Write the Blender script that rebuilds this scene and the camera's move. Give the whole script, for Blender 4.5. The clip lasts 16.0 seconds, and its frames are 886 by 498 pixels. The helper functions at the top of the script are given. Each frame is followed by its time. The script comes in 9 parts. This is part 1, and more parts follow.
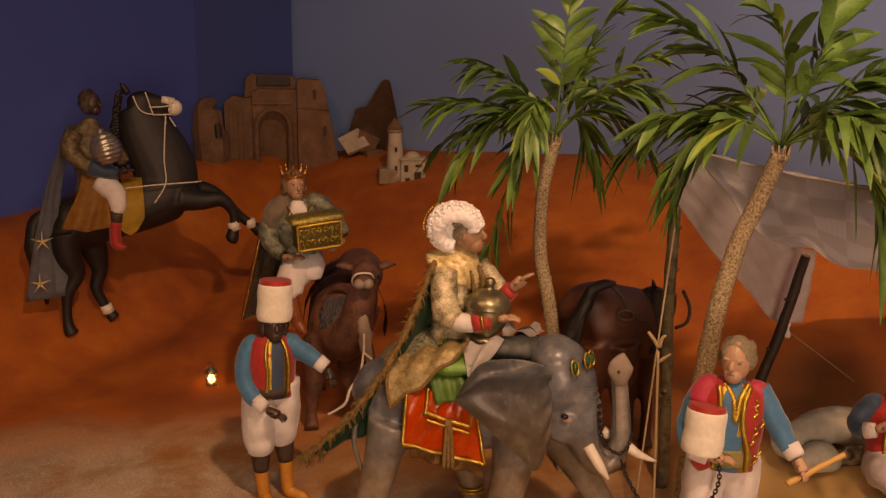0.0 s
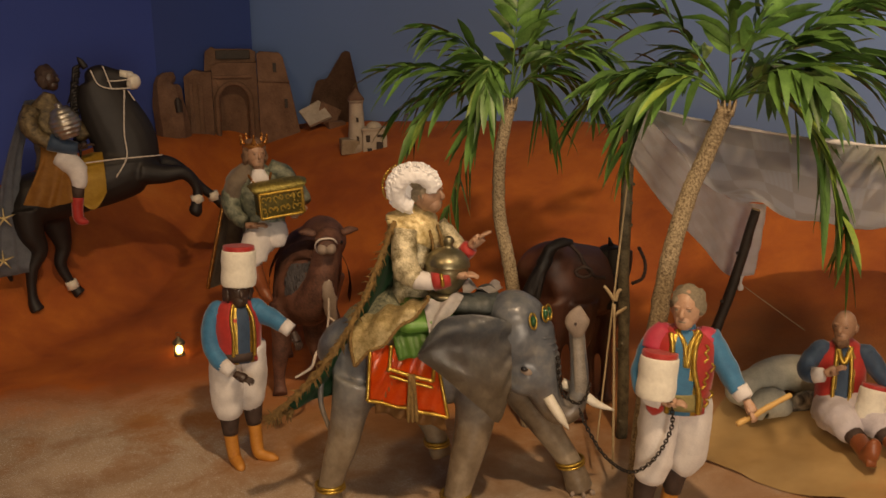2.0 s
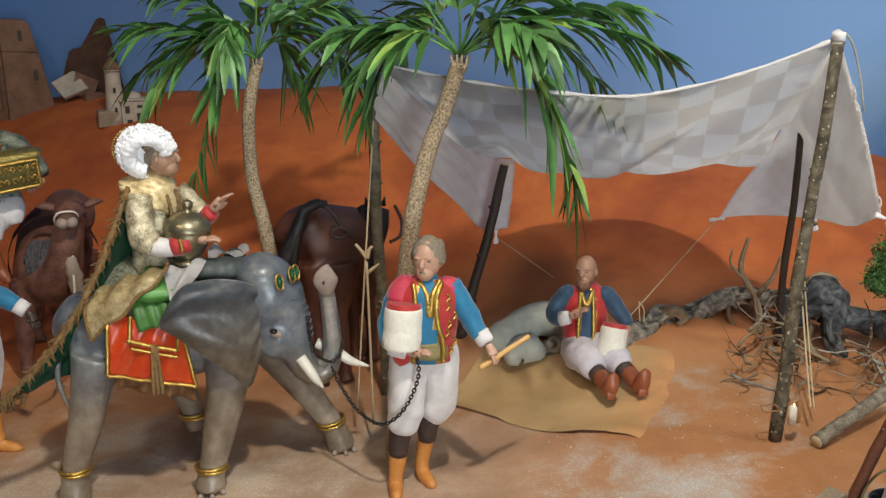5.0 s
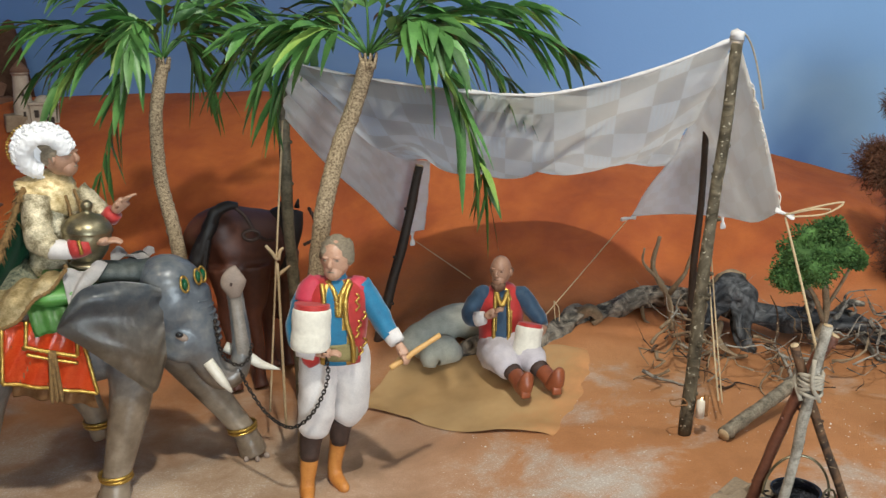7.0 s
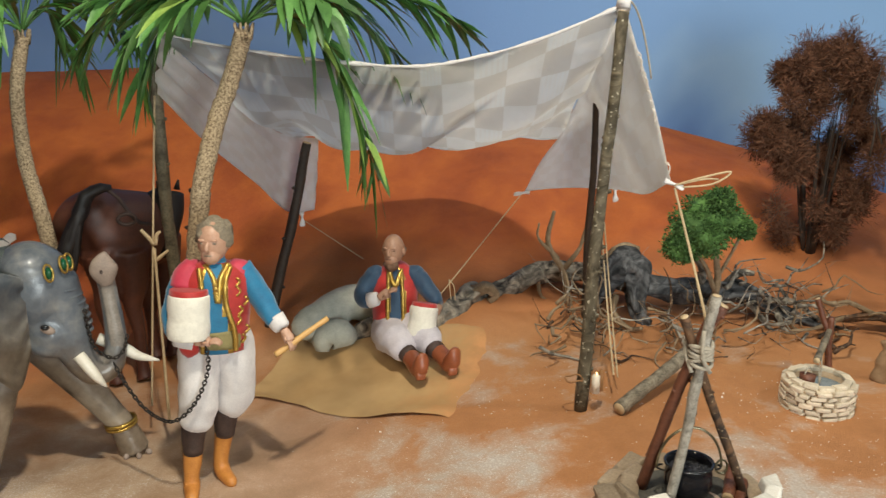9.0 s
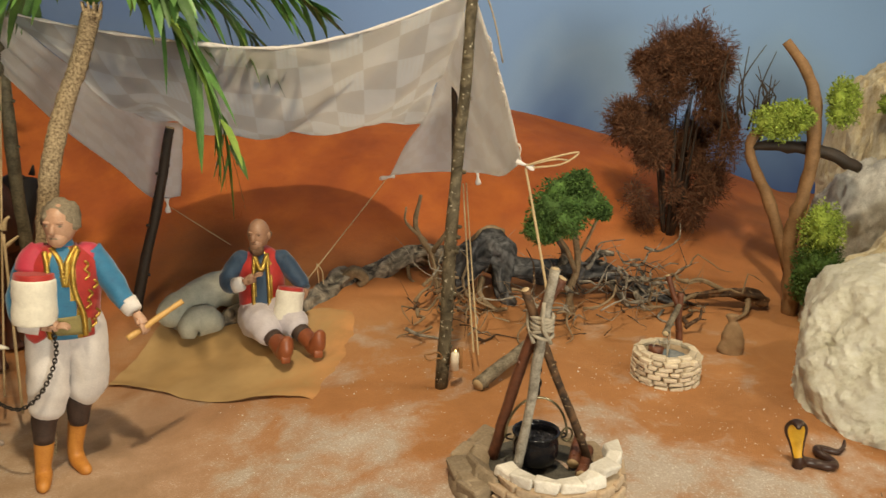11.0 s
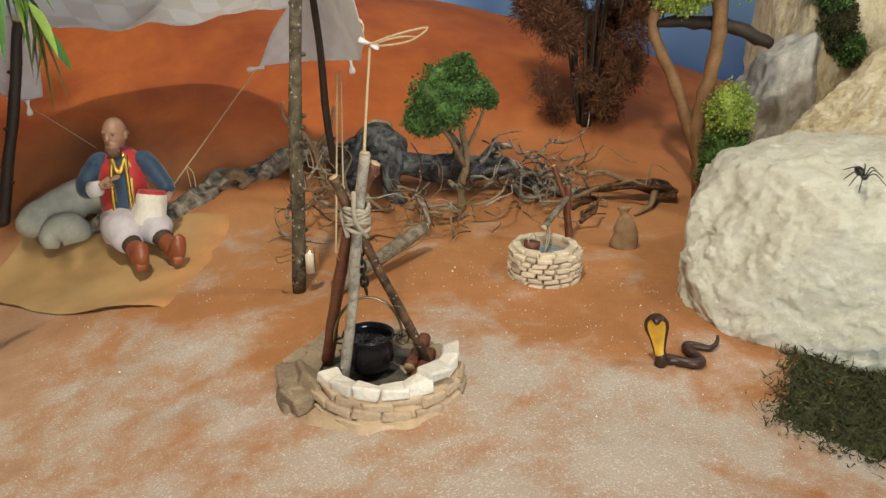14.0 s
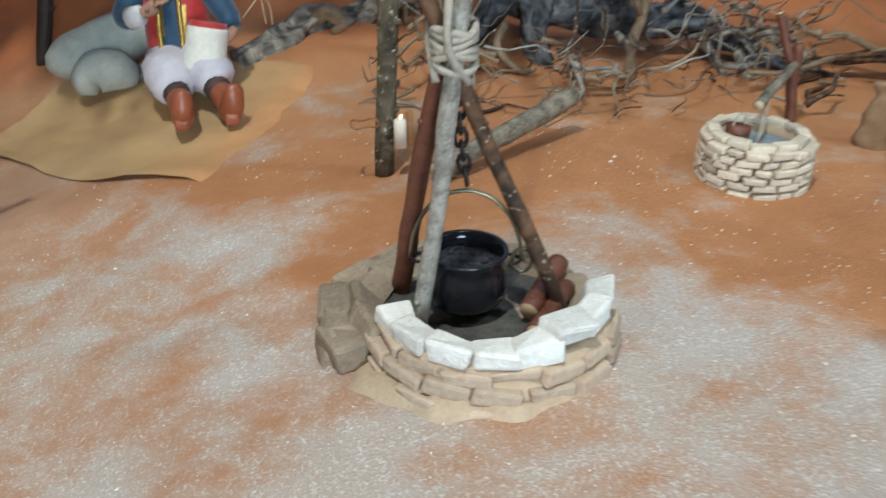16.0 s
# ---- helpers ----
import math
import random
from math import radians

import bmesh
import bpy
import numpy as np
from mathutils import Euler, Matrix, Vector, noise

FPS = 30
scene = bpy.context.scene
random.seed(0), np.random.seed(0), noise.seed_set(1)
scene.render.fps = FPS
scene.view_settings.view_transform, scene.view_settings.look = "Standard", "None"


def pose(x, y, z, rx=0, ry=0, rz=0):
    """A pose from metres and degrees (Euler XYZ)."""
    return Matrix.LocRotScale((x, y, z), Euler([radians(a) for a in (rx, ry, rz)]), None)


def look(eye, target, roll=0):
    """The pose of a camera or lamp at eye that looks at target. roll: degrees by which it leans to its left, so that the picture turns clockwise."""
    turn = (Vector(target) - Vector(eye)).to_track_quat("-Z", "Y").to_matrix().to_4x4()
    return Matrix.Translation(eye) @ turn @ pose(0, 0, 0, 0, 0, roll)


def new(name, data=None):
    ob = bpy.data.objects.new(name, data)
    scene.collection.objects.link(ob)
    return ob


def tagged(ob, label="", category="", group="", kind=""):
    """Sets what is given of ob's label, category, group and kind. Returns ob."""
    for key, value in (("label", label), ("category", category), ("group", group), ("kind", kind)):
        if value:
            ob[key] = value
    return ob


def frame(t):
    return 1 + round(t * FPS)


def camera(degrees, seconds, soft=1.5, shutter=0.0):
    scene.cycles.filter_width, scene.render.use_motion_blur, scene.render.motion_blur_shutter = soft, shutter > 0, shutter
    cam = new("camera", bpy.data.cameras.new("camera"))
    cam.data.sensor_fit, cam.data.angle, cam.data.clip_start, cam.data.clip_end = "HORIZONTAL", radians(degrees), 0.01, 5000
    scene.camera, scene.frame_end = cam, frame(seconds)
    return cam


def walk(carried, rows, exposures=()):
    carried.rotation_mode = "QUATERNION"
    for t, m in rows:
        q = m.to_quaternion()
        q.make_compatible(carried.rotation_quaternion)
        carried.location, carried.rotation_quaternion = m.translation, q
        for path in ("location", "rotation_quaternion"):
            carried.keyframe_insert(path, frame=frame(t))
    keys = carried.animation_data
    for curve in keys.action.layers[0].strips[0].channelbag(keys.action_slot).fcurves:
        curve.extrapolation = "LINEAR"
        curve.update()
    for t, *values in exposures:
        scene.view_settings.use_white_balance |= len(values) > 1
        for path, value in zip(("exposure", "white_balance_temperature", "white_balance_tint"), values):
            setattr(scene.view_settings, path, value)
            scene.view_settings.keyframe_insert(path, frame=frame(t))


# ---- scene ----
cam = camera(51.4, 16.0, soft=1.35, shutter=0.35)
PATH = [
    (0, (0.076, 0.024, 0.729), (-0.05, 1.976, 0.311), 0.5),
    (0.5, (0.072, 0.019, 0.729), (-0.065, 1.973, 0.324), 0.5),
    (1, (0.072, 0.012, 0.725), (-0.058, 1.965, 0.314), 0.2),
    (1.5, (0.082, 0.001, 0.722), (-0.03, 1.955, 0.307), -0.4),
    (2, (0.092, -0.011, 0.712), (0.034, 1.932, 0.244), -0.6),
    (2.5, (0.099, -0.006, 0.7), (0.09, 1.926, 0.182), -0.6),
    (3, (0.115, -0.006, 0.692), (0.164, 1.917, 0.146), -0.5),
    (3.5, (0.144, 0.0, 0.691), (0.318, 1.922, 0.165), -0.7),
    (4, (0.171, -0.002, 0.688), (0.446, 1.906, 0.154), -0.9),
    (6.5, (0.196, -0.033, 0.673), (0.629, 1.855, 0.176), -0.0),
    (7, (0.218, -0.018, 0.666), (0.713, 1.853, 0.164), -0.1),
    (7.5, (0.231, -0.004, 0.663), (0.753, 1.855, 0.141), -0.1),
    (8, (0.237, 0.027, 0.654), (0.795, 1.873, 0.126), -0.2),
    (8.5, (0.247, 0.036, 0.651), (0.86, 1.86, 0.104), -0.6),
    (9, (0.258, 0.019, 0.65), (0.941, 1.819, 0.107), 0.0),
    (11.5, (0.353, -0.033, 0.625), (1.269, 1.648, 0.046), 0.4),
    (12, (0.422, -0.042, 0.613), (1.371, 1.605, -0.009), -0.2),
    (12.5, (0.477, -0.058, 0.604), (1.427, 1.577, -0.048), -0.2),
    (13, (0.506, -0.069, 0.596), (1.415, 1.583, -0.072), -0.2),
    (13.5, (0.517, -0.069, 0.592), (1.413, 1.586, -0.087), 0.0),
    (14, (0.544, -0.038, 0.574), (1.376, 1.629, -0.153), -0.8),
    (14.5, (0.58, 0.041, 0.543), (1.422, 1.686, -0.221), -0.2),
    (15, (0.618, 0.131, 0.511), (1.428, 1.77, -0.3), 0.0),
    (15.5, (0.68, 0.205, 0.457), (1.366, 1.877, -0.4), 0.8),
    (16, (0.711, 0.306, 0.404), (1.215, 2.0, -0.531), -0.3),
]
EXPOSURES = [
    (0.0, -0.60, 17000, 48), (1.0, -0.56, 13000, 31), (2.0, -0.55, 11200, 22), (3.0, -0.45, 9800, 14), (3.5, -0.35, 8800, 12), (4.2, -0.04, 6500, 9),
    (6.4, 0.16, 6100, 5), (9.0, 0.20, 6600, 4), (11.5, 0.0, 8700, 7), (14.0, 0.06, 7000, 6), (15.0, 0.13, 6100, 2), (16.0, 0.18, 5300, 0),
]
walk(cam, [(t, look(eye, target, roll)) for t, eye, target, roll in PATH], EXPOSURES)

# ---- light ----
world = bpy.data.worlds.new("world")
scene.world = world
world.use_nodes = True
world.node_tree.nodes["Background"].inputs[0].default_value = (0.75, 0.85, 1.0, 1)
world.node_tree.nodes["Background"].inputs[1].default_value = 0.15


def area_lamp(name, eye, target, size, watts, colour):
    data = bpy.data.lights.new(name, "AREA")
    data.shape, data.size, data.energy, data.color = "DISK", size, watts, colour
    ob = new(name, data)
    ob.matrix_world = look(eye, target)
    return ob


def spot_lamp(name, eye, target, degrees, blend, radius, watts, colour):
    data = bpy.data.lights.new(name, "SPOT")
    data.spot_size, data.spot_blend, data.shadow_soft_size = radians(degrees), blend, radius
    data.energy, data.color = watts, colour
    ob = new(name, data)
    ob.matrix_world = look(eye, target)
    return ob


# added lamp over the tent that brightens its cloth and the sky wall
area_lamp("ceiling_lamp_back", (1.2, 1.2, 2.0), (1.2, 1.7, 0.5), 0.25, 4.0, (1.0, 0.95, 0.88))
spot_lamp("ceiling_spot_key", (0.42, 0.22, 2.02), (0.74, 1.35, 0.15), 110, 0.9, 0.05, 112, (1.0, 0.92, 0.80))
spot_lamp("ceiling_spot_right", (2.3, 0.05, 2.0), (1.55, 1.0, 0.1), 75, 0.9, 0.08, 44, (1.0, 0.95, 0.88))
area_lamp("ceiling_lamp_left", (-0.75, 0.2, 1.95), (-0.60, 1.05, 0.0), 0.2, 8.0, (1.0, 0.80, 0.54))
# added cool fill from the front; the wall there has no window
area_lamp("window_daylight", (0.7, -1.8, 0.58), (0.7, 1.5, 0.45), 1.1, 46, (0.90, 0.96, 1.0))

# ---- materials ----
MATS = {}


def ramp(nt, src, stops):
    node = nt.nodes.new("ShaderNodeValToRGB")
    el = node.color_ramp.elements
    while len(el) < len(stops):
        el.new(0.5)
    for e, (p, c) in zip(el, stops):
        e.position, e.color = p, (*c, 1)
    nt.links.new(src, node.inputs[0])
    return node.outputs[0]


def noise_tex(nt, scale, detail=4.0, rough=0.55, vec=None, distort=0.0):
    node = nt.nodes.new("ShaderNodeTexNoise")
    node.inputs["Scale"].default_value = scale
    node.inputs["Detail"].default_value = detail
    node.inputs["Roughness"].default_value = rough
    node.inputs["Distortion"].default_value = distort
    if vec is not None:
        nt.links.new(vec, node.inputs["Vector"])
    return node.outputs["Fac"]


def mix_col(nt, fac, a, b, mode="MIX"):
    node = nt.nodes.new("ShaderNodeMix")
    node.data_type, node.blend_type = "RGBA", mode
    for sock, val in ((node.inputs[0], fac), (node.inputs[6], a), (node.inputs[7], b)):
        if isinstance(val, (int, float)):
            sock.default_value = val
        elif isinstance(val, tuple):
            sock.default_value = (*val, 1)
        else:
            nt.links.new(val, sock)
    return node.outputs[2]


def math_node(nt, op, a, b=0.0, clamp=False):
    node = nt.nodes.new("ShaderNodeMath")
    node.operation, node.use_clamp = op, clamp
    for sock, val in zip(node.inputs, (a, b)):
        if isinstance(val, (int, float)):
            sock.default_value = val
        else:
            nt.links.new(val, sock)
    return node.outputs[0]


def start(name):
    mat = bpy.data.materials.new(name)
    mat.use_nodes = True
    nt = mat.node_tree
    shader = nt.nodes["Principled BSDF"]
    coord = nt.nodes.new("ShaderNodeTexCoord").outputs["Object"]
    MATS[name] = mat
    return mat, nt, shader, coord


def bump(nt, shader, height, strength, dist):
    node = nt.nodes.new("ShaderNodeBump")
    node.inputs["Strength"].default_value = strength
    node.inputs["Distance"].default_value = dist
    nt.links.new(height, node.inputs["Height"])
    nt.links.new(node.outputs[0], shader.inputs["Normal"])


def simple(name, dark, light, rough=0.7, scale=60.0, metal=0.0, fine=400.0, relief=0.25, dist=0.0015, sheen=0.0, island=0.0, coat=0.0, con=0.2):
    """A two-tone surface with coarse and fine variation and a fine relief."""
    mat, nt, shader, co = start(name)
    big = noise_tex(nt, scale, 5, 0.6, co)
    small = noise_tex(nt, fine, 3, 0.6, co)
    both = math_node(nt, "ADD", math_node(nt, "MULTIPLY", big, 0.65), math_node(nt, "MULTIPLY", small, 0.35))
    col = ramp(nt, both, [(0.5 - con, dark), (0.5 + con, light)])
    if island:
        geo = nt.nodes.new("ShaderNodeNewGeometry").outputs["Random Per Island"]
        obj = nt.nodes.new("ShaderNodeObjectInfo").outputs["Random"]
        mixed = math_node(nt, "FRACT", math_node(nt, "ADD", geo, obj))
        bri = math_node(nt, "ADD", math_node(nt, "MULTIPLY", mixed, 2 * island), 1 - island)
        hsv = nt.nodes.new("ShaderNodeHueSaturation")
        nt.links.new(bri, hsv.inputs["Value"])
        nt.links.new(col, hsv.inputs["Color"])
        col = hsv.outputs[0]
    nt.links.new(col, shader.inputs["Base Color"])
    shader.inputs["Roughness"].default_value = rough
    shader.inputs["Metallic"].default_value = metal
    shader.inputs["Sheen Weight"].default_value = sheen
    shader.inputs["Coat Weight"].default_value = coat
    if relief:
        bump(nt, shader, both, relief, dist)
    return mat


simple("gold", (0.30, 0.17, 0.03), (0.75, 0.52, 0.14), 0.32, 120, 0.85, 700, 0.6, 0.002)
simple("brass", (0.16, 0.14, 0.085), (0.36, 0.32, 0.21), 0.36, 60, 0.85, 500, 0.2)
simple("iron", (0.012, 0.011, 0.010), (0.05, 0.04, 0.035), 0.5, 120, 0.5, 700, 0.4)
simple("enamel_black", (0.006, 0.006, 0.008), (0.015, 0.015, 0.018), 0.12, 60, 0.0, 500, 0.1, 0.0006)
simple("red_cloth", (0.30, 0.012, 0.012), (0.52, 0.03, 0.025), 0.6, 70, 0, 600, 0.3, 0.001, 0.3)
simple("red_satin", (0.74, 0.05, 0.012), (0.92, 0.15, 0.035), 0.22, 45, 0, 500, 0.25, 0.002)
simple("crimson_cloth", (0.40, 0.02, 0.05), (0.58, 0.04, 0.08), 0.6, 70, 0, 600, 0.3, 0.001, 0.3)
simple("blue_cloth", (0.008, 0.105, 0.22), (0.016, 0.20, 0.37), 0.65, 70, 0, 600, 0.3, 0.001, 0.3)
simple("navy_cloth", (0.010, 0.032, 0.070), (0.024, 0.068, 0.13), 0.65, 70, 0, 600, 0.3, 0.001, 0.3)
simple("white_cloth", (0.55, 0.52, 0.52), (0.78, 0.74, 0.72), 0.8, 60, 0, 500, 0.4, 0.002, 0.2)
simple("lilac_cloth", (0.46, 0.42, 0.47), (0.68, 0.63, 0.66), 0.8, 60, 0, 500, 0.4, 0.002, 0.2)
simple("wool_white", (0.66, 0.62, 0.54), (0.84, 0.80, 0.70), 0.9, 140, 0, 900, 0.6, 0.002, 0.3)
simple("fur_white", (0.82, 0.82, 0.84), (0.94, 0.94, 0.96), 0.85, 160, 0, 900, 0.6, 0.003, 0.5)
simple("boot_tan", (0.42, 0.15, 0.03), (0.62, 0.27, 0.06), 0.5, 60, 0, 500, 0.2)
simple("boot_brown", (0.20, 0.055, 0.025), (0.34, 0.10, 0.04), 0.38, 60, 0, 500, 0.2)
simple("stocking_dark", (0.03, 0.018, 0.014), (0.08, 0.045, 0.035), 0.7, 90, 0, 600, 0.3)
simple("skin_pale", (0.40, 0.215, 0.14), (0.57, 0.355, 0.25), 0.42, 50, 0, 300, 0.1)
simple("skin_dark", (0.03, 0.016, 0.012), (0.07, 0.038, 0.028), 0.4, 50, 0, 300, 0.1)
simple("skin_brown", (0.28, 0.145, 0.09), (0.42, 0.25, 0.17), 0.45, 50, 0, 300, 0.1)
simple("hair_grey", (0.13, 0.10, 0.065), (0.34, 0.28, 0.20), 0.7, 220, 0, 900, 0.8, 0.003)
simple("hair_brown", (0.10, 0.05, 0.03), (0.22, 0.12, 0.07), 0.7, 220, 0, 900, 0.8, 0.003)
simple("olive_sash", (0.16, 0.13, 0.05), (0.30, 0.25, 0.10), 0.7, 90, 0, 700, 0.3)
simple("brocade", (0.15, 0.115, 0.05), (0.84, 0.74, 0.52), 0.34, 70, 0.25, 480, 0.9, 0.004, con=0.13)
simple("brocade_green", (0.045, 0.065, 0.045), (0.38, 0.36, 0.24), 0.45, 200, 0.2, 480, 0.9, 0.004, con=0.13)
simple("gold_cloth", (0.40, 0.28, 0.11), (0.84, 0.69, 0.40), 0.36, 110, 0.15, 500, 0.6, 0.002, con=0.13)
simple("green_velvet", (0.004, 0.05, 0.022), (0.010, 0.11, 0.045), 0.7, 60, 0, 500, 0.3, 0.001, 0.1)
simple("green_satin", (0.07, 0.22, 0.04), (0.15, 0.36, 0.09), 0.4, 60, 0, 500, 0.3)
simple("fur_gold", (0.10, 0.055, 0.02), (0.34, 0.20, 0.07), 0.8, 180, 0, 900, 1.0, 0.004)
simple("cape_umber", (0.085, 0.060, 0.042), (0.20, 0.15, 0.105), 0.75, 50, 0, 500, 0.4, 0.002, 0.2)
simple("brocade_teal", (0.035, 0.055, 0.045), (0.27, 0.28, 0.20), 0.45, 90, 0.15, 480, 0.9, 0.004, con=0.13)
simple("red_gold", (0.24, 0.085, 0.025), (0.62, 0.28, 0.09), 0.34, 120, 0.85, 700, 0.6, 0.002)
simple("casket_ground", (0.05, 0.042, 0.012), (0.17, 0.135, 0.035), 0.4, 140, 0.6, 700, 0.8, 0.003)
simple("wool_slate", (0.035, 0.032, 0.036), (0.095, 0.085, 0.090), 0.75, 60, 0, 500, 0.4, 0.002)
simple("cape_grey", (0.14, 0.165, 0.20), (0.28, 0.315, 0.37), 0.7, 50, 0, 500, 0.3, 0.002, 0.3)
simple("yellow_cloth", (0.55, 0.30, 0.04), (0.72, 0.46, 0.09), 0.6, 70, 0, 500, 0.3)
simple("tan_leather", (0.20, 0.09, 0.03), (0.38, 0.19, 0.075), 0.6, 60, 0, 500, 0.3)
simple("horse_black", (0.006, 0.0045, 0.0045), (0.017, 0.013, 0.012), 0.55, 40, 0, 500, 0.15)
simple("horse_bay", (0.040, 0.013, 0.008), (0.12, 0.038, 0.020), 0.5, 30, 0, 500, 0.15)
simple("camel_hide", (0.055, 0.022, 0.015), (0.20, 0.085, 0.058), 0.65, 30, 0, 300, 0.5, 0.003, con=0.13)
simple("camel_dark", (0.03, 0.022, 0.022), (0.10, 0.065, 0.062), 0.65, 40, 0, 500, 0.3)
simple("camel_pale", (0.20, 0.15, 0.12), (0.36, 0.28, 0.23), 0.6, 40, 0, 500, 0.3)
simple("ivory", (0.62, 0.56, 0.46), (0.82, 0.78, 0.68), 0.35, 60, 0, 400, 0.1)
simple("rope", (0.40, 0.28, 0.15), (0.62, 0.48, 0.30), 0.85, 200, 0, 900, 0.7, 0.002)
simple("rope_grey", (0.28, 0.24, 0.185), (0.50, 0.44, 0.35), 0.85, 200, 0, 900, 0.7, 0.002)
simple("white_cord", (0.55, 0.48, 0.42), (0.80, 0.72, 0.64), 0.8, 200, 0, 900, 0.5)
simple("bark_grey", (0.055, 0.042, 0.026), (0.30, 0.25, 0.18), 0.7, 75, 0, 420, 0.9, 0.004, con=0.13)
simple("bark_olive", (0.05, 0.042, 0.024), (0.20, 0.17, 0.11), 0.65, 60, 0, 350, 0.6, 0.003, con=0.14)
simple("bark_dark", (0.016, 0.011, 0.008), (0.05, 0.032, 0.022), 0.6, 60, 0, 350, 0.7, 0.003)
simple("bark_red", (0.07, 0.022, 0.012), (0.20, 0.07, 0.035), 0.5, 60, 0, 350, 0.6, 0.003)
simple("bark_warm", (0.15, 0.075, 0.03), (0.34, 0.19, 0.09), 0.7, 40, 0, 300, 0.7, 0.003)
simple("wood_cut", (0.42, 0.29, 0.16), (0.64, 0.49, 0.30), 0.7, 80, 0, 500, 0.3)
simple("twig", (0.13, 0.085, 0.045), (0.36, 0.26, 0.16), 0.8, 80, 0, 400, 0.6)
simple("palm_trunk", (0.10, 0.062, 0.032), (0.58, 0.45, 0.29), 0.85, 300, 0, 1000, 0.8, 0.004, con=0.12)
simple("palm_leaf", (0.036, 0.105, 0.026), (0.13, 0.29, 0.075), 0.42, 25, 0, 300, 0.15, 0.001, 0, 0.5)
simple("palm_leaf_pale", (0.13, 0.24, 0.04), (0.30, 0.42, 0.10), 0.45, 25, 0, 300, 0.15, 0.001, 0, 0.3)
simple("lichen_green", (0.028, 0.078, 0.020), (0.115, 0.22, 0.05), 0.85, 60, 0, 500, 0.3, 0.001, 0, 0.4)
simple("lichen_lime", (0.15, 0.23, 0.03), (0.38, 0.48, 0.10), 0.85, 60, 0, 500, 0.3, 0.001, 0, 0.4)
simple("bush_brown", (0.060, 0.023, 0.011), (0.20, 0.085, 0.042), 0.85, 40, 0, 500, 0.3, 0.001, 0, 0.5)
simple("moss", (0.018, 0.022, 0.008), (0.080, 0.082, 0.028), 0.9, 60, 0, 500, 0.3, 0.001, 0, 0.5)
simple("adobe", (0.10, 0.050, 0.032), (0.25, 0.14, 0.09), 0.9, 22, 0, 200, 0.7, 0.004, 0, 0.08)
simple("plaster_pale", (0.34, 0.28, 0.22), (0.55, 0.48, 0.39), 0.85, 40, 0, 300, 0.4, 0.002)
simple("brick_pale", (0.50, 0.41, 0.29), (0.76, 0.66, 0.52), 0.85, 60, 0, 400, 0.7, 0.003, 0, 0.15)
simple("stone_pale", (0.58, 0.54, 0.47), (0.86, 0.83, 0.77), 0.8, 50, 0, 350, 0.8, 0.004, 0, 0.12)
simple("stone_brown", (0.19, 0.14, 0.092), (0.37, 0.285, 0.195), 0.85, 40, 0, 300, 0.8, 0.004, 0, 0.15)
simple("mortar", (0.38, 0.27, 0.17), (0.55, 0.42, 0.29), 0.9, 60, 0, 400, 0.5)
simple("ash", (0.03, 0.028, 0.025), (0.13, 0.12, 0.10), 0.9, 60, 0, 400, 0.8, 0.004)
simple("water_grey", (0.14, 0.19, 0.23), (0.28, 0.34, 0.38), 0.12, 40, 0, 200, 0.6, 0.003)
simple("sacking", (0.20, 0.12, 0.06), (0.36, 0.23, 0.13), 0.9, 60, 0, 700, 0.6)
simple("bundle_grey", (0.30, 0.31, 0.26), (0.54, 0.54, 0.47), 0.85, 45, 0, 500, 0.5, 0.003)
simple("cobra_dark", (0.022, 0.010, 0.008), (0.06, 0.028, 0.02), 0.35, 150, 0, 900, 0.4)
simple("cobra_yellow", (0.55, 0.27, 0.02), (0.72, 0.42, 0.05), 0.35, 90, 0, 600, 0.2)
simple("spider_black", (0.006, 0.006, 0.006), (0.02, 0.02, 0.02), 0.35, 100, 0, 600, 0.2)
simple("candle", (0.75, 0.66, 0.52), (0.86, 0.80, 0.70), 0.5, 60, 0, 400, 0.1)
simple("stick_yellow", (0.50, 0.27, 0.08), (0.68, 0.42, 0.16), 0.5, 50, 0, 400, 0.2)
simple("gem_green", (0.004, 0.05, 0.02), (0.01, 0.10, 0.04), 0.08, 60, 0, 400, 0.0)
simple("pool_dark", (0.02, 0.02, 0.024), (0.05, 0.05, 0.06), 0.15, 200, 0, 500, 0.8, 0.004)
simple("saddle_dark", (0.02, 0.026, 0.026), (0.09, 0.105, 0.10), 0.5, 60, 0, 500, 0.4, 0.003)
simple("ochre_cloth", (0.34, 0.13, 0.03), (0.52, 0.24, 0.06), 0.6, 60, 0, 500, 0.4)
simple("bark_pale", (0.16, 0.14, 0.11), (0.42, 0.38, 0.32), 0.75, 90, 0, 420, 0.9, 0.004, con=0.14)
simple("old_gold", (0.14, 0.11, 0.03), (0.55, 0.44, 0.14), 0.38, 160, 0.8, 600, 0.8, 0.003, con=0.14)
simple("trunk_pale", (0.15, 0.135, 0.12), (0.33, 0.29, 0.25), 0.35, 50, 0, 400, 0.3)


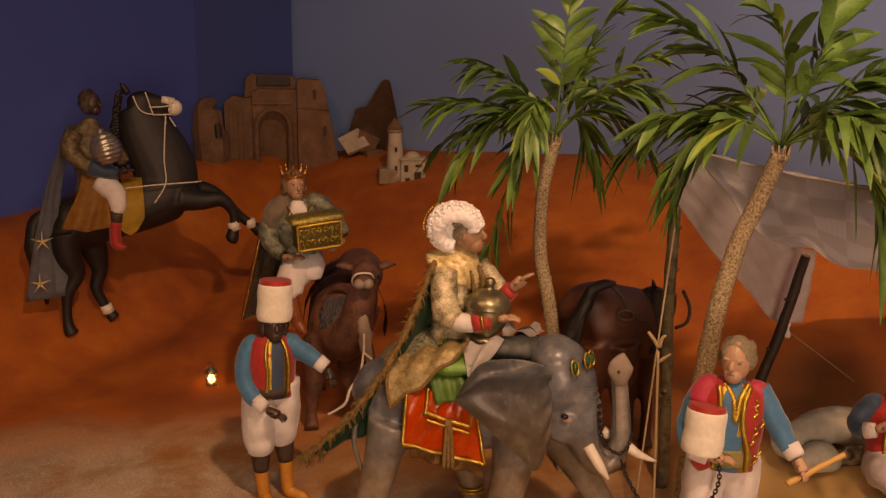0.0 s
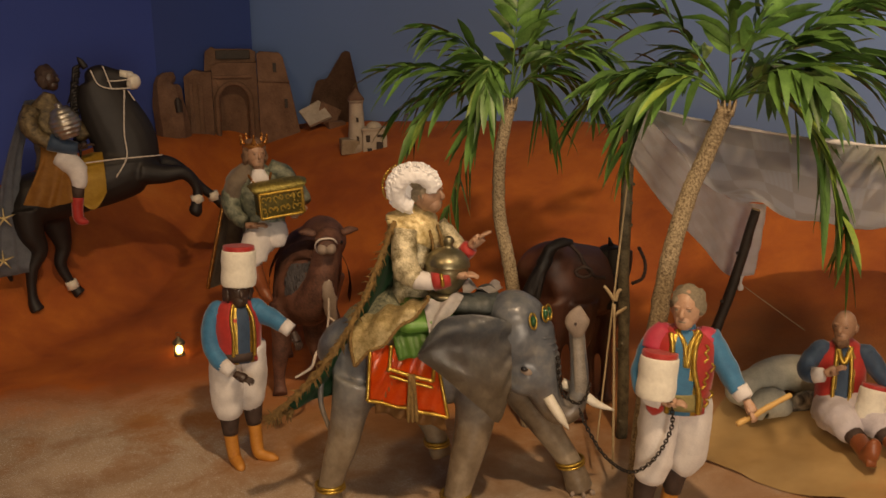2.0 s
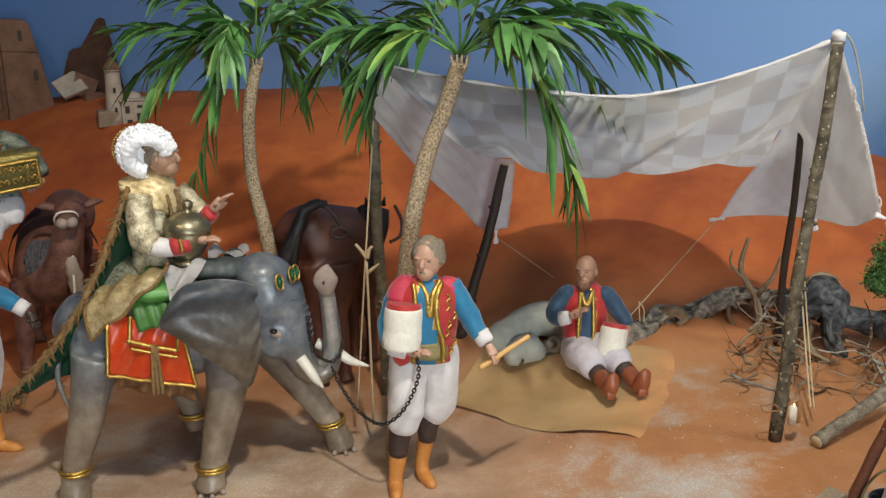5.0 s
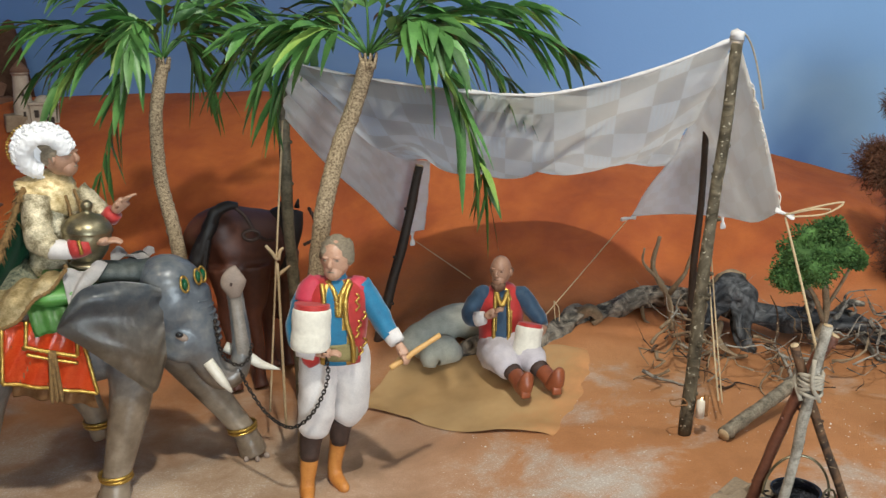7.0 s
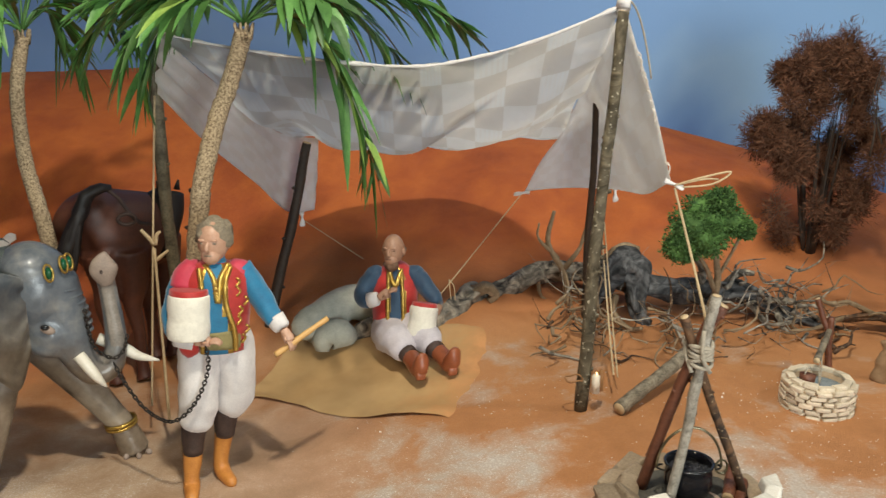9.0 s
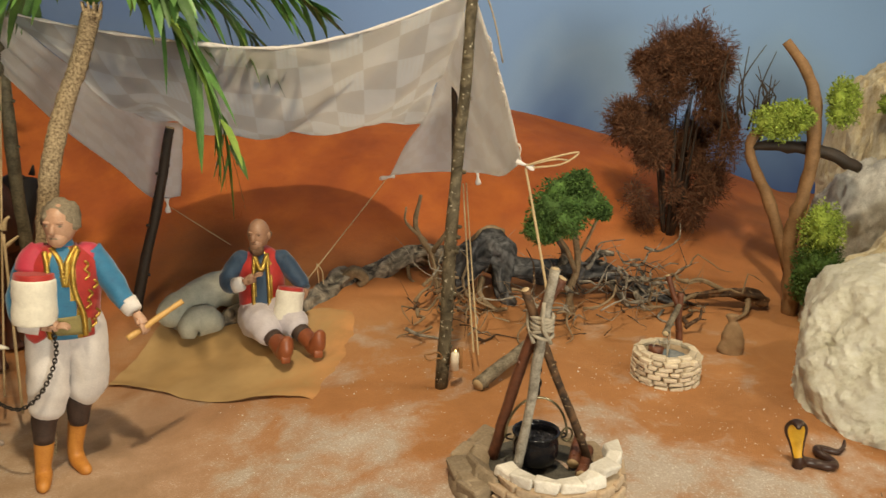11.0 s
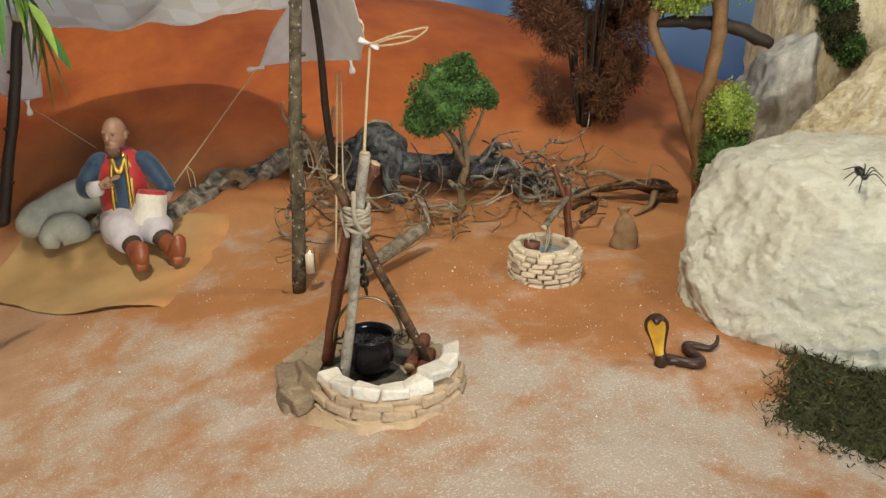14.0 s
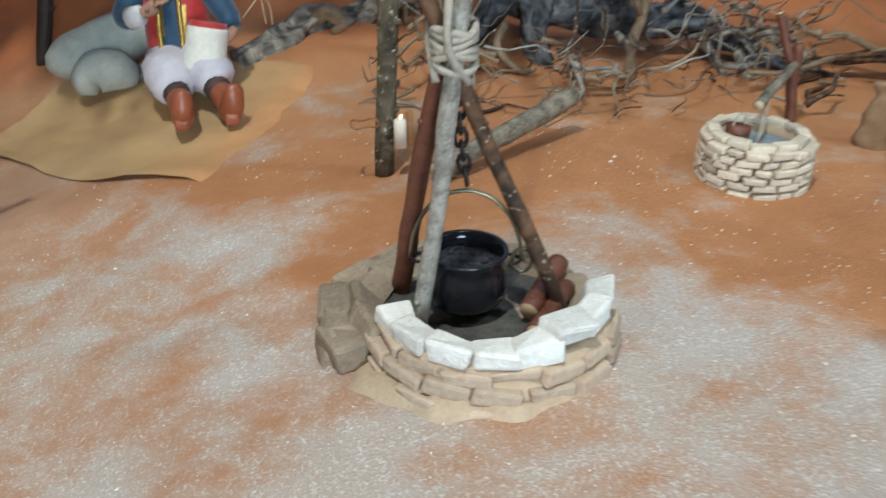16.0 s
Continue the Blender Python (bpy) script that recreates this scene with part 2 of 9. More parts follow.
def streaked(name, dark, light, spots=None):
    """Weathered wood: long warped streaks, with an optional scatter of pale spots."""
    mat, nt, shader, co = start(name)
    warp = noise_tex(nt, 24, 2, 0.5, co, 2.6)
    fine = noise_tex(nt, 240, 3, 0.6, co, 1.0)
    both = math_node(nt, "ADD", math_node(nt, "MULTIPLY", warp, 0.84), math_node(nt, "MULTIPLY", fine, 0.16))
    col = ramp(nt, both, [(0.36, dark), (0.52, tuple(0.4 * a + 0.6 * b for a, b in zip(light, dark))), (0.66, light)])
    if spots:
        dots = math_node(nt, "MULTIPLY", math_node(nt, "SUBTRACT", noise_tex(nt, 170, 1, 0.5, co), 0.66), 14.0, True)
        col = mix_col(nt, dots, col, spots)
    nt.links.new(col, shader.inputs["Base Color"])
    shader.inputs["Roughness"].default_value = 0.75
    bump(nt, shader, both, 0.7, 0.005)


streaked("driftwood", (0.030, 0.025, 0.021), (0.44, 0.38, 0.30))
streaked("driftwood_dark", (0.007, 0.008, 0.010), (0.15, 0.15, 0.155))
streaked("bark_spotted", (0.045, 0.034, 0.018), (0.19, 0.155, 0.10), (0.52, 0.47, 0.36))
streaked("bark_brown", (0.022, 0.012, 0.007), (0.15, 0.075, 0.035), (0.34, 0.24, 0.14))
simple("stone_tan", (0.38, 0.27, 0.18), (0.56, 0.44, 0.32), 0.85, 50, 0, 350, 0.8, 0.004, 0, 0.14)
simple("rider_tunic", (0.035, 0.026, 0.018), (0.26, 0.19, 0.10), 0.5, 90, 0.2, 420, 0.8, 0.004, con=0.13)
simple("far_robe", (0.012, 0.014, 0.03), (0.07, 0.035, 0.04), 0.8, 30, 0, 500, 0.4)
simple("canvas_room", (0.10, 0.095, 0.09), (0.15, 0.14, 0.13), 0.9, 4, 0, 60, 0.2)


def glow(name, colour, strength):
    mat, nt, shader, co = start(name)
    shader.inputs["Base Color"].default_value = (*colour, 1)
    shader.inputs["Emission Color"].default_value = (*colour, 1)
    shader.inputs["Emission Strength"].default_value = strength


glow("flame", (1.0, 0.62, 0.22), 14.0)
glow("candle_flame", (1.0, 0.70, 0.35), 3.0)


def material_sand():
    mat, nt, shader, co = start("sand")
    sep = nt.nodes.new("ShaderNodeSeparateXYZ")
    nt.links.new(co, sep.inputs[0])
    n1 = noise_tex(nt, 2.2, 5, 0.6, co, 0.4)
    n2 = noise_tex(nt, 9.0, 5, 0.65, co, 0.3)
    n3 = noise_tex(nt, 55.0, 4, 0.7, co)
    n4 = noise_tex(nt, 420.0, 3, 0.7, co)
    # burnt orange pigment on the slopes, paler ochre on the flat
    rough = math_node(nt, "ADD", math_node(nt, "MULTIPLY", n1, 0.55), math_node(nt, "MULTIPLY", n2, 0.45))
    dune = ramp(nt, rough, [(0.28, (0.24, 0.048, 0.014)), (0.45, (0.42, 0.094, 0.021)), (0.60, (0.57, 0.150, 0.030)), (0.75, (0.65, 0.225, 0.052))])
    flat = ramp(nt, rough, [(0.30, (0.31, 0.124, 0.043)), (0.50, (0.47, 0.208, 0.080)), (0.72, (0.56, 0.31, 0.145))])
    high = math_node(nt, "MULTIPLY", math_node(nt, "SUBTRACT", math_node(nt, "ADD", sep.outputs[2], math_node(nt, "MULTIPLY", n2, 0.06)), 0.085), 9.0, True)
    # behind the caravan the pigment also covers the level sand
    far = math_node(nt, "ADD", math_node(nt, "SUBTRACT", sep.outputs[1], 1.62), math_node(nt, "MULTIPLY", math_node(nt, "SUBTRACT", n2, 0.5), 0.35))
    far = math_node(nt, "ADD", far, math_node(nt, "MULTIPLY", math_node(nt, "ADD", sep.outputs[0], 0.45), -0.35, True))
    far = math_node(nt, "MULTIPLY", far, 4.0, True)
    high = math_node(nt, "MAXIMUM", high, far)
    base = mix_col(nt, high, flat, dune)
    # white grit scattered along the front
    front = math_node(nt, "SUBTRACT", 1.30, sep.outputs[1])
    front = math_node(nt, "SUBTRACT", front, math_node(nt, "MULTIPLY", sep.outputs[0], 0.43))
    front = math_node(nt, "ADD", front, math_node(nt, "MULTIPLY", sep.outputs[0], -0.25, True))
    amount = math_node(nt, "ADD", math_node(nt, "MULTIPLY", front, 0.75), math_node(nt, "MULTIPLY", n1, 1.3))
    amount = math_node(nt, "ADD", amount, math_node(nt, "MULTIPLY", n2, 1.5))
    amount = math_node(nt, "MULTIPLY", math_node(nt, "SUBTRACT", amount, 1.25), 2.5, True)
    amount = math_node(nt, "MULTIPLY", amount, math_node(nt, "SUBTRACT", 1.0, high))
    n5 = noise_tex(nt, 190.0, 2, 0.6, co)
    speck = math_node(nt, "MULTIPLY", math_node(nt, "SUBTRACT", math_node(nt, "ADD", math_node(nt, "MULTIPLY", n3, 0.15), math_node(nt, "ADD", math_node(nt, "MULTIPLY", n4, 0.60), math_node(nt, "MULTIPLY", n5, 0.25))), 0.52), 9.0, True)
    # a grey-brown dusty bed carries the white grains
    east = math_node(nt, "MULTIPLY", math_node(nt, "SUBTRACT", math_node(nt, "ADD", sep.outputs[0], math_node(nt, "MULTIPLY", n2, 0.3)), 0.50), 3.0, True)
    bed = mix_col(nt, east, ramp(nt, n2, [(0.35, (0.34, 0.235, 0.150)), (0.65, (0.54, 0.415, 0.30))]), ramp(nt, n2, [(0.35, (0.39, 0.31, 0.24)), (0.65, (0.49, 0.44, 0.395))]))
    west = math_node(nt, "MULTIPLY", math_node(nt, "SUBTRACT", 1.0, east), math_node(nt, "MULTIPLY", math_node(nt, "ADD", math_node(nt, "SUBTRACT", 1.62, sep.outputs[1]), math_node(nt, "MULTIPLY", math_node(nt, "SUBTRACT", n2, 0.5), 0.5)), 4.0, True))
    cover = math_node(nt, "MAXIMUM", math_node(nt, "MULTIPLY", amount, 0.85), math_node(nt, "MULTIPLY", west, 0.8))
    dusty = mix_col(nt, cover, base, bed)
    col = mix_col(nt, math_node(nt, "MULTIPLY", amount, math_node(nt, "ADD", math_node(nt, "MULTIPLY", speck, 0.80), 0.06)), dusty, (0.66, 0.63, 0.59))
    fine = math_node(nt, "ADD", math_node(nt, "MULTIPLY", n4, 0.5), 0.75)
    hsv = nt.nodes.new("ShaderNodeHueSaturation")
    nt.links.new(fine, hsv.inputs["Value"])
    nt.links.new(col, hsv.inputs["Color"])
    nt.links.new(hsv.outputs[0], shader.inputs["Base Color"])
    shader.inputs["Roughness"].default_value = 0.85
    bump(nt, shader, math_node(nt, "ADD", math_node(nt, "MULTIPLY", n3, 0.5), math_node(nt, "MULTIPLY", n4, 0.8)), 0.6, 0.005)


material_sand()


def material_sky(name, tones):
    mat, nt, shader, co = start(name)
    sep = nt.nodes.new("ShaderNodeSeparateXYZ")
    nt.links.new(co, sep.inputs[0])
    n1 = noise_tex(nt, 1.6, 3, 0.5, co, 0.6)
    n2 = noise_tex(nt, 6.0, 4, 0.5, co)
    f = math_node(nt, "ADD", math_node(nt, "MULTIPLY", math_node(nt, "ADD", sep.outputs[2], 0.9), 0.9), math_node(nt, "MULTIPLY", n1, 0.9))
    f = math_node(nt, "ADD", f, math_node(nt, "MULTIPLY", n2, 0.12))
    col = ramp(nt, f, [(p, c) for p, c in zip((0.50, 0.72, 0.92, 1.0), tones)])
    # darker towards the left end: stands in for the weaker light there
    left_shade = math_node(nt, "MULTIPLY", math_node(nt, "SUBTRACT", 0.85, math_node(nt, "ADD", sep.outputs[0], math_node(nt, "MULTIPLY", n1, 0.25))), 0.72, True)
    col = mix_col(nt, math_node(nt, "MULTIPLY", left_shade, 0.56), col, tones[0])
    nt.links.new(col, shader.inputs["Base Color"])
    shader.inputs["Roughness"].default_value = 0.75
    bump(nt, shader, noise_tex(nt, 160, 4, 0.6, co), 0.15, 0.002)


material_sky("painted_sky", ((0.048, 0.125, 0.41), (0.17, 0.34, 0.67), (0.31, 0.52, 0.80), (0.27, 0.47, 0.78)))
# darker copies of the sky put the shade of the left side into colour
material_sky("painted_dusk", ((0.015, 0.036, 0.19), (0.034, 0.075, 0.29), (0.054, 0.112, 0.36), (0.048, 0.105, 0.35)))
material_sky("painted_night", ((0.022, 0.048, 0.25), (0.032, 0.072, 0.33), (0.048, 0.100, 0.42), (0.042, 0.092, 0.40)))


def material_tent(name, checks, thin):
    mat, nt, shader, co = start(name)
    uv = nt.nodes.new("ShaderNodeTexCoord").outputs["UV"]
    sep = nt.nodes.new("ShaderNodeSeparateXYZ")
    nt.links.new(uv, sep.inputs[0])

    def band(src, count, width, shift=0.0):
        wave = math_node(nt, "FRACT", math_node(nt, "ADD", math_node(nt, "MULTIPLY", src, count), shift))
        return math_node(nt, "LESS_THAN", wave, width)

    def lines(src, fine):
        return math_node(nt, "GREATER_THAN", math_node(nt, "FRACT", math_node(nt, "MULTIPLY", src, fine)), 0.45)

    # woven checks: beige bands, and blocks of white ribs where they cross
    across, along = band(sep.outputs[0], 7.0, 0.46), band(sep.outputs[1], 4.0, 0.5, 0.15)
    block_ = math_node(nt, "MULTIPLY", across, along)
    plaid = math_node(nt, "MULTIPLY", block_, lines(sep.outputs[0], 91.0))
    beige = math_node(nt, "MULTIPLY", math_node(nt, "SUBTRACT", math_node(nt, "ADD", across, along), math_node(nt, "MULTIPLY", block_, 2.0)), checks)
    n = noise_tex(nt, 20, 4, 0.6, co)
    base = ramp(nt, n, [(0.3, (0.90, 0.885, 0.86)), (0.7, (0.95, 0.94, 0.925))])
    col = mix_col(nt, beige, base, (0.70, 0.63, 0.54))
    col = mix_col(nt, plaid, col, (0.93, 0.93, 0.92))
    nt.links.new(col, shader.inputs["Base Color"])
    shader.inputs["Roughness"].default_value = 0.85
    bump(nt, shader, math_node(nt, "ADD", plaid, noise_tex(nt, 900, 2, 0.5, co)), 0.2, 0.001)
    # thin cotton lets part of the light through
    trans = nt.nodes.new("ShaderNodeBsdfTranslucent")
    nt.links.new(col, trans.inputs[0])
    mixer = nt.nodes.new("ShaderNodeMixShader")
    mixer.inputs[0].default_value = thin
    out = nt.nodes["Material Output"]
    nt.links.new(shader.outputs[0], mixer.inputs[1])
    nt.links.new(trans.outputs[0], mixer.inputs[2])
    nt.links.new(mixer.outputs[0], out.inputs[0])


material_tent("tent_cotton", 0.34, 0.85)
# same cloth for the hanging ends, checks paled to stand for light on them
material_tent("tent_white", 0.12, 0.55)


def material_rock(name, dark, mid, light, relief=0.6):
    mat, nt, shader, co = start(name)
    n1 = noise_tex(nt, 7, 6, 0.65, co, 0.5)
    n2 = noise_tex(nt, 40, 6, 0.7, co)
    n3 = noise_tex(nt, 300, 3, 0.7, co)
    f = math_node(nt, "ADD", math_node(nt, "MULTIPLY", n1, 0.6), math_node(nt, "MULTIPLY", n2, 0.4))
    col = ramp(nt, f, [(0.32, dark), (0.48, mid), (0.66, light)])
    nt.links.new(col, shader.inputs["Base Color"])
    shader.inputs["Roughness"].default_value = 0.8
    bump(nt, shader, math_node(nt, "ADD", n2, math_node(nt, "MULTIPLY", n3, 0.4)), relief, 0.006)


material_rock("limestone", (0.60, 0.57, 0.43), (0.80, 0.78, 0.65), (0.91, 0.90, 0.82), 0.8)
material_rock("limestone_grey", (0.30, 0.29, 0.26), (0.52, 0.50, 0.46), (0.72, 0.70, 0.65), 0.5)
material_rock("sandstone", (0.38, 0.26, 0.12), (0.68, 0.58, 0.38), (0.86, 0.81, 0.68), 0.7)


def material_elephant(name, level):
    """Two tones: blue-grey above the level, tan-brown below it."""
    mat, nt, shader, co = start(name)
    sep = nt.nodes.new("ShaderNodeSeparateXYZ")
    nt.links.new(co, sep.inputs[0])
    n1 = noise_tex(nt, 11, 4, 0.6, co, 0.3)
    n2 = noise_tex(nt, 60, 4, 0.6, co)
    n3 = noise_tex(nt, 500, 3, 0.6, co)
    f = math_node(nt, "ADD", math_node(nt, "MULTIPLY", n1, 0.7), math_node(nt, "MULTIPLY", n2, 0.3))
    col = ramp(nt, f, [(0.34, (0.040, 0.052, 0.070)), (0.50, (0.115, 0.130, 0.150)), (0.66, (0.25, 0.245, 0.23))])
    low = math_node(nt, "MULTIPLY", math_node(nt, "SUBTRACT", level, math_node(nt, "ADD", sep.outputs[2], math_node(nt, "MULTIPLY", math_node(nt, "SUBTRACT", n1, 0.5), 0.16))), 12.0, True)
    tan = ramp(nt, f, [(0.34, (0.09, 0.064, 0.042)), (0.50, (0.195, 0.148, 0.105)), (0.68, (0.33, 0.27, 0.20))])
    col = mix_col(nt, low, col, tan)
    nt.links.new(col, shader.inputs["Base Color"])
    shader.inputs["Roughness"].default_value = 0.3
    shader.inputs["Coat Weight"].default_value = 0.25
    shader.inputs["Coat Roughness"].default_value = 0.2
    bump(nt, shader, math_node(nt, "ADD", n2, math_node(nt, "MULTIPLY", n3, 0.3)), 0.3, 0.004)


material_elephant("elephant_paint", 0.20)
material_elephant("elephant_ear", 0.285)


def material_mat():
    mat, nt, shader, co = start("mat_cloth")
    n1 = noise_tex(nt, 8, 4, 0.6, co)
    wave = nt.nodes.new("ShaderNodeTexWave")
    wave.inputs["Scale"].default_value = 160
    nt.links.new(co, wave.inputs[0])
    col = ramp(nt, n1, [(0.3, (0.42, 0.255, 0.105)), (0.7, (0.56, 0.365, 0.17))])
    # sand trodden over its far and right borders
    uv = nt.nodes.new("ShaderNodeTexCoord").outputs["UV"]
    sep = nt.nodes.new("ShaderNodeSeparateXYZ")
    nt.links.new(uv, sep.inputs[0])
    n2 = noise_tex(nt, 16, 5, 0.65, co, 0.4)
    dust = math_node(nt, "ADD", math_node(nt, "SUBTRACT", sep.outputs[0], 0.98), math_node(nt, "MULTIPLY", n2, 0.55))
    dust = math_node(nt, "MULTIPLY", dust, 3.5, True)
    col = mix_col(nt, dust, col, ramp(nt, n2, [(0.35, (0.45, 0.175, 0.055)), (0.65, (0.60, 0.29, 0.115))]))
    nt.links.new(col, shader.inputs["Base Color"])
    shader.inputs["Roughness"].default_value = 0.9
    bump(nt, shader, wave.outputs["Fac"], 0.15, 0.001)


material_mat()

# ---- mesh tools ----


def part(name, bm, mats, parent=None, label="", smooth=True, m=None):
    mesh = bpy.data.meshes.new(name)
    bmesh.ops.recalc_face_normals(bm, faces=bm.faces)
    if smooth:
        for f in bm.faces:
            f.smooth = True
    bm.to_mesh(mesh)
    bm.free()
    for k in ([mats] if isinstance(mats, str) else mats):
        mesh.materials.append(MATS[k])
    ob = new(name, mesh)
    if m is not None:
        ob.matrix_world = m
    if parent is not None:
        ob.parent = parent
    if label:
        ob["label"] = label
    return ob


def thing(name, label, category, m=None, group=""):
    ob = new(name)
    ob.empty_display_size = 0.02
    if m is not None:
        ob.matrix_world = m
    return tagged(ob, label, category, group)


def under(top, pieces, owner):
    """Hang the named pieces of a thing under one of its parts."""
    kids = list(top.children)
    host = next(k for k in kids if k.name.split(".")[0] == owner)
    for k in kids:
        if k is not host and k.name.split(".")[0] in pieces:
            inv = k.matrix_parent_inverse.copy()
            k.parent = host
            k.matrix_parent_inverse = inv


def catmull(pts, n):
    """Smooth curve through points of any length, n steps between two."""
    p = [np.array(q, float) for q in pts]
    if len(p) < 3 or n < 2:
        return p
    p = [2 * p[0] - p[1]] + p + [2 * p[-1] - p[-2]]
    out = []
    for i in range(1, len(p) - 2):
        for k in range(n):
            t = k / n
            a, b, c, d = p[i - 1:i + 3]
            out.append(0.5 * (2 * b + (c - a) * t + (2 * a - 5 * b + 4 * c - d) * t * t + (3 * b - a - 3 * c + d) * t ** 3))
    return out + [p[-2]]


def loft(bm, rows, seg=12, mat=0, fine=3, caps=True, ref=(1, 0, 0), wob=0.0, fn=None, freq=30.0, flute=0.0):
    """A closed tube through rows of (x, y, z, r) or (x, y, z, rx, ry). wob: unevenness of the skin. fn(along, angle) gives the material."""
    rows = [tuple(r) + (r[3],) if len(r) == 4 else tuple(r) for r in rows]
    q = catmull(rows, fine)
    pts = [Vector(r[:3]) for r in q]
    rings = []
    ref = Vector(ref)
    n1 = None
    for i, c in enumerate(pts):
        t = (pts[min(i + 1, len(pts) - 1)] - pts[max(i - 1, 0)])
        t = t.normalized() if t.length > 1e-9 else Vector((0, 0, 1))
        base = ref if n1 is None else n1
        n1 = base - base.dot(t) * t
        if n1.length < 1e-3:
            n1 = Vector((0, 1, 0)) - Vector((0, 1, 0)).dot(t) * t
        n1.normalize()
        n2 = t.cross(n1)
        rx, ry = max(q[i][3], 1e-4), max(q[i][4], 1e-4)
        ring = []
        for k in range(seg):
            a = 2 * math.pi * k / seg
            w = 1 + flute * math.sin(4 * a + 0.45 * i) + 0.6 * flute * math.sin(7 * a - 0.3 * i)
            v = c + n1 * (rx * w * math.cos(a)) + n2 * (ry * w * math.sin(a))
            if wob:
                v = v + (v - c) * (wob * noise.noise(v * freq))
            ring.append(bm.verts.new(v))
        rings.append(ring)
    for i in range(len(rings) - 1):
        for k in range(seg):
            f = bm.faces.new((rings[i][k], rings[i][(k + 1) % seg], rings[i + 1][(k + 1) % seg], rings[i + 1][k]))
            f.material_index = fn(i / (len(rings) - 1), 360.0 * (k + 0.5) / seg) if fn else mat
    if caps:
        for ring in (rings[0], rings[-1]):
            f = bm.faces.new(ring)
            f.material_index = mat if not fn else fn(0.0, 0.0)
    return rings


def ball(bm, c, r, mat=0, rot=(0, 0, 0), sub=3, wob=0.0, freq=30.0):
    """An ellipsoid with an uneven skin."""
    rr = r if isinstance(r, (tuple, list)) else (r, r, r)
    m = pose(*c, *rot) @ Matrix.Diagonal((*rr, 1))
    before = set(bm.faces)
    got = bmesh.ops.create_icosphere(bm, subdivisions=sub, radius=1.0, matrix=m)
    if wob:
        cc = Vector(c)
        for v in got["verts"]:
            v.co += (v.co - cc) * (wob * noise.noise(v.co * freq))
    for v in got["verts"]:
        for f in v.link_faces:
            f.material_index = mat


def block(bm, c, size, mat=0, rot=(0, 0, 0), bevel=0.0, jit=0.0, rnd=None):
    """A box with worn, slightly uneven edges."""
    got = bmesh.ops.create_cube(bm, size=1.0, matrix=pose(*c, *rot) @ Matrix.Diagonal((*size, 1)))
    if jit and rnd:
        for v in got["verts"]:
            v.co += Vector([rnd.uniform(-jit, jit) for _ in range(3)])
    faces = {f for v in got["verts"] for f in v.link_faces}
    for f in faces:
        f.material_index = mat
    if bevel:
        edges = list({e for f in faces for e in f.edges})
        bmesh.ops.bevel(bm, geom=edges, offset=bevel, segments=2, profile=0.5, affect="EDGES", material=mat)


def sheet(bm, grid, mat=0, thick=0.0, uv=True, fn=None):
    """A sheet from a grid of points, with a thickness."""
    nu, nv = len(grid), len(grid[0])
    vs = [[bm.verts.new(p) for p in row] for row in grid]
    lay = bm.loops.layers.uv.verify() if uv else None
    faces = []
    for i in range(nu - 1):
        for j in range(nv - 1):
            f = bm.faces.new((vs[i][j], vs[i + 1][j], vs[i + 1][j + 1], vs[i][j + 1]))
            f.material_index = fn(i / (nu - 2), j / (nv - 2)) if fn else mat
            if uv:
                for loop, (a, b) in zip(f.loops, ((i, j), (i + 1, j), (i + 1, j + 1), (i, j + 1))):
                    loop[lay].uv = (a / (nu - 1), b / (nv - 1))
            faces.append(f)
    if thick:
        bmesh.ops.solidify(bm, geom=faces, thickness=thick)
    return vs


def smoothstep(a, b, x):
    t = min(1.0, max(0.0, (x - a) / (b - a)))
    return t * t * (3 - 2 * t)


def remesh(ob, voxel, rounds=4):
    m = ob.modifiers.new("join", "REMESH")
    m.mode, m.voxel_size, m.use_smooth_shade = "VOXEL", voxel, True
    s = ob.modifiers.new("soften", "SMOOTH")
    s.factor, s.iterations = 0.5, rounds


# ---- the setting ----
CORNER = Vector((-0.65, 3.25))
RIDGE = [(-0.6, 0.37), (0.04, 0.375), (0.36, 0.41), (0.66, 0.42), (1.15, 0.44), (1.8, 0.405), (2.36, 0.342), (2.6, 0.297), (2.8, 0.248), (3.04, 0.18), (3.28, 0.10), (3.6, 0.07), (6.0, 0.06)]


def along_wall(x, y):
    """Distance along the back wall from its corner, and out from it."""
    px, py = x - CORNER.x, y - CORNER.y
    return px * 0.894 - py * 0.447, -(px * 0.447 + py * 0.894)


def off_left(x, y):
    """Distance out from the left wall."""
    return (x + 0.62) * 0.869 - (y - 3.2) * 0.494


def ground(x, y):
    s, d = along_wall(x, y)
    base = -0.022 + 0.072 * smoothstep(0.42, 0.92, x) + 0.02 * smoothstep(1.35, 1.8, y) - 0.03 * smoothstep(1.0, 1.35, x) * smoothstep(0.85, 0.55, y)
    ridge = np.interp(s, [r[0] for r in RIDGE], [r[1] for r in RIDGE])
    rise = smoothstep(1.03, 0.04, d)
    left = smoothstep(0.42, 0.02, off_left(x, y)) * (0.31 + 0.09 * smoothstep(2.2, 2.8, y))
    mound = 0.05 * math.exp(-((x + 0.55) ** 2 + (y - 2.15) ** 2) / 0.05)
    z = base + max((ridge - base) * rise, left) + mound
    p = Vector((x, y, 0.0))
    z += (0.012 + 0.02 * rise) * noise.noise(p * 2.3 + Vector((7, 1, 0))) * smoothstep(0.0, 0.3, d) * smoothstep(1.2, 1.9, y + 0.3 * x)
    z += 0.004 * noise.noise(p * 9.0) + 0.0015 * noise.noise(p * 40.0)
    return z


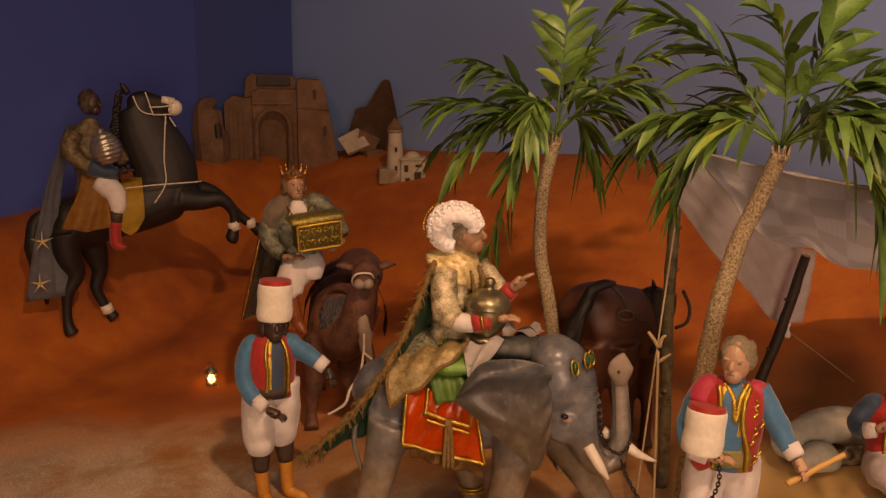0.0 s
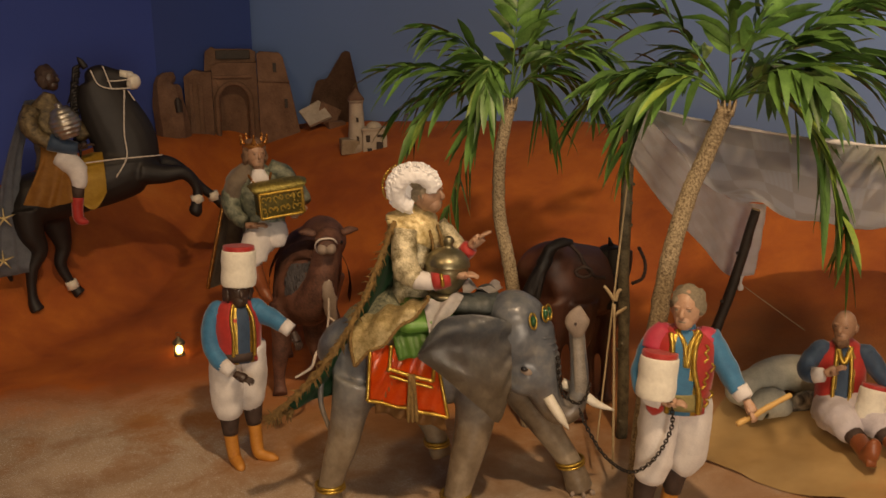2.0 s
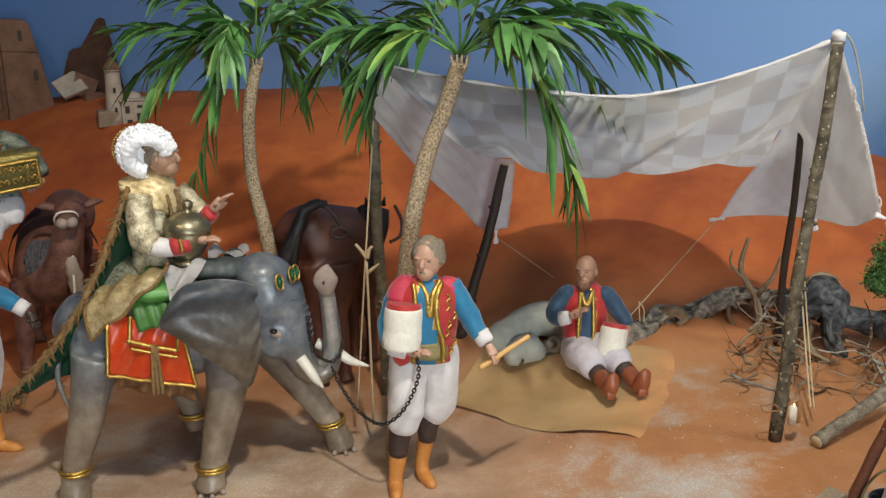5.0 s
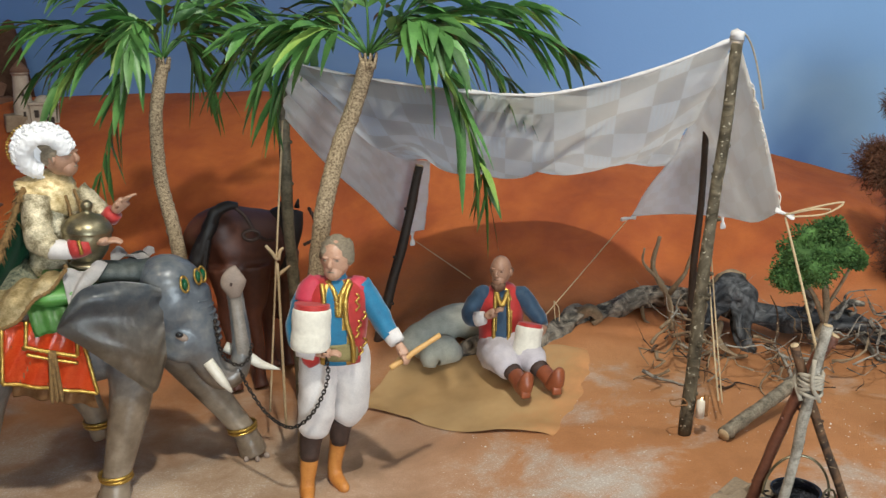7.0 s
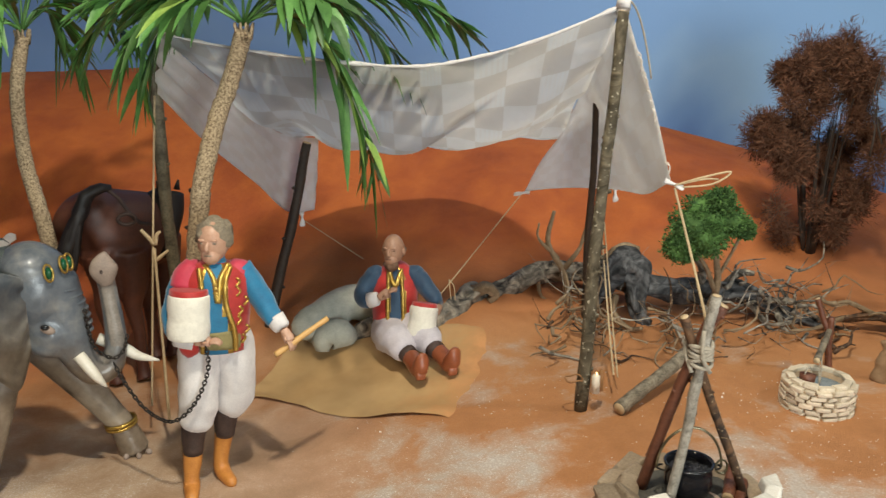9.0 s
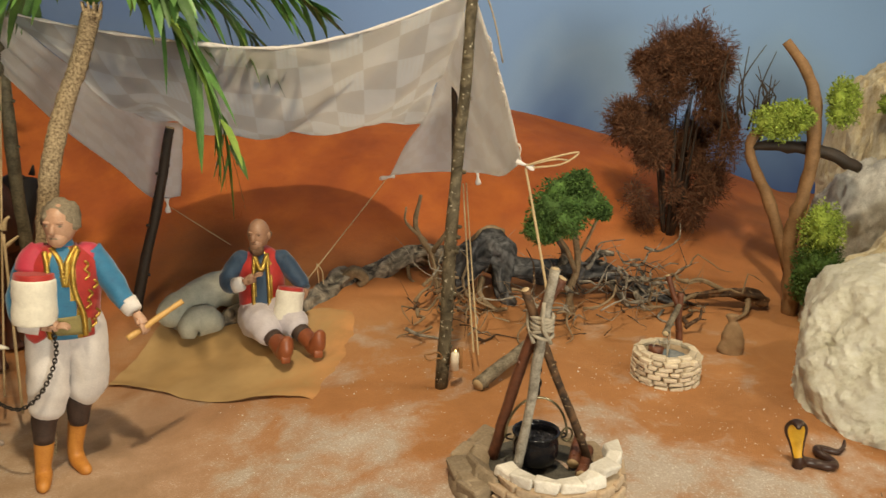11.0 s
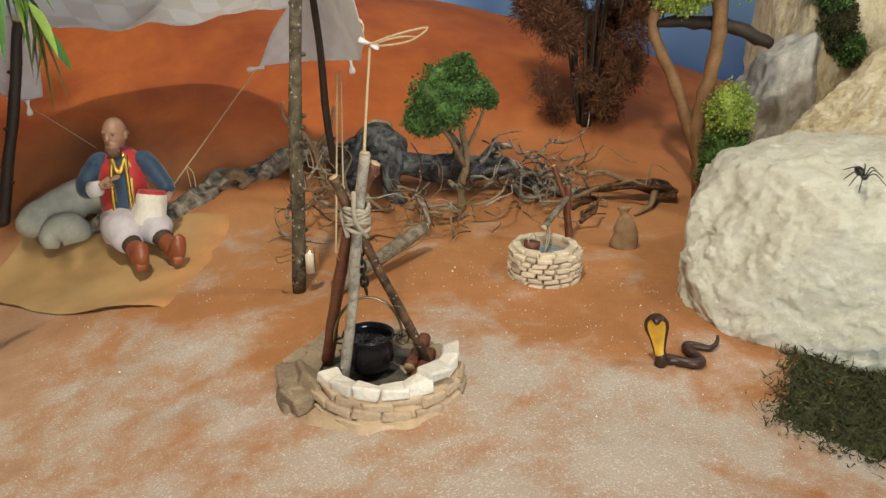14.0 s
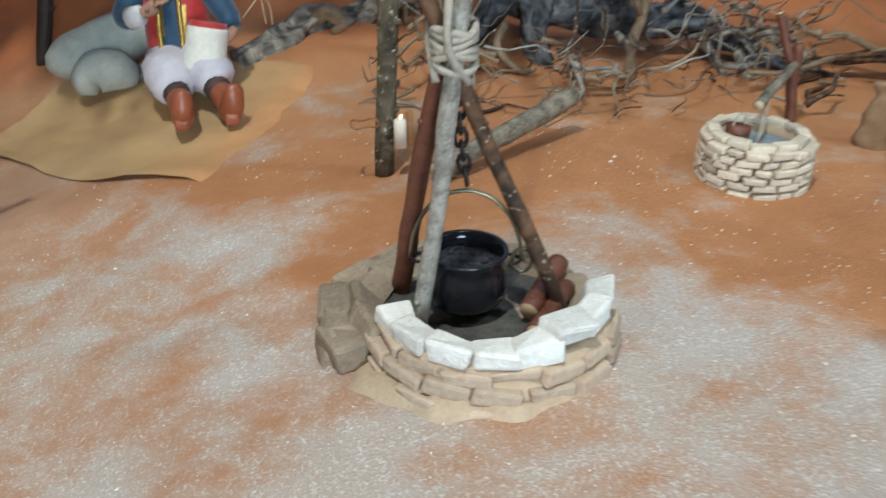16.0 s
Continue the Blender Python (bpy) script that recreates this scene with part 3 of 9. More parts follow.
def make_ground():
    fine = 0.0125
    xs = [-2.4, -2.0, -1.7, -1.5] + list(np.arange(-1.4, 2.5, fine)) + [2.6, 2.8, 3.2, 3.8]
    ys = [-1.9, -1.2, -0.6, -0.2, 0.1] + list(np.arange(0.2, 3.3, fine)) + [3.35, 3.5]
    verts = [(x, y, ground(x, y)) for x in xs for y in ys]
    n = len(ys)
    faces = [(i * n + j, (i + 1) * n + j, (i + 1) * n + j + 1, i * n + j + 1) for i in range(len(xs) - 1) for j in range(n - 1)]
    mesh = bpy.data.meshes.new("ground")
    mesh.from_pydata(verts, [], faces)
    mesh.materials.append(MATS["sand"])
    for f in mesh.polygons:
        f.use_smooth = True
    return tagged(new("ground", mesh), "burnt orange sand with white grit rising into painted dunes", "ground", kind="structure")


make_ground()


def wall_panel(name, a, b, z0, z1, thick, mat, label):
    a, b = Vector(a), Vector(b)
    d = (b - a)
    c = (a + b) / 2
    ang = math.degrees(math.atan2(d.y, d.x))
    bm = bmesh.new()
    block(bm, (0, 0, 0), (d.length, thick, z1 - z0))
    bmesh.ops.subdivide_edges(bm, edges=bm.edges, cuts=2)
    ob = part(name, bm, mat, smooth=False, m=pose(c.x, c.y, (z0 + z1) / 2, rz=ang) @ pose(0, thick / 2, 0))
    return tagged(ob, label, "wall", kind="structure")


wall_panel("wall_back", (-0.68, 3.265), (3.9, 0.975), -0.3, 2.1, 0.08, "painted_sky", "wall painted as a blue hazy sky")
# corner and left wall wear the darker, shaded sky colours
wall_panel("wall_corner", (-0.8715, 2.852), (-0.66, 3.235), -0.3, 2.1, 0.08, "painted_dusk", "blue sky corner panel, darkened to stand for shade")
wall_panel("wall_left", (-2.6, -0.28), (-0.8715, 2.852), -0.3, 2.1, 0.08, "painted_night", "deep blue sky wall, darkened to stand for its dim light")
wall_panel("wall_right", (3.8, 1.2), (3.8, -2.0), -0.3, 2.1, 0.08, "canvas_room", "plain dull room wall")
wall_panel("wall_front", (3.9, -1.9), (-2.7, -1.9), -0.3, 2.1, 0.08, "canvas_room", "plain dull room wall")
wall_panel("wall_side", (-2.55, -2.0), (-2.55, -0.2), -0.3, 2.1, 0.08, "canvas_room", "plain dull room wall")


def make_ceiling():
    bm = bmesh.new()
    block(bm, (0.6, 0.8, 2.14), (7.0, 5.8, 0.08))
    tagged(part("ceiling", bm, "canvas_room", smooth=False), "plain dull ceiling", "ceiling", kind="structure")


make_ceiling()

# ---- poles, ropes, tent ----
def stick(bm, a, b, r0, r1, seg=10, mat=0, bend=0.004, seed=0, knots=0, cut=None):
    """A natural stick from a to b, slightly crooked, with knots and cut ends of another material."""
    rnd = random.Random(seed)
    a, b = Vector(a), Vector(b)
    n = 9
    side = (b - a).cross(Vector((0.3, 1, 0.2))).normalized()
    rows = []
    for i in range(n + 1):
        t = i / n
        c = a.lerp(b, t) + side * (bend * math.sin(t * 5 + seed) * math.sin(t * math.pi)) + Vector([rnd.uniform(-1, 1) * bend * 0.25 for _ in range(3)]) * (0 < i < n)
        r = (r0 + (r1 - r0) * t) * rnd.uniform(0.94, 1.07)
        rows.append((*c, r))
    loft(bm, rows, seg, mat, 2, wob=0.12, freq=70)
    if cut is not None:
        for e, d, r in ((a, a - b, r0), (b, b - a, r1)):
            d = d.normalized()
            loft(bm, [(*(e + d * 0.0005), r * 0.9), (*(e + d * 0.0015), r * 0.85)], seg, cut, 1)
    for k in range(knots):
        t = rnd.uniform(0.08, 0.92)
        c = a.lerp(b, t)
        ang = rnd.uniform(0, 6.28)
        out = side * math.cos(ang) + (b - a).normalized().cross(side) * math.sin(ang)
        r = r0 + (r1 - r0) * t
        loft(bm, [(*(c + out * r * 0.6), r * 0.45), (*(c + out * r * 1.25), r * 0.25)], 6, mat, 1)


def pole(name, a, b, r0, r1, mats, label, seed, knots=8, group="tent poles"):
    bm = bmesh.new()
    stick(bm, a, b, r0, r1, 12, 0, 0.003, seed, knots, 1)
    return tagged(part(name, bm, mats), label, "pole", group)


def rope_rows(a, b, sag, r, n=8):
    a, b = Vector(a), Vector(b)
    return [(*(a.lerp(b, i / n) - Vector((0, 0, sag * 4 * (i / n) * (1 - i / n)))), r) for i in range(n + 1)]


def rope(a, b, sag, r, mat, label, loops=()):
    bm = bmesh.new()
    loft(bm, rope_rows(a, b, sag, r), 6, 0, 2)
    for row in loops:
        loft(bm, row, 6, 0, 4)
    return tagged(part("rope", bm, mat), label, "rope", "tent ropes")


P1B, P1T = (0.366, 1.54, ground(0.366, 1.54) - 0.01), (0.349, 1.482, 0.548)
P2B, P2T = (0.893, 1.117, ground(0.893, 1.117) - 0.005), (0.928, 1.112, 0.622)
P3B, P3T = (1.072, 1.425, ground(1.072, 1.425) - 0.01), (0.985, 1.270, 0.505)
P4B, P4T = (0.535, 1.685, ground(0.535, 1.685) - 0.01), (0.615, 1.655, 0.382)
pole("tent_pole", P1B, P1T, 0.0105, 0.0095, ["bark_olive", "wood_cut"], "grey-brown branch pole holding up the tent", 11)
pole("tent_pole", P2B, P2T, 0.0098, 0.0078, ["bark_spotted", "wood_cut"], "knotty brown branch pole under the tent corner", 12, 26)
pole("tent_pole", P3B, P3T, 0.0068, 0.0050, ["bark_dark", "wood_cut"], "dark stick pole at the tent's back", 13, 5)
pole("tent_pole", P4B, P4T, 0.0105, 0.009, ["bark_dark", "wood_cut"], "short dark leaning pole at the tent's back", 14, 5)


def make_tent():
    tent = thing("tent_cloth", "white checked cotton cloth slung as an awning between poles", "tent", group="")
    front = catmull([(0.355, 1.452, 0.590), (0.431, 1.411, 0.573), (0.541, 1.346, 0.556), (0.66, 1.276, 0.546), (0.732, 1.234, 0.552), (0.833, 1.174, 0.583), (0.926, 1.116, 0.628)], 8)
    back = catmull([(0.585, 1.700, 0.392), (0.648, 1.721, 0.381), (0.728, 1.742, 0.370), (0.817, 1.735, 0.361), (0.922, 1.677, 0.368), (0.982, 1.553, 0.385), (1.000, 1.421, 0.402)], 8)
    nu, nv = len(front), 26
    grid = []
    for i in range(nu):
        f, b = front[i], back[round(i * (len(back) - 1) / (nu - 1))]
        row = []
        u = i / (nu - 1)
        for j in range(nv):
            t = j / (nv - 1)
            p = f + (b - f) * t
            sag = 0.045 * math.sin(math.pi * t) * (0.4 + math.sin(math.pi * u))
            fold = 0.010 * math.sin(u * 16 + 7 * t) * math.sin(math.pi * t) + 0.008 * math.sin(34 * u * (0.6 + 0.5 * t) + 1.0) * (1 - abs(2 * t - 1)) + 0.006 * noise.noise(Vector((u * 9, t * 6, 1)))
            row.append((p[0], p[1], p[2] - sag + fold))
        grid.append(row)
    # the left border runs from the pole to the tied corner
    bm = bmesh.new()
    sheet(bm, grid, 0, 0.0016)
    part("canopy", bm, "tent_cotton", tent)
    # the left end that hangs from the pole down to a tied corner
    top = catmull([(0.352, 1.455, 0.594), (0.43, 1.53, 0.52), (0.52, 1.63, 0.44), (0.585, 1.702, 0.392), (0.645, 1.69, 0.385)], 8)
    low = catmull([(0.351, 1.470, 0.500), (0.43, 1.55, 0.405), (0.52, 1.65, 0.315), (0.585, 1.712, 0.245), (0.636, 1.706, 0.245)], 8)
    rows = []
    for i, (p, q) in enumerate(zip(top, low)):
        rows.append([tuple(p + (q - p) * (j / 15) + np.array((-0.0042, 0.0028, 0.0)) * (1 - 0.8 * i / 32) * (math.sin(j * 1.25 + 0.03 * i) + 0.5 * math.sin(j * 2.6 + 1)) * math.sin(math.pi * j / 15) + np.array((0, 0.006 * math.sin(i * 0.35), 0.0)) * math.sin(math.pi * j / 15)) for j in range(16)])
    bm = bmesh.new()
    sheet(bm, rows, 0, 0.0016)
    part("left_fall", bm, "tent_white", tent)
    # the end that drops past the second pole, outside the third, to two tied corners
    apex = [np.array(p) for p in ((0.930, 1.112, 0.632), (0.955, 1.24, 0.53), (0.985, 1.36, 0.44), (1.0, 1.421, 0.402))]
    low = [np.array(p) for p in ((0.988, 1.066, 0.396), (1.03, 1.19, 0.350), (1.075, 1.355, 0.322), (1.02, 1.435, 0.312), (0.955, 1.452, 0.308))]
    ca, cl = catmull(apex, 10), catmull(low, 8)
    rows = []
    for i in range(31):
        a = ca[round(i * (len(ca) - 1) / 30)]
        b = cl[round(i * (len(cl) - 1) / 30)]
        out = math.exp(-((i / 30 - 0.66) / 0.22) ** 2)
        row = []
        for j in range(20):
            t = j / 19
            p = a + (b - a) * t
            fold = 0.007 * math.sin(i * 0.55 + 2.5 * t) * math.sin(math.pi * t * 0.9)
            swell = out * math.exp(-((t - 0.3) / 0.25) ** 2) * min(1, t * 6)
            row.append((p[0] + fold + 0.012 * swell, p[1] + 0.3 * fold, p[2] + 0.02 * swell))
        rows.append(row)
    bm = bmesh.new()
    sheet(bm, rows, 0, 0.0016)
    part("end_fall", bm, "tent_white", tent)
    # rolled hem along the front line
    bm = bmesh.new()
    loft(bm, [(*p, 0.0024 + 0.0010 * math.sin(i * 1.3) * math.sin(i * 0.37)) for i, p in enumerate(front)], 8, 0, 1, wob=0.5, freq=90)
    part("hem", bm, "white_cloth", tent)
    # tied corners
    for c, d in (((0.610, 1.700, 0.232), (0.004, 0, -1)), ((0.950, 1.449, 0.306), (-1, 0.1, -0.1)), ((0.990, 1.062, 0.394), (0.7, -0.5, -0.35)), ((1.078, 1.352, 0.316), (0.1, 0, -1))):
        c, d = Vector(c), Vector(d).normalized()
        bm = bmesh.new()
        loft(bm, [(*(c - d * 0.012), 0.0056, 0.003), (*(c - d * 0.004), 0.0026), (*(c + d * 0.002), 0.0024), (*(c + d * 0.008), 0.0050, 0.0028), (*(c + d * 0.013), 0.0058, 0.0024), (*(c + d * 0.016), 0.004, 0.001)], 10, 0, 3, wob=0.3, freq=90)
        part("tied_corner", bm, "white_cloth", tent)
    # cloth wrapped over the top of the second pole
    bm = bmesh.new()
    loft(bm, [(0.927, 1.113, 0.612, 0.0088), (0.928, 1.113, 0.618, 0.0082), (0.928, 1.113, 0.624, 0.0078), (0.929, 1.113, 0.626, 0.0105), (0.930, 1.113, 0.627, 0.0115), (0.930, 1.113, 0.638, 0.0115), (0.931, 1.113, 0.639, 0.004)], 4, 0, 1, wob=0.25, freq=80)
    part("pole_wrap", bm, "white_cloth", tent)
    # loose threads along the end
    bm = bmesh.new()
    rnd = random.Random(5)
    for k in range(9):
        z = 0.42 + 0.16 * rnd.random()
        y = 1.112 - 0.045 * (0.63 - z) / 0.23
        x = 0.930 + 0.058 * (0.63 - z) / 0.23
        loft(bm, [(x, y, z, 0.0009), (x + 0.006, y - 0.002, z - 0.006, 0.0009), (x + 0.004 + 0.006 * rnd.random(), y, z - 0.022, 0.0006)], 4, 0, 3)
    tagged(part("loose_threads", bm, "white_cord", tent), kind="stuff")


make_tent()

rope((0.992, 1.060, 0.388), (0.884, 0.83, 0.29), -0.002, 0.0018, "rope", "thin tan rope tied to the tent corner",
     [[(0.99, 1.06, 0.392, 0.0015), (1.02, 1.04, 0.405, 0.0015), (1.06, 1.03, 0.412, 0.0015), (1.035, 1.035, 0.396, 0.0015), (1.0, 1.055, 0.39, 0.0015)],
      [(0.99, 1.06, 0.392, 0.0014), (1.03, 1.05, 0.40, 0.0014), (1.055, 1.05, 0.398, 0.0014)]])
rope((0.938, 1.111, 0.635), (0.99, 1.13, 0.53), -0.02, 0.0014, "rope_grey", "loose end of grey rope over the pole top")
rope((1.06, 1.372, 0.30), (0.955, 1.13, 0.09), 0.01, 0.0015, "rope", "thin tan guy rope beside the pole")
rope((1.068, 1.375, 0.30), (0.975, 1.15, 0.075), 0.008, 0.0013, "rope", "thin tan guy rope beside the pole")
rope((0.345, 1.44, 0.50), (0.30, 1.40, 0.03), -0.005, 0.0016, "rope", "thin tan rope hanging from the tent pole")
rope((0.325, 1.42, 0.275), (0.322, 1.36, 0.015), -0.012, 0.0022, "rope", "frayed tan cord with a knot hanging near the pole",
     [[(0.325, 1.42, 0.28, 0.003), (0.318, 1.42, 0.292, 0.003), (0.308, 1.42, 0.305, 0.0025)], [(0.325, 1.42, 0.255, 0.003), (0.334, 1.42, 0.262, 0.003), (0.345, 1.42, 0.27, 0.0015)],
      [(0.327, 1.42, 0.28, 0.003), (0.33, 1.42, 0.295, 0.003), (0.336, 1.42, 0.30, 0.002)]])
rope((0.948, 1.452, 0.302), (0.80, 1.47, 0.125), 0.0, 0.0011, "rope", "taut thin guy line behind the seated figure",
     [[(0.826, 1.486, 0.15, 0.001), (0.828, 1.486, 0.13, 0.001), (0.83, 1.486, 0.112, 0.001)], [(0.826, 1.486, 0.15, 0.001), (0.836, 1.486, 0.135, 0.001), (0.838, 1.486, 0.11, 0.001)]])
rope((0.62, 1.73, 0.22), (0.70, 1.60, 0.17), 0.0, 0.0009, "rope", "taut thin guy line from the dark pole")


# ---- palms ----
def leaflet(bm, a, d, up, length, width, mat, droop=0.3):
    """One folded, pointed leaf blade from a along d, drooping."""
    d, up = d.normalized(), up.normalized()
    side = d.cross(up).normalized()
    prev = None
    for k, (t, w) in enumerate(((0, 0.25), (0.25, 0.95), (0.55, 0.9), (0.82, 0.5), (1.0, 0.04))):
        c = a + d * (length * t) - Vector((0, 0, 1)) * (droop * length * t * t)
        h = width * w / 2
        tri = [bm.verts.new(c - side * h + up * h * 0.35), bm.verts.new(c), bm.verts.new(c + side * h + up * h * 0.35)]
        if prev:
            for q in range(2):
                f = bm.faces.new((prev[q], prev[q + 1], tri[q + 1], tri[q]))
                f.material_index = mat
        prev = tri


def frond(bm, root, tip, arch, n, length, width, rnd, pale=0.06):
    root, tip = Vector(root), Vector(tip)
    mid = root.lerp(tip, 0.5) + Vector((rnd.uniform(-0.03, 0.03), rnd.uniform(-0.03, 0.03), arch))
    pts = []
    for i in range(13):
        t = i / 12
        pts.append(root * (1 - t) ** 2 + mid * (2 * t * (1 - t)) + tip * t * t)
    loft(bm, [(*p, 0.0022 * (1 - 0.75 * i / 12)) for i, p in enumerate(pts)], 5, 2, 1)
    for i in range(n):
        t = min(1.0, 0.26 + 0.74 * i / (n - 1) + rnd.uniform(-0.015, 0.015))
        p = root * (1 - t) ** 2 + mid * (2 * t * (1 - t)) + tip * t * t
        tan = (2 * (1 - t) * (mid - root) + 2 * t * (tip - mid)).normalized()
        side = tan.cross(Vector((0, 0, 1)))
        if side.length < 0.2:
            side = tan.cross(Vector((0, 1, 0)))
        side.normalize()
        up = side.cross(tan)
        env = length * (0.55 + 0.6 * math.sin(math.pi * min(1, 0.2 + 0.75 * t))) * rnd.uniform(0.8, 1.15)
        for s in (-1, 1):
            if rnd.random() < 0.12:
                continue
            open_ = rnd.uniform(0.55, 0.95) * (1.1 - 0.75 * t)
            d = tan * (1 - 0.4 * open_) + side * (s * open_) + up * rnd.uniform(-0.55, 0.35)
            leaflet(bm, p, d, up + side * rnd.uniform(-0.7, 0.7), env * rnd.uniform(0.75, 1.15), width * rnd.uniform(0.75, 1.3), 1 if rnd.random() < pale else 0, rnd.uniform(0.12, 0.6))
    leaflet(bm, pts[-1], pts[-1] - pts[-2], Vector((0, 0, 1)), length * 0.8, width, 0)


def palm(base, yaw, trunk, fronds, r0, r1, label, seed, leaf=(0.084, 0.0165)):
    """trunk and fronds in (across, deep, up) of a frame turned by yaw."""
    rnd = random.Random(seed)
    m = pose(base[0], base[1], 0, rz=yaw)
    tree = thing("palm_tree", label, "tree", m, "palm trees")
    bm = bmesh.new()
    c = catmull([(*p, 0) for p in trunk], 10)
    rows = []
    for i, p in enumerate(c):
        r = r0 + (r1 - r0) * i / (len(c) - 1)
        rows.append((p[0], p[1], p[2], r * (1.0 + 0.03 * (i % 2)) * rnd.uniform(0.98, 1.03)))
    loft(bm, rows, 16, 0, 1, wob=0.14, freq=170)
    # cut leaf bases at the head
    top = Vector(trunk[-1])
    for k in range(9):
        a = k * 2.4
        o = Vector((math.cos(a), math.sin(a), 0))
        loft(bm, [(*(top + o * r1 * 0.7 - Vector((0, 0, 0.012))), 0.003), (*(top + o * r1 * 1.05 + Vector((0, 0, 0.006))), 0.0022), (*(top + o * r1 * 1.15 + Vector((0, 0, 0.012))), 0.001)], 5, 0, 2)
    ob = part("trunk", bm, "palm_trunk", tree)
    ob.matrix_parent_inverse = Matrix()
    for f in fronds:
        bm = bmesh.new()
        tip = Vector(f[:3])
        n = f[4] if len(f) > 4 else 11
        frond(bm, top + Vector((0, 0, 0.008)), tip, f[3], n, leaf[0] * (f[5] if len(f) > 5 else 1), leaf[1] * (f[5] if len(f) > 5 else 1), rnd, 0.3 if len(f) > 6 else 0.05)
        ob = part("frond", bm, ["palm_leaf", "palm_leaf_pale", "palm_leaf"], tree)
        ob.matrix_parent_inverse = Matrix()
    return tree


palm((0.17, 1.65), 0.0,
     [(0.03, -0.06, ground(0.20, 1.59) - 0.01), (0.02, -0.055, 0.10), (0.008, -0.045, 0.20), (-0.008, -0.02, 0.30), (-0.021, 0.008, 0.36), (-0.025, 0.008, 0.42), (-0.021, -0.005, 0.50), (-0.004, 0.0, 0.578)],
     [(-0.22, -0.02, 0.64, 0.05, 15), (-0.21, 0.05, 0.56, 0.09, 15), (-0.115, -0.06, 0.40, 0.16, 12), (-0.15, -0.05, 0.71, 0.05, 14), (0.02, 0.0, 0.86, 0.04, 13, 1.15), (0.09, 0.0, 0.80, 0.07, 13), (0.16, -0.02, 0.66, 0.08, 14),
      (0.16, 0.03, 0.56, 0.12, 14), (0.07, 0.02, 0.53, 0.12, 12), (-0.08, 0.14, 0.62, 0.1, 12), (0.06, 0.16, 0.66, 0.1, 12), (-0.05, -0.10, 0.61, 0.10, 12), (0.20, 0.1, 0.74, 0.06, 13), (-0.17, -0.03, 0.54, 0.11, 13)],
     0.0135, 0.0105, "slender curved model palm with drooping green fronds", 21)
palm((0.45, 1.33), 0.0,
     [(-0.105, -0.045, ground(0.345, 1.285) - 0.01), (-0.098, -0.035, 0.10), (-0.085, -0.02, 0.21), (-0.066, -0.005, 0.343), (-0.054, 0.0, 0.40), (-0.029, 0.025, 0.47), (-0.004, 0.035, 0.526), (0.016, 0.02, 0.594)],
     [(0.31, -0.05, 0.60, 0.10, 20, 1.1), (0.175, -0.06, 0.41, 0.17, 20, 1.15, 1), (0.26, -0.02, 0.67, 0.05, 17, 1.05), (0.17, -0.04, 0.74, 0.05, 15), (0.06, -0.02, 0.82, 0.04, 13, 1.2), (-0.03, 0.0, 0.80, 0.04, 13),
      (-0.15, 0.05, 0.78, 0.06, 14, 1.3), (-0.17, 0.0, 0.635, 0.05, 14, 0.9, 1), (-0.12, 0.05, 0.53, 0.16, 15), (-0.19, 0.1, 0.58, 0.12, 15), (0.10, -0.14, 0.62, 0.08, 12), (0.12, 0.15, 0.62, 0.1, 12), (-0.05, 0.16, 0.62, 0.12, 13), (0.24, 0.0, 0.54, 0.14, 16), (0.28, -0.06, 0.78, 0.04, 14, 1.2), (0.12, 0.0, 0.88, 0.03, 13, 1.2), (-0.14, -0.02, 0.57, 0.11, 13)],
     0.0145, 0.012, "leaning model palm with a gritty trunk and green fronds", 22)


# ---- rocks, driftwood, plants ----
def facets(x, amp):
    """Chipped faces: every cell of a scatter of points is a small plane of its own height and tilt."""
    q = noise.voronoi(x)[1][0]
    r = noise.noise_vector(q * 7.3)
    return amp * (r.x + 1.6 * (x - q).dot(r))


def rock(name, c, r, yaw, mat, label, seed, tilt=(0, 0), sub=6, sharp=0.22, group="rocks", boxy=0.68, chip=(0.05, 0.018), lump=1.0, flat=False, square=0.0):
    """A broken boulder: a ball cut by planes, then chipped and roughened."""
    rnd = random.Random(seed)
    bm = bmesh.new()
    bmesh.ops.create_icosphere(bm, subdivisions=sub, radius=1.0)
    planes = [(Vector([rnd.gauss(0, 1) for _ in range(3)]).normalized(), rnd.uniform(boxy, max(0.97, boxy + 0.2))) for _ in range(18)]
    off = Vector((seed * 3.1, seed * 1.7, seed))
    for v in bm.verts:
        d = v.co.normalized()
        full = sum(abs(q) ** square for q in d) ** (-1 / square) if square else 1.0
        rad = min([full] + [h / max(d.dot(n), 1e-3) for n, h in planes if d.dot(n) > 0.05])
        rad *= 1 + sharp * 0.5 * noise.noise(d * 2.1 + off) + lump * (0.06 * noise.noise(d * 6 + off) + 0.02 * noise.noise(d * 16 + off)) + facets(d * 4.5 + off, chip[0]) + facets(d * 12 + off, chip[1]) + 0.008 * noise.noise(d * 40 + off)
        v.co = d * rad
    ob = part(name, bm, mat, smooth=not flat, m=pose(*c, tilt[0], tilt[1], yaw) @ Matrix.Diagonal((*r, 1)))
    return tagged(ob, label, "rock", group)


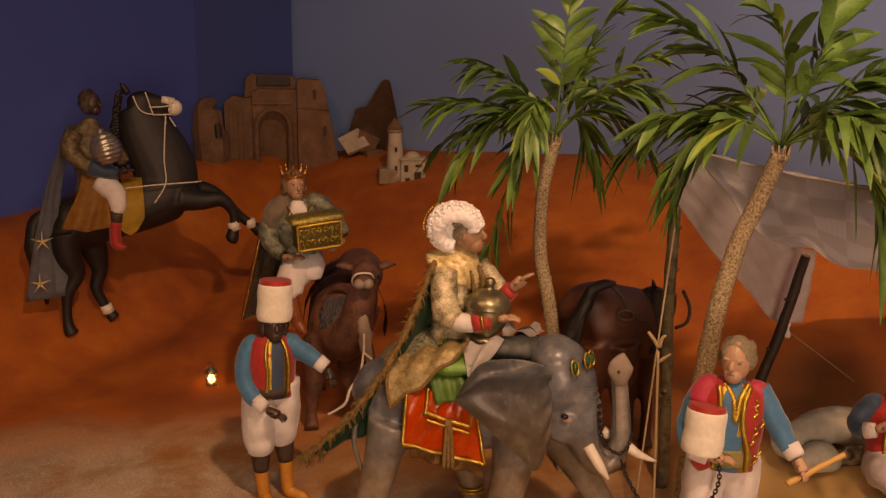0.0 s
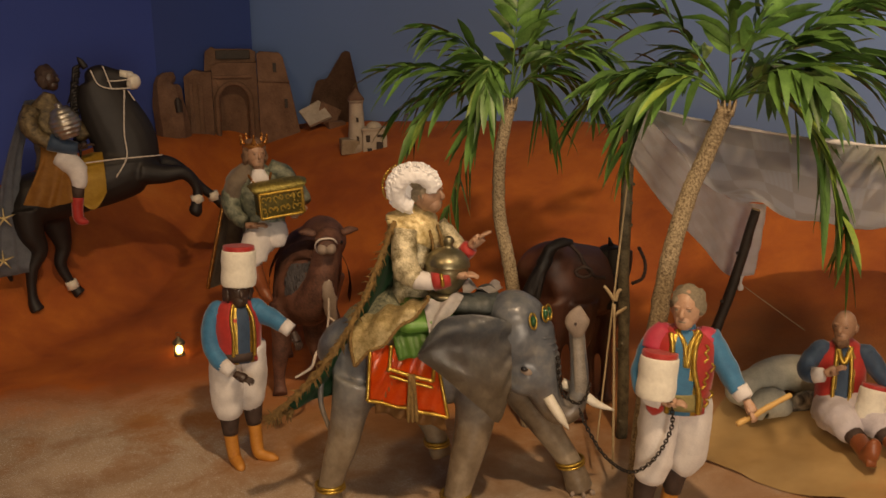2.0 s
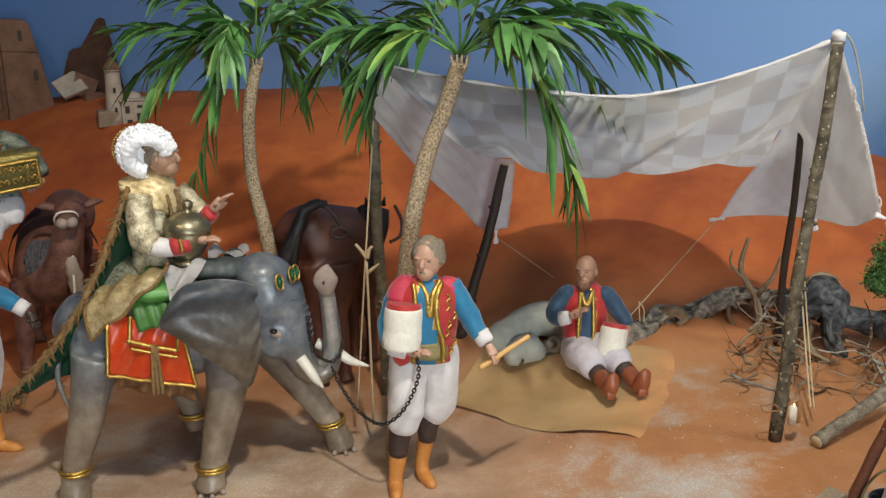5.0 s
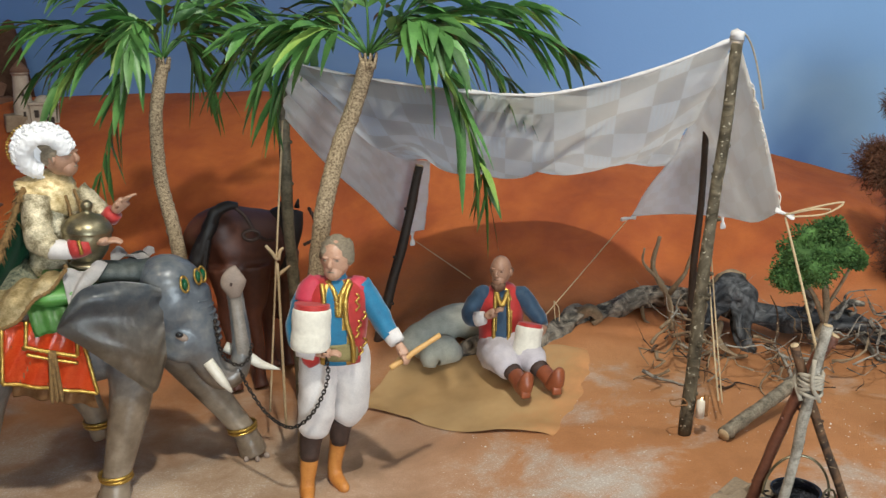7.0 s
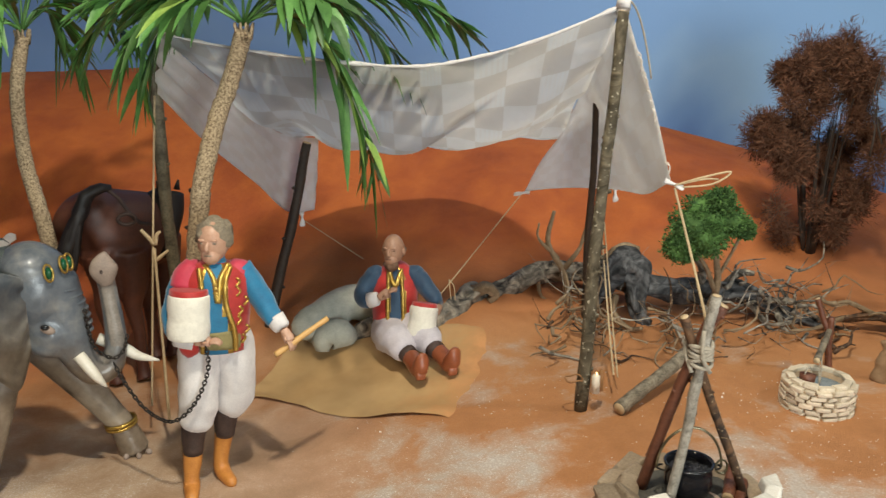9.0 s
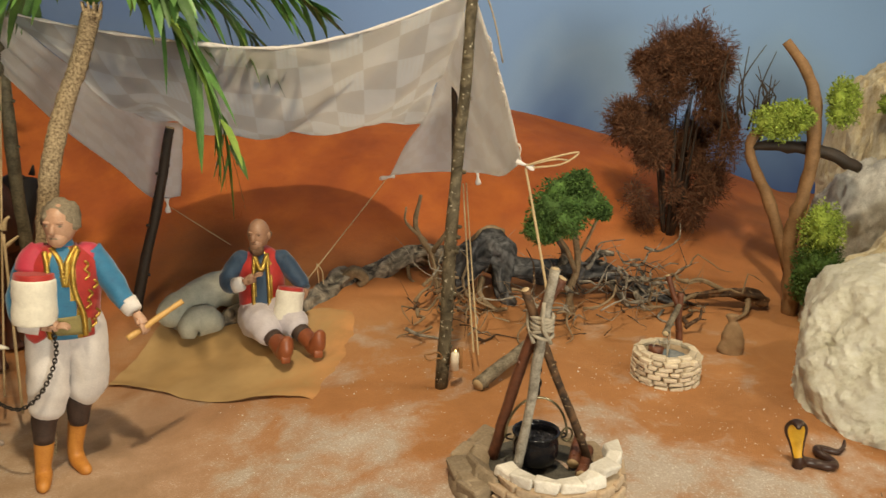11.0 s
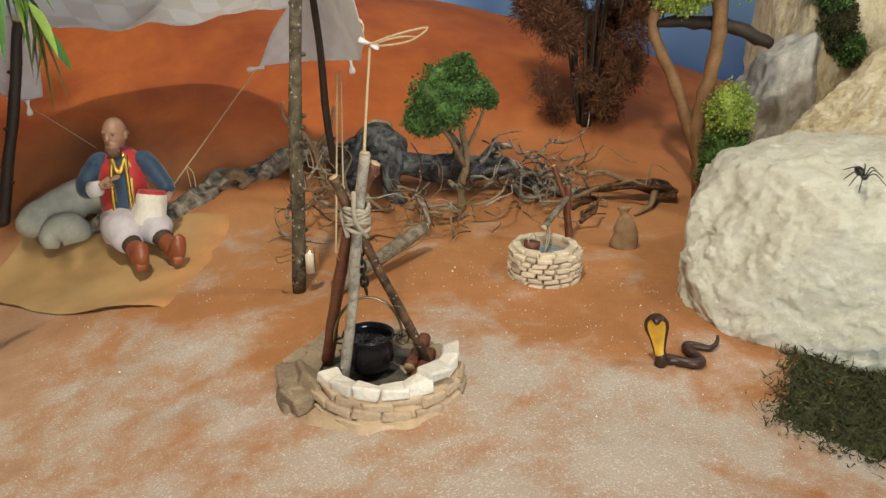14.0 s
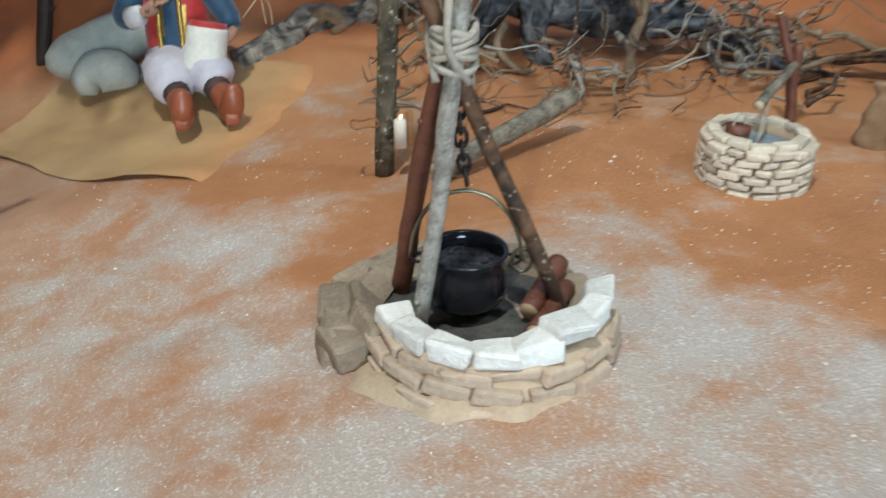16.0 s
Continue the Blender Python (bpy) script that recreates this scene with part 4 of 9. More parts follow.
rock("boulder", (1.568, 0.756, 0.072), (0.220, 0.198, 0.180), -50, "limestone", "large pale cream limestone boulder", 3, (6, 0), 7, 0.07, boxy=0.95, chip=(0.036, 0.016), lump=0.12, square=3.6)
rock("boulder", (1.84, 0.93, 0.12), (0.27, 0.19, 0.215), -48, "sandstone", "broad ochre rock behind the pale boulder", 4, (10, -14), chip=(0.04, 0.02), lump=0.6, flat=True)
rock("boulder", (2.01, 1.255, 0.24), (0.158, 0.15, 0.33), -45, "sandstone", "tall craggy cream and ochre rock", 8, (0, 6), 6, 0.15, boxy=0.6, chip=(0.034, 0.014), lump=0.6, flat=True)
rock("boulder", (1.86, 1.20, 0.20), (0.085, 0.08, 0.14), -45, "limestone_grey", "grey-white weathered stone at the rock's foot", 6, (0, 8), 5, chip=(0.035, 0.014))
rock("boulder", (2.02, 0.83, 0.17), (0.12, 0.12, 0.16), -45, "limestone", "pale broken stone beside the ochre rock", 9, (0, 0), 5, chip=(0.08, 0.03))


def twisted(rows, mats, label, seed, twigs=(), name="driftwood", seg=26, wob=0.16):
    wood = thing(name, label, "driftwood", group="driftwood branches")
    bm = bmesh.new()
    loft(bm, rows, seg, 0, 7, wob=wob, freq=45, flute=0.21)
    part("trunk", bm, mats[0], wood)
    for tw in twigs:
        bm = bmesh.new()
        loft(bm, tw, 12, 0, 5, wob=0.18, freq=80, flute=0.16)
        part("branch", bm, mats[-1], wood)
    return wood


twisted([(0.79, 1.505, 0.055, 0.018), (0.845, 1.525, 0.07, 0.022), (0.90, 1.545, 0.095, 0.019), (0.93, 1.545, 0.085, 0.015), (0.975, 1.54, 0.105, 0.018), (1.03, 1.53, 0.127, 0.019), (1.09, 1.50, 0.132, 0.016), (1.13, 1.45, 0.14, 0.02), (1.18, 1.405, 0.125, 0.022)],
        ["driftwood", "twig"], "twisted grey driftwood trunk on the sand", 1,
        [[(0.90, 1.54, 0.1, 0.012), (0.915, 1.525, 0.113, 0.011), (0.932, 1.52, 0.098, 0.009), (0.92, 1.52, 0.085, 0.006)], [(1.02, 1.52, 0.125, 0.004), (1.02, 1.50, 0.09, 0.003), (1.05, 1.49, 0.075, 0.002)], [(1.07, 1.50, 0.13, 0.004), (1.055, 1.47, 0.09, 0.003), (1.06, 1.45, 0.07, 0.002)]])
twisted([(1.085, 1.44, 0.07, 0.012), (1.10, 1.43, 0.12, 0.022), (1.125, 1.425, 0.155, 0.027), (1.15, 1.415, 0.165, 0.028), (1.165, 1.40, 0.135, 0.024), (1.15, 1.38, 0.095, 0.014), (1.165, 1.36, 0.06, 0.01)],
        ["driftwood_dark", "twig"], "dark knotted root lump on the driftwood", 2,
        [[(1.12, 1.43, 0.17, 0.012), (1.14, 1.42, 0.195, 0.01), (1.17, 1.41, 0.19, 0.006)], [(1.12, 1.40, 0.11, 0.006), (1.10, 1.37, 0.09, 0.005), (1.12, 1.35, 0.065, 0.004), (1.135, 1.33, 0.07, 0.003)]])
twisted([(1.15, 1.41, 0.13, 0.022), (1.22, 1.38, 0.118, 0.019), (1.28, 1.345, 0.115, 0.022), (1.33, 1.315, 0.118, 0.018), (1.38, 1.285, 0.095, 0.013), (1.43, 1.25, 0.07, 0.009), (1.46, 1.225, 0.055, 0.005)],
        ["driftwood_dark", "driftwood"], "dark weathered driftwood branch spreading into twigs", 3,
        [[(1.26, 1.35, 0.125, 0.011), (1.27, 1.35, 0.155, 0.008), (1.25, 1.35, 0.185, 0.004)], [(1.30, 1.33, 0.12, 0.01), (1.33, 1.33, 0.15, 0.007), (1.36, 1.32, 0.15, 0.004)],
         [(1.36, 1.29, 0.105, 0.007), (1.40, 1.26, 0.11, 0.005), (1.45, 1.24, 0.075, 0.004), (1.49, 1.2, 0.06, 0.002)], [(1.34, 1.31, 0.11, 0.007), (1.355, 1.27, 0.07, 0.005), (1.36, 1.24, 0.055, 0.003)],
         [(1.38, 1.28, 0.095, 0.006), (1.38, 1.24, 0.06, 0.004), (1.42, 1.2, 0.05, 0.003)]])
twisted([(1.595, 1.155, 0.072, 0.010), (1.565, 1.165, 0.086, 0.012), (1.52, 1.185, 0.092, 0.008), (1.47, 1.205, 0.088, 0.005), (1.42, 1.215, 0.085, 0.003)],
        ["bark_brown", "twig"], "brown root reaching over the sand", 4,
        [[(1.52, 1.19, 0.095, 0.005), (1.48, 1.21, 0.115, 0.004), (1.45, 1.22, 0.11, 0.002)], [(1.47, 1.205, 0.09, 0.004), (1.40, 1.2, 0.08, 0.003), (1.34, 1.19, 0.088, 0.002)], [(1.56, 1.165, 0.085, 0.006), (1.53, 1.14, 0.066, 0.004), (1.49, 1.13, 0.058, 0.002)]], wob=0.3)


def twig_heap(c, spread, count, seed, mat, label, lift=0.05):
    rnd = random.Random(seed)
    bm = bmesh.new()
    for k in range(count):
        x, y = c[0] + rnd.gauss(0, spread[0]), c[1] + rnd.gauss(0, spread[1])
        z = ground(x, y) + rnd.uniform(0.002, lift)
        a = rnd.uniform(0, 6.28)
        d = Vector((math.cos(a), math.sin(a) * 0.6, rnd.uniform(-0.3, 0.45)))
        length = rnd.uniform(0.03, 0.12)
        tone = rnd.choice((0, 0, 1, 2))
        rows = []
        p = Vector((x, y, z))
        r = 0.0009 + 0.0038 * rnd.random() ** 2
        for i in range(5):
            p2 = p + d * (length * i / 4)
            g = ground(p2.x, p2.y)
            rows.append((p2.x, p2.y, max(g + r, p2.z), r * (1 - 0.2 * i)))
            d = (d + Vector([rnd.uniform(-0.5, 0.5) for _ in range(3)])).normalized()
        loft(bm, rows, 6, tone, 2, wob=0.3, freq=160)
    ob = part("dry_twigs", bm, [mat, "bark_pale", "bark_brown"])
    return tagged(ob, label, "twigs", kind="stuff")


twig_heap((1.04, 1.33), (0.045, 0.05), 44, 31, "twig", "heap of dry thorny twigs behind the tripod", 0.09)
twig_heap((1.16, 1.26), (0.05, 0.045), 34, 32, "twig", "heap of dry thorny twigs on the sand", 0.06)
twig_heap((1.30, 1.26), (0.08, 0.05), 64, 33, "driftwood", "grey brittle twigs tangled along the driftwood", 0.09)
twig_heap((1.42, 1.22), (0.04, 0.03), 22, 34, "twig", "dry branching twigs beside the well", 0.08)
# crooked sticks that rise behind the tent
bm = bmesh.new()
for rows in ([(1.06, 1.46, 0.06, 0.006), (1.05, 1.47, 0.14, 0.006), (1.02, 1.48, 0.20, 0.005), (1.03, 1.48, 0.26, 0.003)], [(1.05, 1.47, 0.15, 0.005), (1.075, 1.46, 0.19, 0.004), (1.08, 1.45, 0.23, 0.003)], [(1.04, 1.475, 0.17, 0.004), (1.0, 1.48, 0.21, 0.003), (1.0, 1.48, 0.24, 0.002)]):
    loft(bm, rows, 7, 0, 4, wob=0.4, freq=80)
tagged(part("dry_branch", bm, "twig"), "crooked dry branch standing behind the tent", "branch")


def fuzz(bm, c, r, n, size, rnd, mats=(0,), hollow=0.35, wide=0.29, lumpy=0.0):
    """A crown of very many small curled flakes inside an uneven ellipsoid."""
    for k in range(n):
        d = Vector([rnd.gauss(0, 1) for _ in range(3)]).normalized()
        q = rnd.uniform(hollow, 1.12) ** 0.5 * (1 + 0.30 * noise.noise(d * 2.4 + Vector(c) * 9) + lumpy * noise.noise(d * 5.5 + Vector(c) * 31))
        p = Vector(c) + Vector((d.x * r[0], d.y * r[1], d.z * r[2])) * q
        o = (d + Vector([rnd.uniform(-0.8, 0.8) for _ in range(3)])).normalized()
        s = o.cross(Vector([rnd.gauss(0, 1) for _ in range(3)])).normalized()
        up = o.cross(s)
        ln = size * rnd.uniform(0.6, 1.5)
        w = ln * wide * rnd.uniform(0.6, 1.4)
        prev = None
        mt = rnd.choice(mats)
        for t, b in ((0, 1.0), (0.55, 1.2), (1.0, 0.3)):
            cc = p + o * (ln * t) + up * (ln * 0.35 * t * t)
            two = (bm.verts.new(cc - s * w * b / 2), bm.verts.new(cc + s * w * b / 2))
            if prev:
                f = bm.faces.new((prev[0], prev[1], two[1], two[0]))
                f.material_index = mt
            prev = two


def clump(name, c, r, n, size, mats, label, seed, cat="moss", parent=None):
    rnd = random.Random(seed)
    bm = bmesh.new()
    ball(bm, c, [q * 0.74 for q in r], 0, (0, 0, 0), 4, 0.6, 45)
    fuzz(bm, c, r, n * 5, size * 0.42, rnd, tuple(range(len(mats))), 0.45, 0.55, 0.35)
    ob = part(name, bm, mats, parent)
    return ob


def green_tree():
    m = Matrix()
    tree = thing("lichen_tree", "small model tree with a green lichen crown", "tree")
    bm = bmesh.new()
    gx, gy = 1.245, 1.29
    g = ground(gx, gy)
    loft(bm, [(gx, gy, g - 0.005, 0.009), (gx - 0.004, gy, g + 0.04, 0.007), (gx + 0.004, gy - 0.01, g + 0.09, 0.006), (gx - 0.012, gy - 0.02, g + 0.15, 0.0055), (gx - 0.03, gy - 0.03, 0.25, 0.004)], 8, 0, 3, wob=0.4, freq=90)
    loft(bm, [(gx, gy - 0.01, g + 0.08, 0.005), (gx - 0.03, gy - 0.02, g + 0.13, 0.004), (gx - 0.06, gy - 0.02, 0.23, 0.003)], 6, 0, 3, wob=0.4, freq=90)
    loft(bm, [(gx, gy - 0.01, g + 0.1, 0.004), (gx + 0.02, gy - 0.02, g + 0.15, 0.003), (gx + 0.03, gy - 0.03, 0.25, 0.002)], 6, 0, 3, wob=0.4, freq=90)
    part("trunk", bm, "twig", tree)
    rnd = random.Random(77)
    for k, (dx, dz, r) in enumerate(((-0.02, 0.285, 0.042), (-0.055, 0.265, 0.036), (-0.075, 0.228, 0.026), (0.015, 0.272, 0.034), (-0.035, 0.245, 0.036), (0.035, 0.262, 0.018), (-0.005, 0.31, 0.024), (-0.05, 0.22, 0.022))):
        clump("crown", (gx + dx * 0.87 - 0.012, gy - 0.03 - dx * 0.5 + rnd.uniform(-0.02, 0.02), dz), (r, r, r * 0.85), 520, 0.008, ["lichen_green"], "", 80 + k, parent=tree)


green_tree()


def brown_bush():
    tree = thing("dry_bush", "tall dry reddish-brown bush against the painted sky", "bush")
    rnd = random.Random(55)
    bx, by = 1.62, 1.47
    g = ground(bx, by)
    bm = bmesh.new()
    for k in range(20):
        a = rnd.uniform(0, 6.28)
        sp = rnd.uniform(0.02, 0.09)
        top = Vector((bx + math.cos(a) * sp, by + math.sin(a) * sp, rnd.uniform(0.3, 0.5)))
        loft(bm, [(bx + 0.01 * math.cos(a), by + 0.01 * math.sin(a), g - 0.005, 0.004), (bx + math.cos(a) * sp * 0.5, by + math.sin(a) * sp * 0.5, g + 0.1, 0.003), (*top, 0.001)], 5, 0, 3)
    tagged(part("stem_mass", bm, "bark_dark", tree), kind="stuff")
    bm = bmesh.new()
    for k in range(84):
        z = 0.12 + 0.42 * rnd.random()
        half = float(np.interp(z, (0.12, 0.22, 0.32, 0.42, 0.50, 0.54), (0.055, 0.10, 0.120, 0.105, 0.080, 0.03)))
        u = rnd.uniform(-1, 1) * half
        v = rnd.uniform(-0.7, 0.7) * half
        r = rnd.uniform(0.017, 0.034)
        full = float(np.interp(z, (0.12, 0.26, 0.36), (0.10, 0.5, 0.9)))
        fuzz(bm, (bx + 0.9 * u + 0.45 * v, by - 0.45 * u + 0.9 * v, z), (r, r, r * rnd.uniform(1.0, 1.7)), int((26000 * (r / 0.1) ** 2 + 300) * full), 0.0095, rnd, (0,), 0.0, 0.09, 0.75)
    part("foliage", bm, "bush_brown", tree)


brown_bush()


def forked_tree():
    tree = thing("forked_tree", "forked bare brown trunk with lime-green moss tufts", "tree", pose(1.63, 1.13, 0, rz=-44.1))
    g = ground(1.63, 1.13)
    bm = bmesh.new()
    loft(bm, [(0.004, 0, g - 0.01, 0.017), (-0.006, 0, 0.13, 0.015), (-0.016, 0, 0.19, 0.014), (-0.006, 0, 0.25, 0.013), (0.006, 0, 0.33, 0.012), (0.004, 0, 0.40, 0.012), (0.0, 0, 0.45, 0.011), (-0.02, 0, 0.50, 0.010), (-0.06, 0, 0.55, 0.008)], 12, 0, 4, wob=0.35, freq=50)
    loft(bm, [(-0.012, 0.0, 0.14, 0.011), (-0.04, 0.005, 0.22, 0.011), (-0.066, 0.01, 0.28, 0.011), (-0.095, 0.01, 0.335, 0.010), (-0.098, 0.01, 0.375, 0.009), (-0.07, 0.01, 0.40, 0.006)], 10, 0, 4, wob=0.35, freq=50)
    loft(bm, [(-0.10, 0.01, 0.36, 0.008), (-0.05, 0.015, 0.365, 0.011), (0.01, 0.015, 0.362, 0.012), (0.06, 0.02, 0.345, 0.012), (0.09, 0.03, 0.33, 0.009)], 10, 1, 4, wob=0.5, freq=50)
    ob = part("trunk", bm, ["bark_warm", "bark_dark"], tree)
    ob.matrix_parent_inverse = Matrix()
    bm = bmesh.new()
    rnd = random.Random(6)
    for k in range(22):
        x = rnd.uniform(-0.16, -0.06)
        z = rnd.uniform(0.36, 0.42)
        loft(bm, [(x, 0.02, z, 0.0022), (x + rnd.uniform(-0.02, 0.02), 0.02, z + 0.05, 0.0016), (x + rnd.uniform(-0.03, 0.03), 0.02, z + rnd.uniform(0.07, 0.13), 0.0007)], 5, 0, 2)
    ob = tagged(part("twig_mass", bm, "bark_dark", tree), kind="stuff")
    ob.matrix_parent_inverse = Matrix()
    for k, (c, r, mm) in enumerate((((-0.055, -0.02, 0.412), (0.044, 0.03, 0.032), "lichen_lime"), ((-0.03, -0.02, 0.425), (0.03, 0.03, 0.025), "lichen_lime"), ((0.045, -0.01, 0.45), (0.026, 0.025, 0.04), "lichen_lime"), ((0.035, -0.03, 0.225), (0.036, 0.03, 0.045), "lichen_lime"),
                                     ((0.035, -0.035, 0.165), (0.038, 0.03, 0.045), "lichen_green"), ((0.03, -0.04, 0.125), (0.036, 0.03, 0.035), "lichen_green"))):
        ob = clump("moss_tuft", c, r, 700, 0.008, [mm], "", 120 + k, parent=tree)
        ob.matrix_parent_inverse = Matrix()


forked_tree()
for k, (c, r, mm) in enumerate((((1.907, 1.142, 0.405), (0.03, 0.03, 0.04), "lichen_green"), ((1.922, 1.137, 0.345), (0.03, 0.03, 0.045), "moss"), ((1.942, 1.127, 0.30), (0.03, 0.03, 0.03), "lichen_green"), ((1.882, 1.157, 0.43), (0.028, 0.03, 0.02), "lichen_lime"))):
    tagged(clump("rock_moss", c, r, 700, 0.009, [mm], "", 140 + k), "tuft of green moss growing on the tall rock", "moss", "moss on rock")


def moss_edge(y):
    """The ragged near border of the moss."""
    return 1.235 + 0.30 * max(0.0, 0.60 - y) + 1.4 * max(0.0, y - 0.585) + 0.03 * noise.noise(Vector((y * 14, 0, 5)))


def moss_carpet():
    rnd = random.Random(91)
    bm = bmesh.new()
    rows = []
    for i in range(71):
        y = 0.30 + 0.46 * i / 70
        row = []
        for j in range(81):
            x = 1.20 + 0.60 * j / 80
            inside = smoothstep(0.0, 0.05, x - moss_edge(y)) * smoothstep(0.76, 0.70, y) * smoothstep(0.30, 0.36, y + 0.03 * noise.noise(Vector((x * 20, 0, 1)))) * smoothstep(1.79, 1.74, x)
            row.append((x, y, ground(x, y) - 0.006 + inside * (0.010 + 0.008 * noise.noise(Vector((x * 45, y * 45, 0))) + 0.006 * noise.noise(Vector((x * 120, y * 120, 0))))))
        rows.append(row)
    sheet(bm, rows, 0, 0.0)
    for k in range(30000):
        x, y = 1.20 + 0.58 * rnd.random(), 0.32 + 0.43 * rnd.random()
        if x - moss_edge(y) < rnd.gauss(0.012, 0.018) or noise.noise(Vector((x * 16, y * 16, 3))) < rnd.uniform(-1.0, -0.1):
            continue
        p = Vector((x, y, ground(x, y) + rnd.uniform(0, 0.012)))
        o = Vector((rnd.gauss(0, 1), rnd.gauss(0, 1), rnd.uniform(0.0, 1.2))).normalized()
        s = o.cross(Vector([rnd.gauss(0, 1) for _ in range(3)])).normalized()
        up = o.cross(s)
        ln, w = rnd.uniform(0.004, 0.012), rnd.uniform(0.0012, 0.0030)
        prev = None
        for t in (0, 0.5, 1.0):
            cc = p + o * (ln * t) + up * (ln * 0.7 * t * t)
            two = (bm.verts.new(cc - s * w * (1.1 - t) / 2), bm.verts.new(cc + s * w * (1.1 - t) / 2))
            if prev:
                bm.faces.new((prev[0], prev[1], two[1], two[0]))
            prev = two
    tagged(part("moss_carpet", bm, "moss"), "dark green dried moss strewn over the sand", "moss", kind="stuff")


moss_carpet()


def white_grit():
    """Loose pale grains scattered over the front of the sand."""
    rnd = random.Random(64)
    bm = bmesh.new()
    for k in range(5200):
        x, y = rnd.uniform(-0.5, 1.35), rnd.uniform(0.35, 1.3)
        if noise.noise(Vector((x * 3, y * 3, 2))) + 0.9 * (0.85 - y) < rnd.uniform(-0.5, 0.5):
            continue
        r = rnd.uniform(0.0005, 0.0013) * (1.7 if rnd.random() < 0.04 else 1.0)
        c = Vector((x, y, ground(x, y) + r * 0.4))
        axes = [Vector((math.cos(a), math.sin(a), rnd.uniform(-0.3, 0.3))) * r * rnd.uniform(0.6, 1.2) for a in (0.3 + k, 2.4 + k, 4.5 + k)]
        top, low = bm.verts.new(c + Vector((0, 0, r * 0.8))), bm.verts.new(c - Vector((0, 0, r * 0.8)))
        ring = [bm.verts.new(c + a) for a in axes]
        for q in range(3):
            bm.faces.new((ring[q], ring[(q + 1) % 3], top))
            bm.faces.new((ring[(q + 1) % 3], ring[q], low))
    tagged(part("white_grit", bm, "stone_pale", smooth=False), "loose white grit scattered on the sand", "grit", kind="stuff")


white_grit()

# ---- fire pit, tripod, well, small things ----
def stone_meshes(mat, count, size, seed, jit):
    rnd = random.Random(seed)
    out = []
    for k in range(count):
        bm = bmesh.new()
        block(bm, (0, 0, 0), size, 0, (0, 0, 0), min(size) * 0.2, jit, rnd)
        bmesh.ops.triangulate(bm, faces=bm.faces)
        mesh = bpy.data.meshes.new("stone")
        bmesh.ops.recalc_face_normals(bm, faces=bm.faces)
        bm.to_mesh(mesh)
        bm.free()
        mesh.materials.append(MATS[mat])
        out.append(mesh)
    return out


def lay(name, mesh, parent, m):
    ob = new(name, mesh)
    ob.parent = parent
    ob.matrix_local = m
    return ob


PIT = (0.888, 0.838)
PITZ = ground(*PIT)


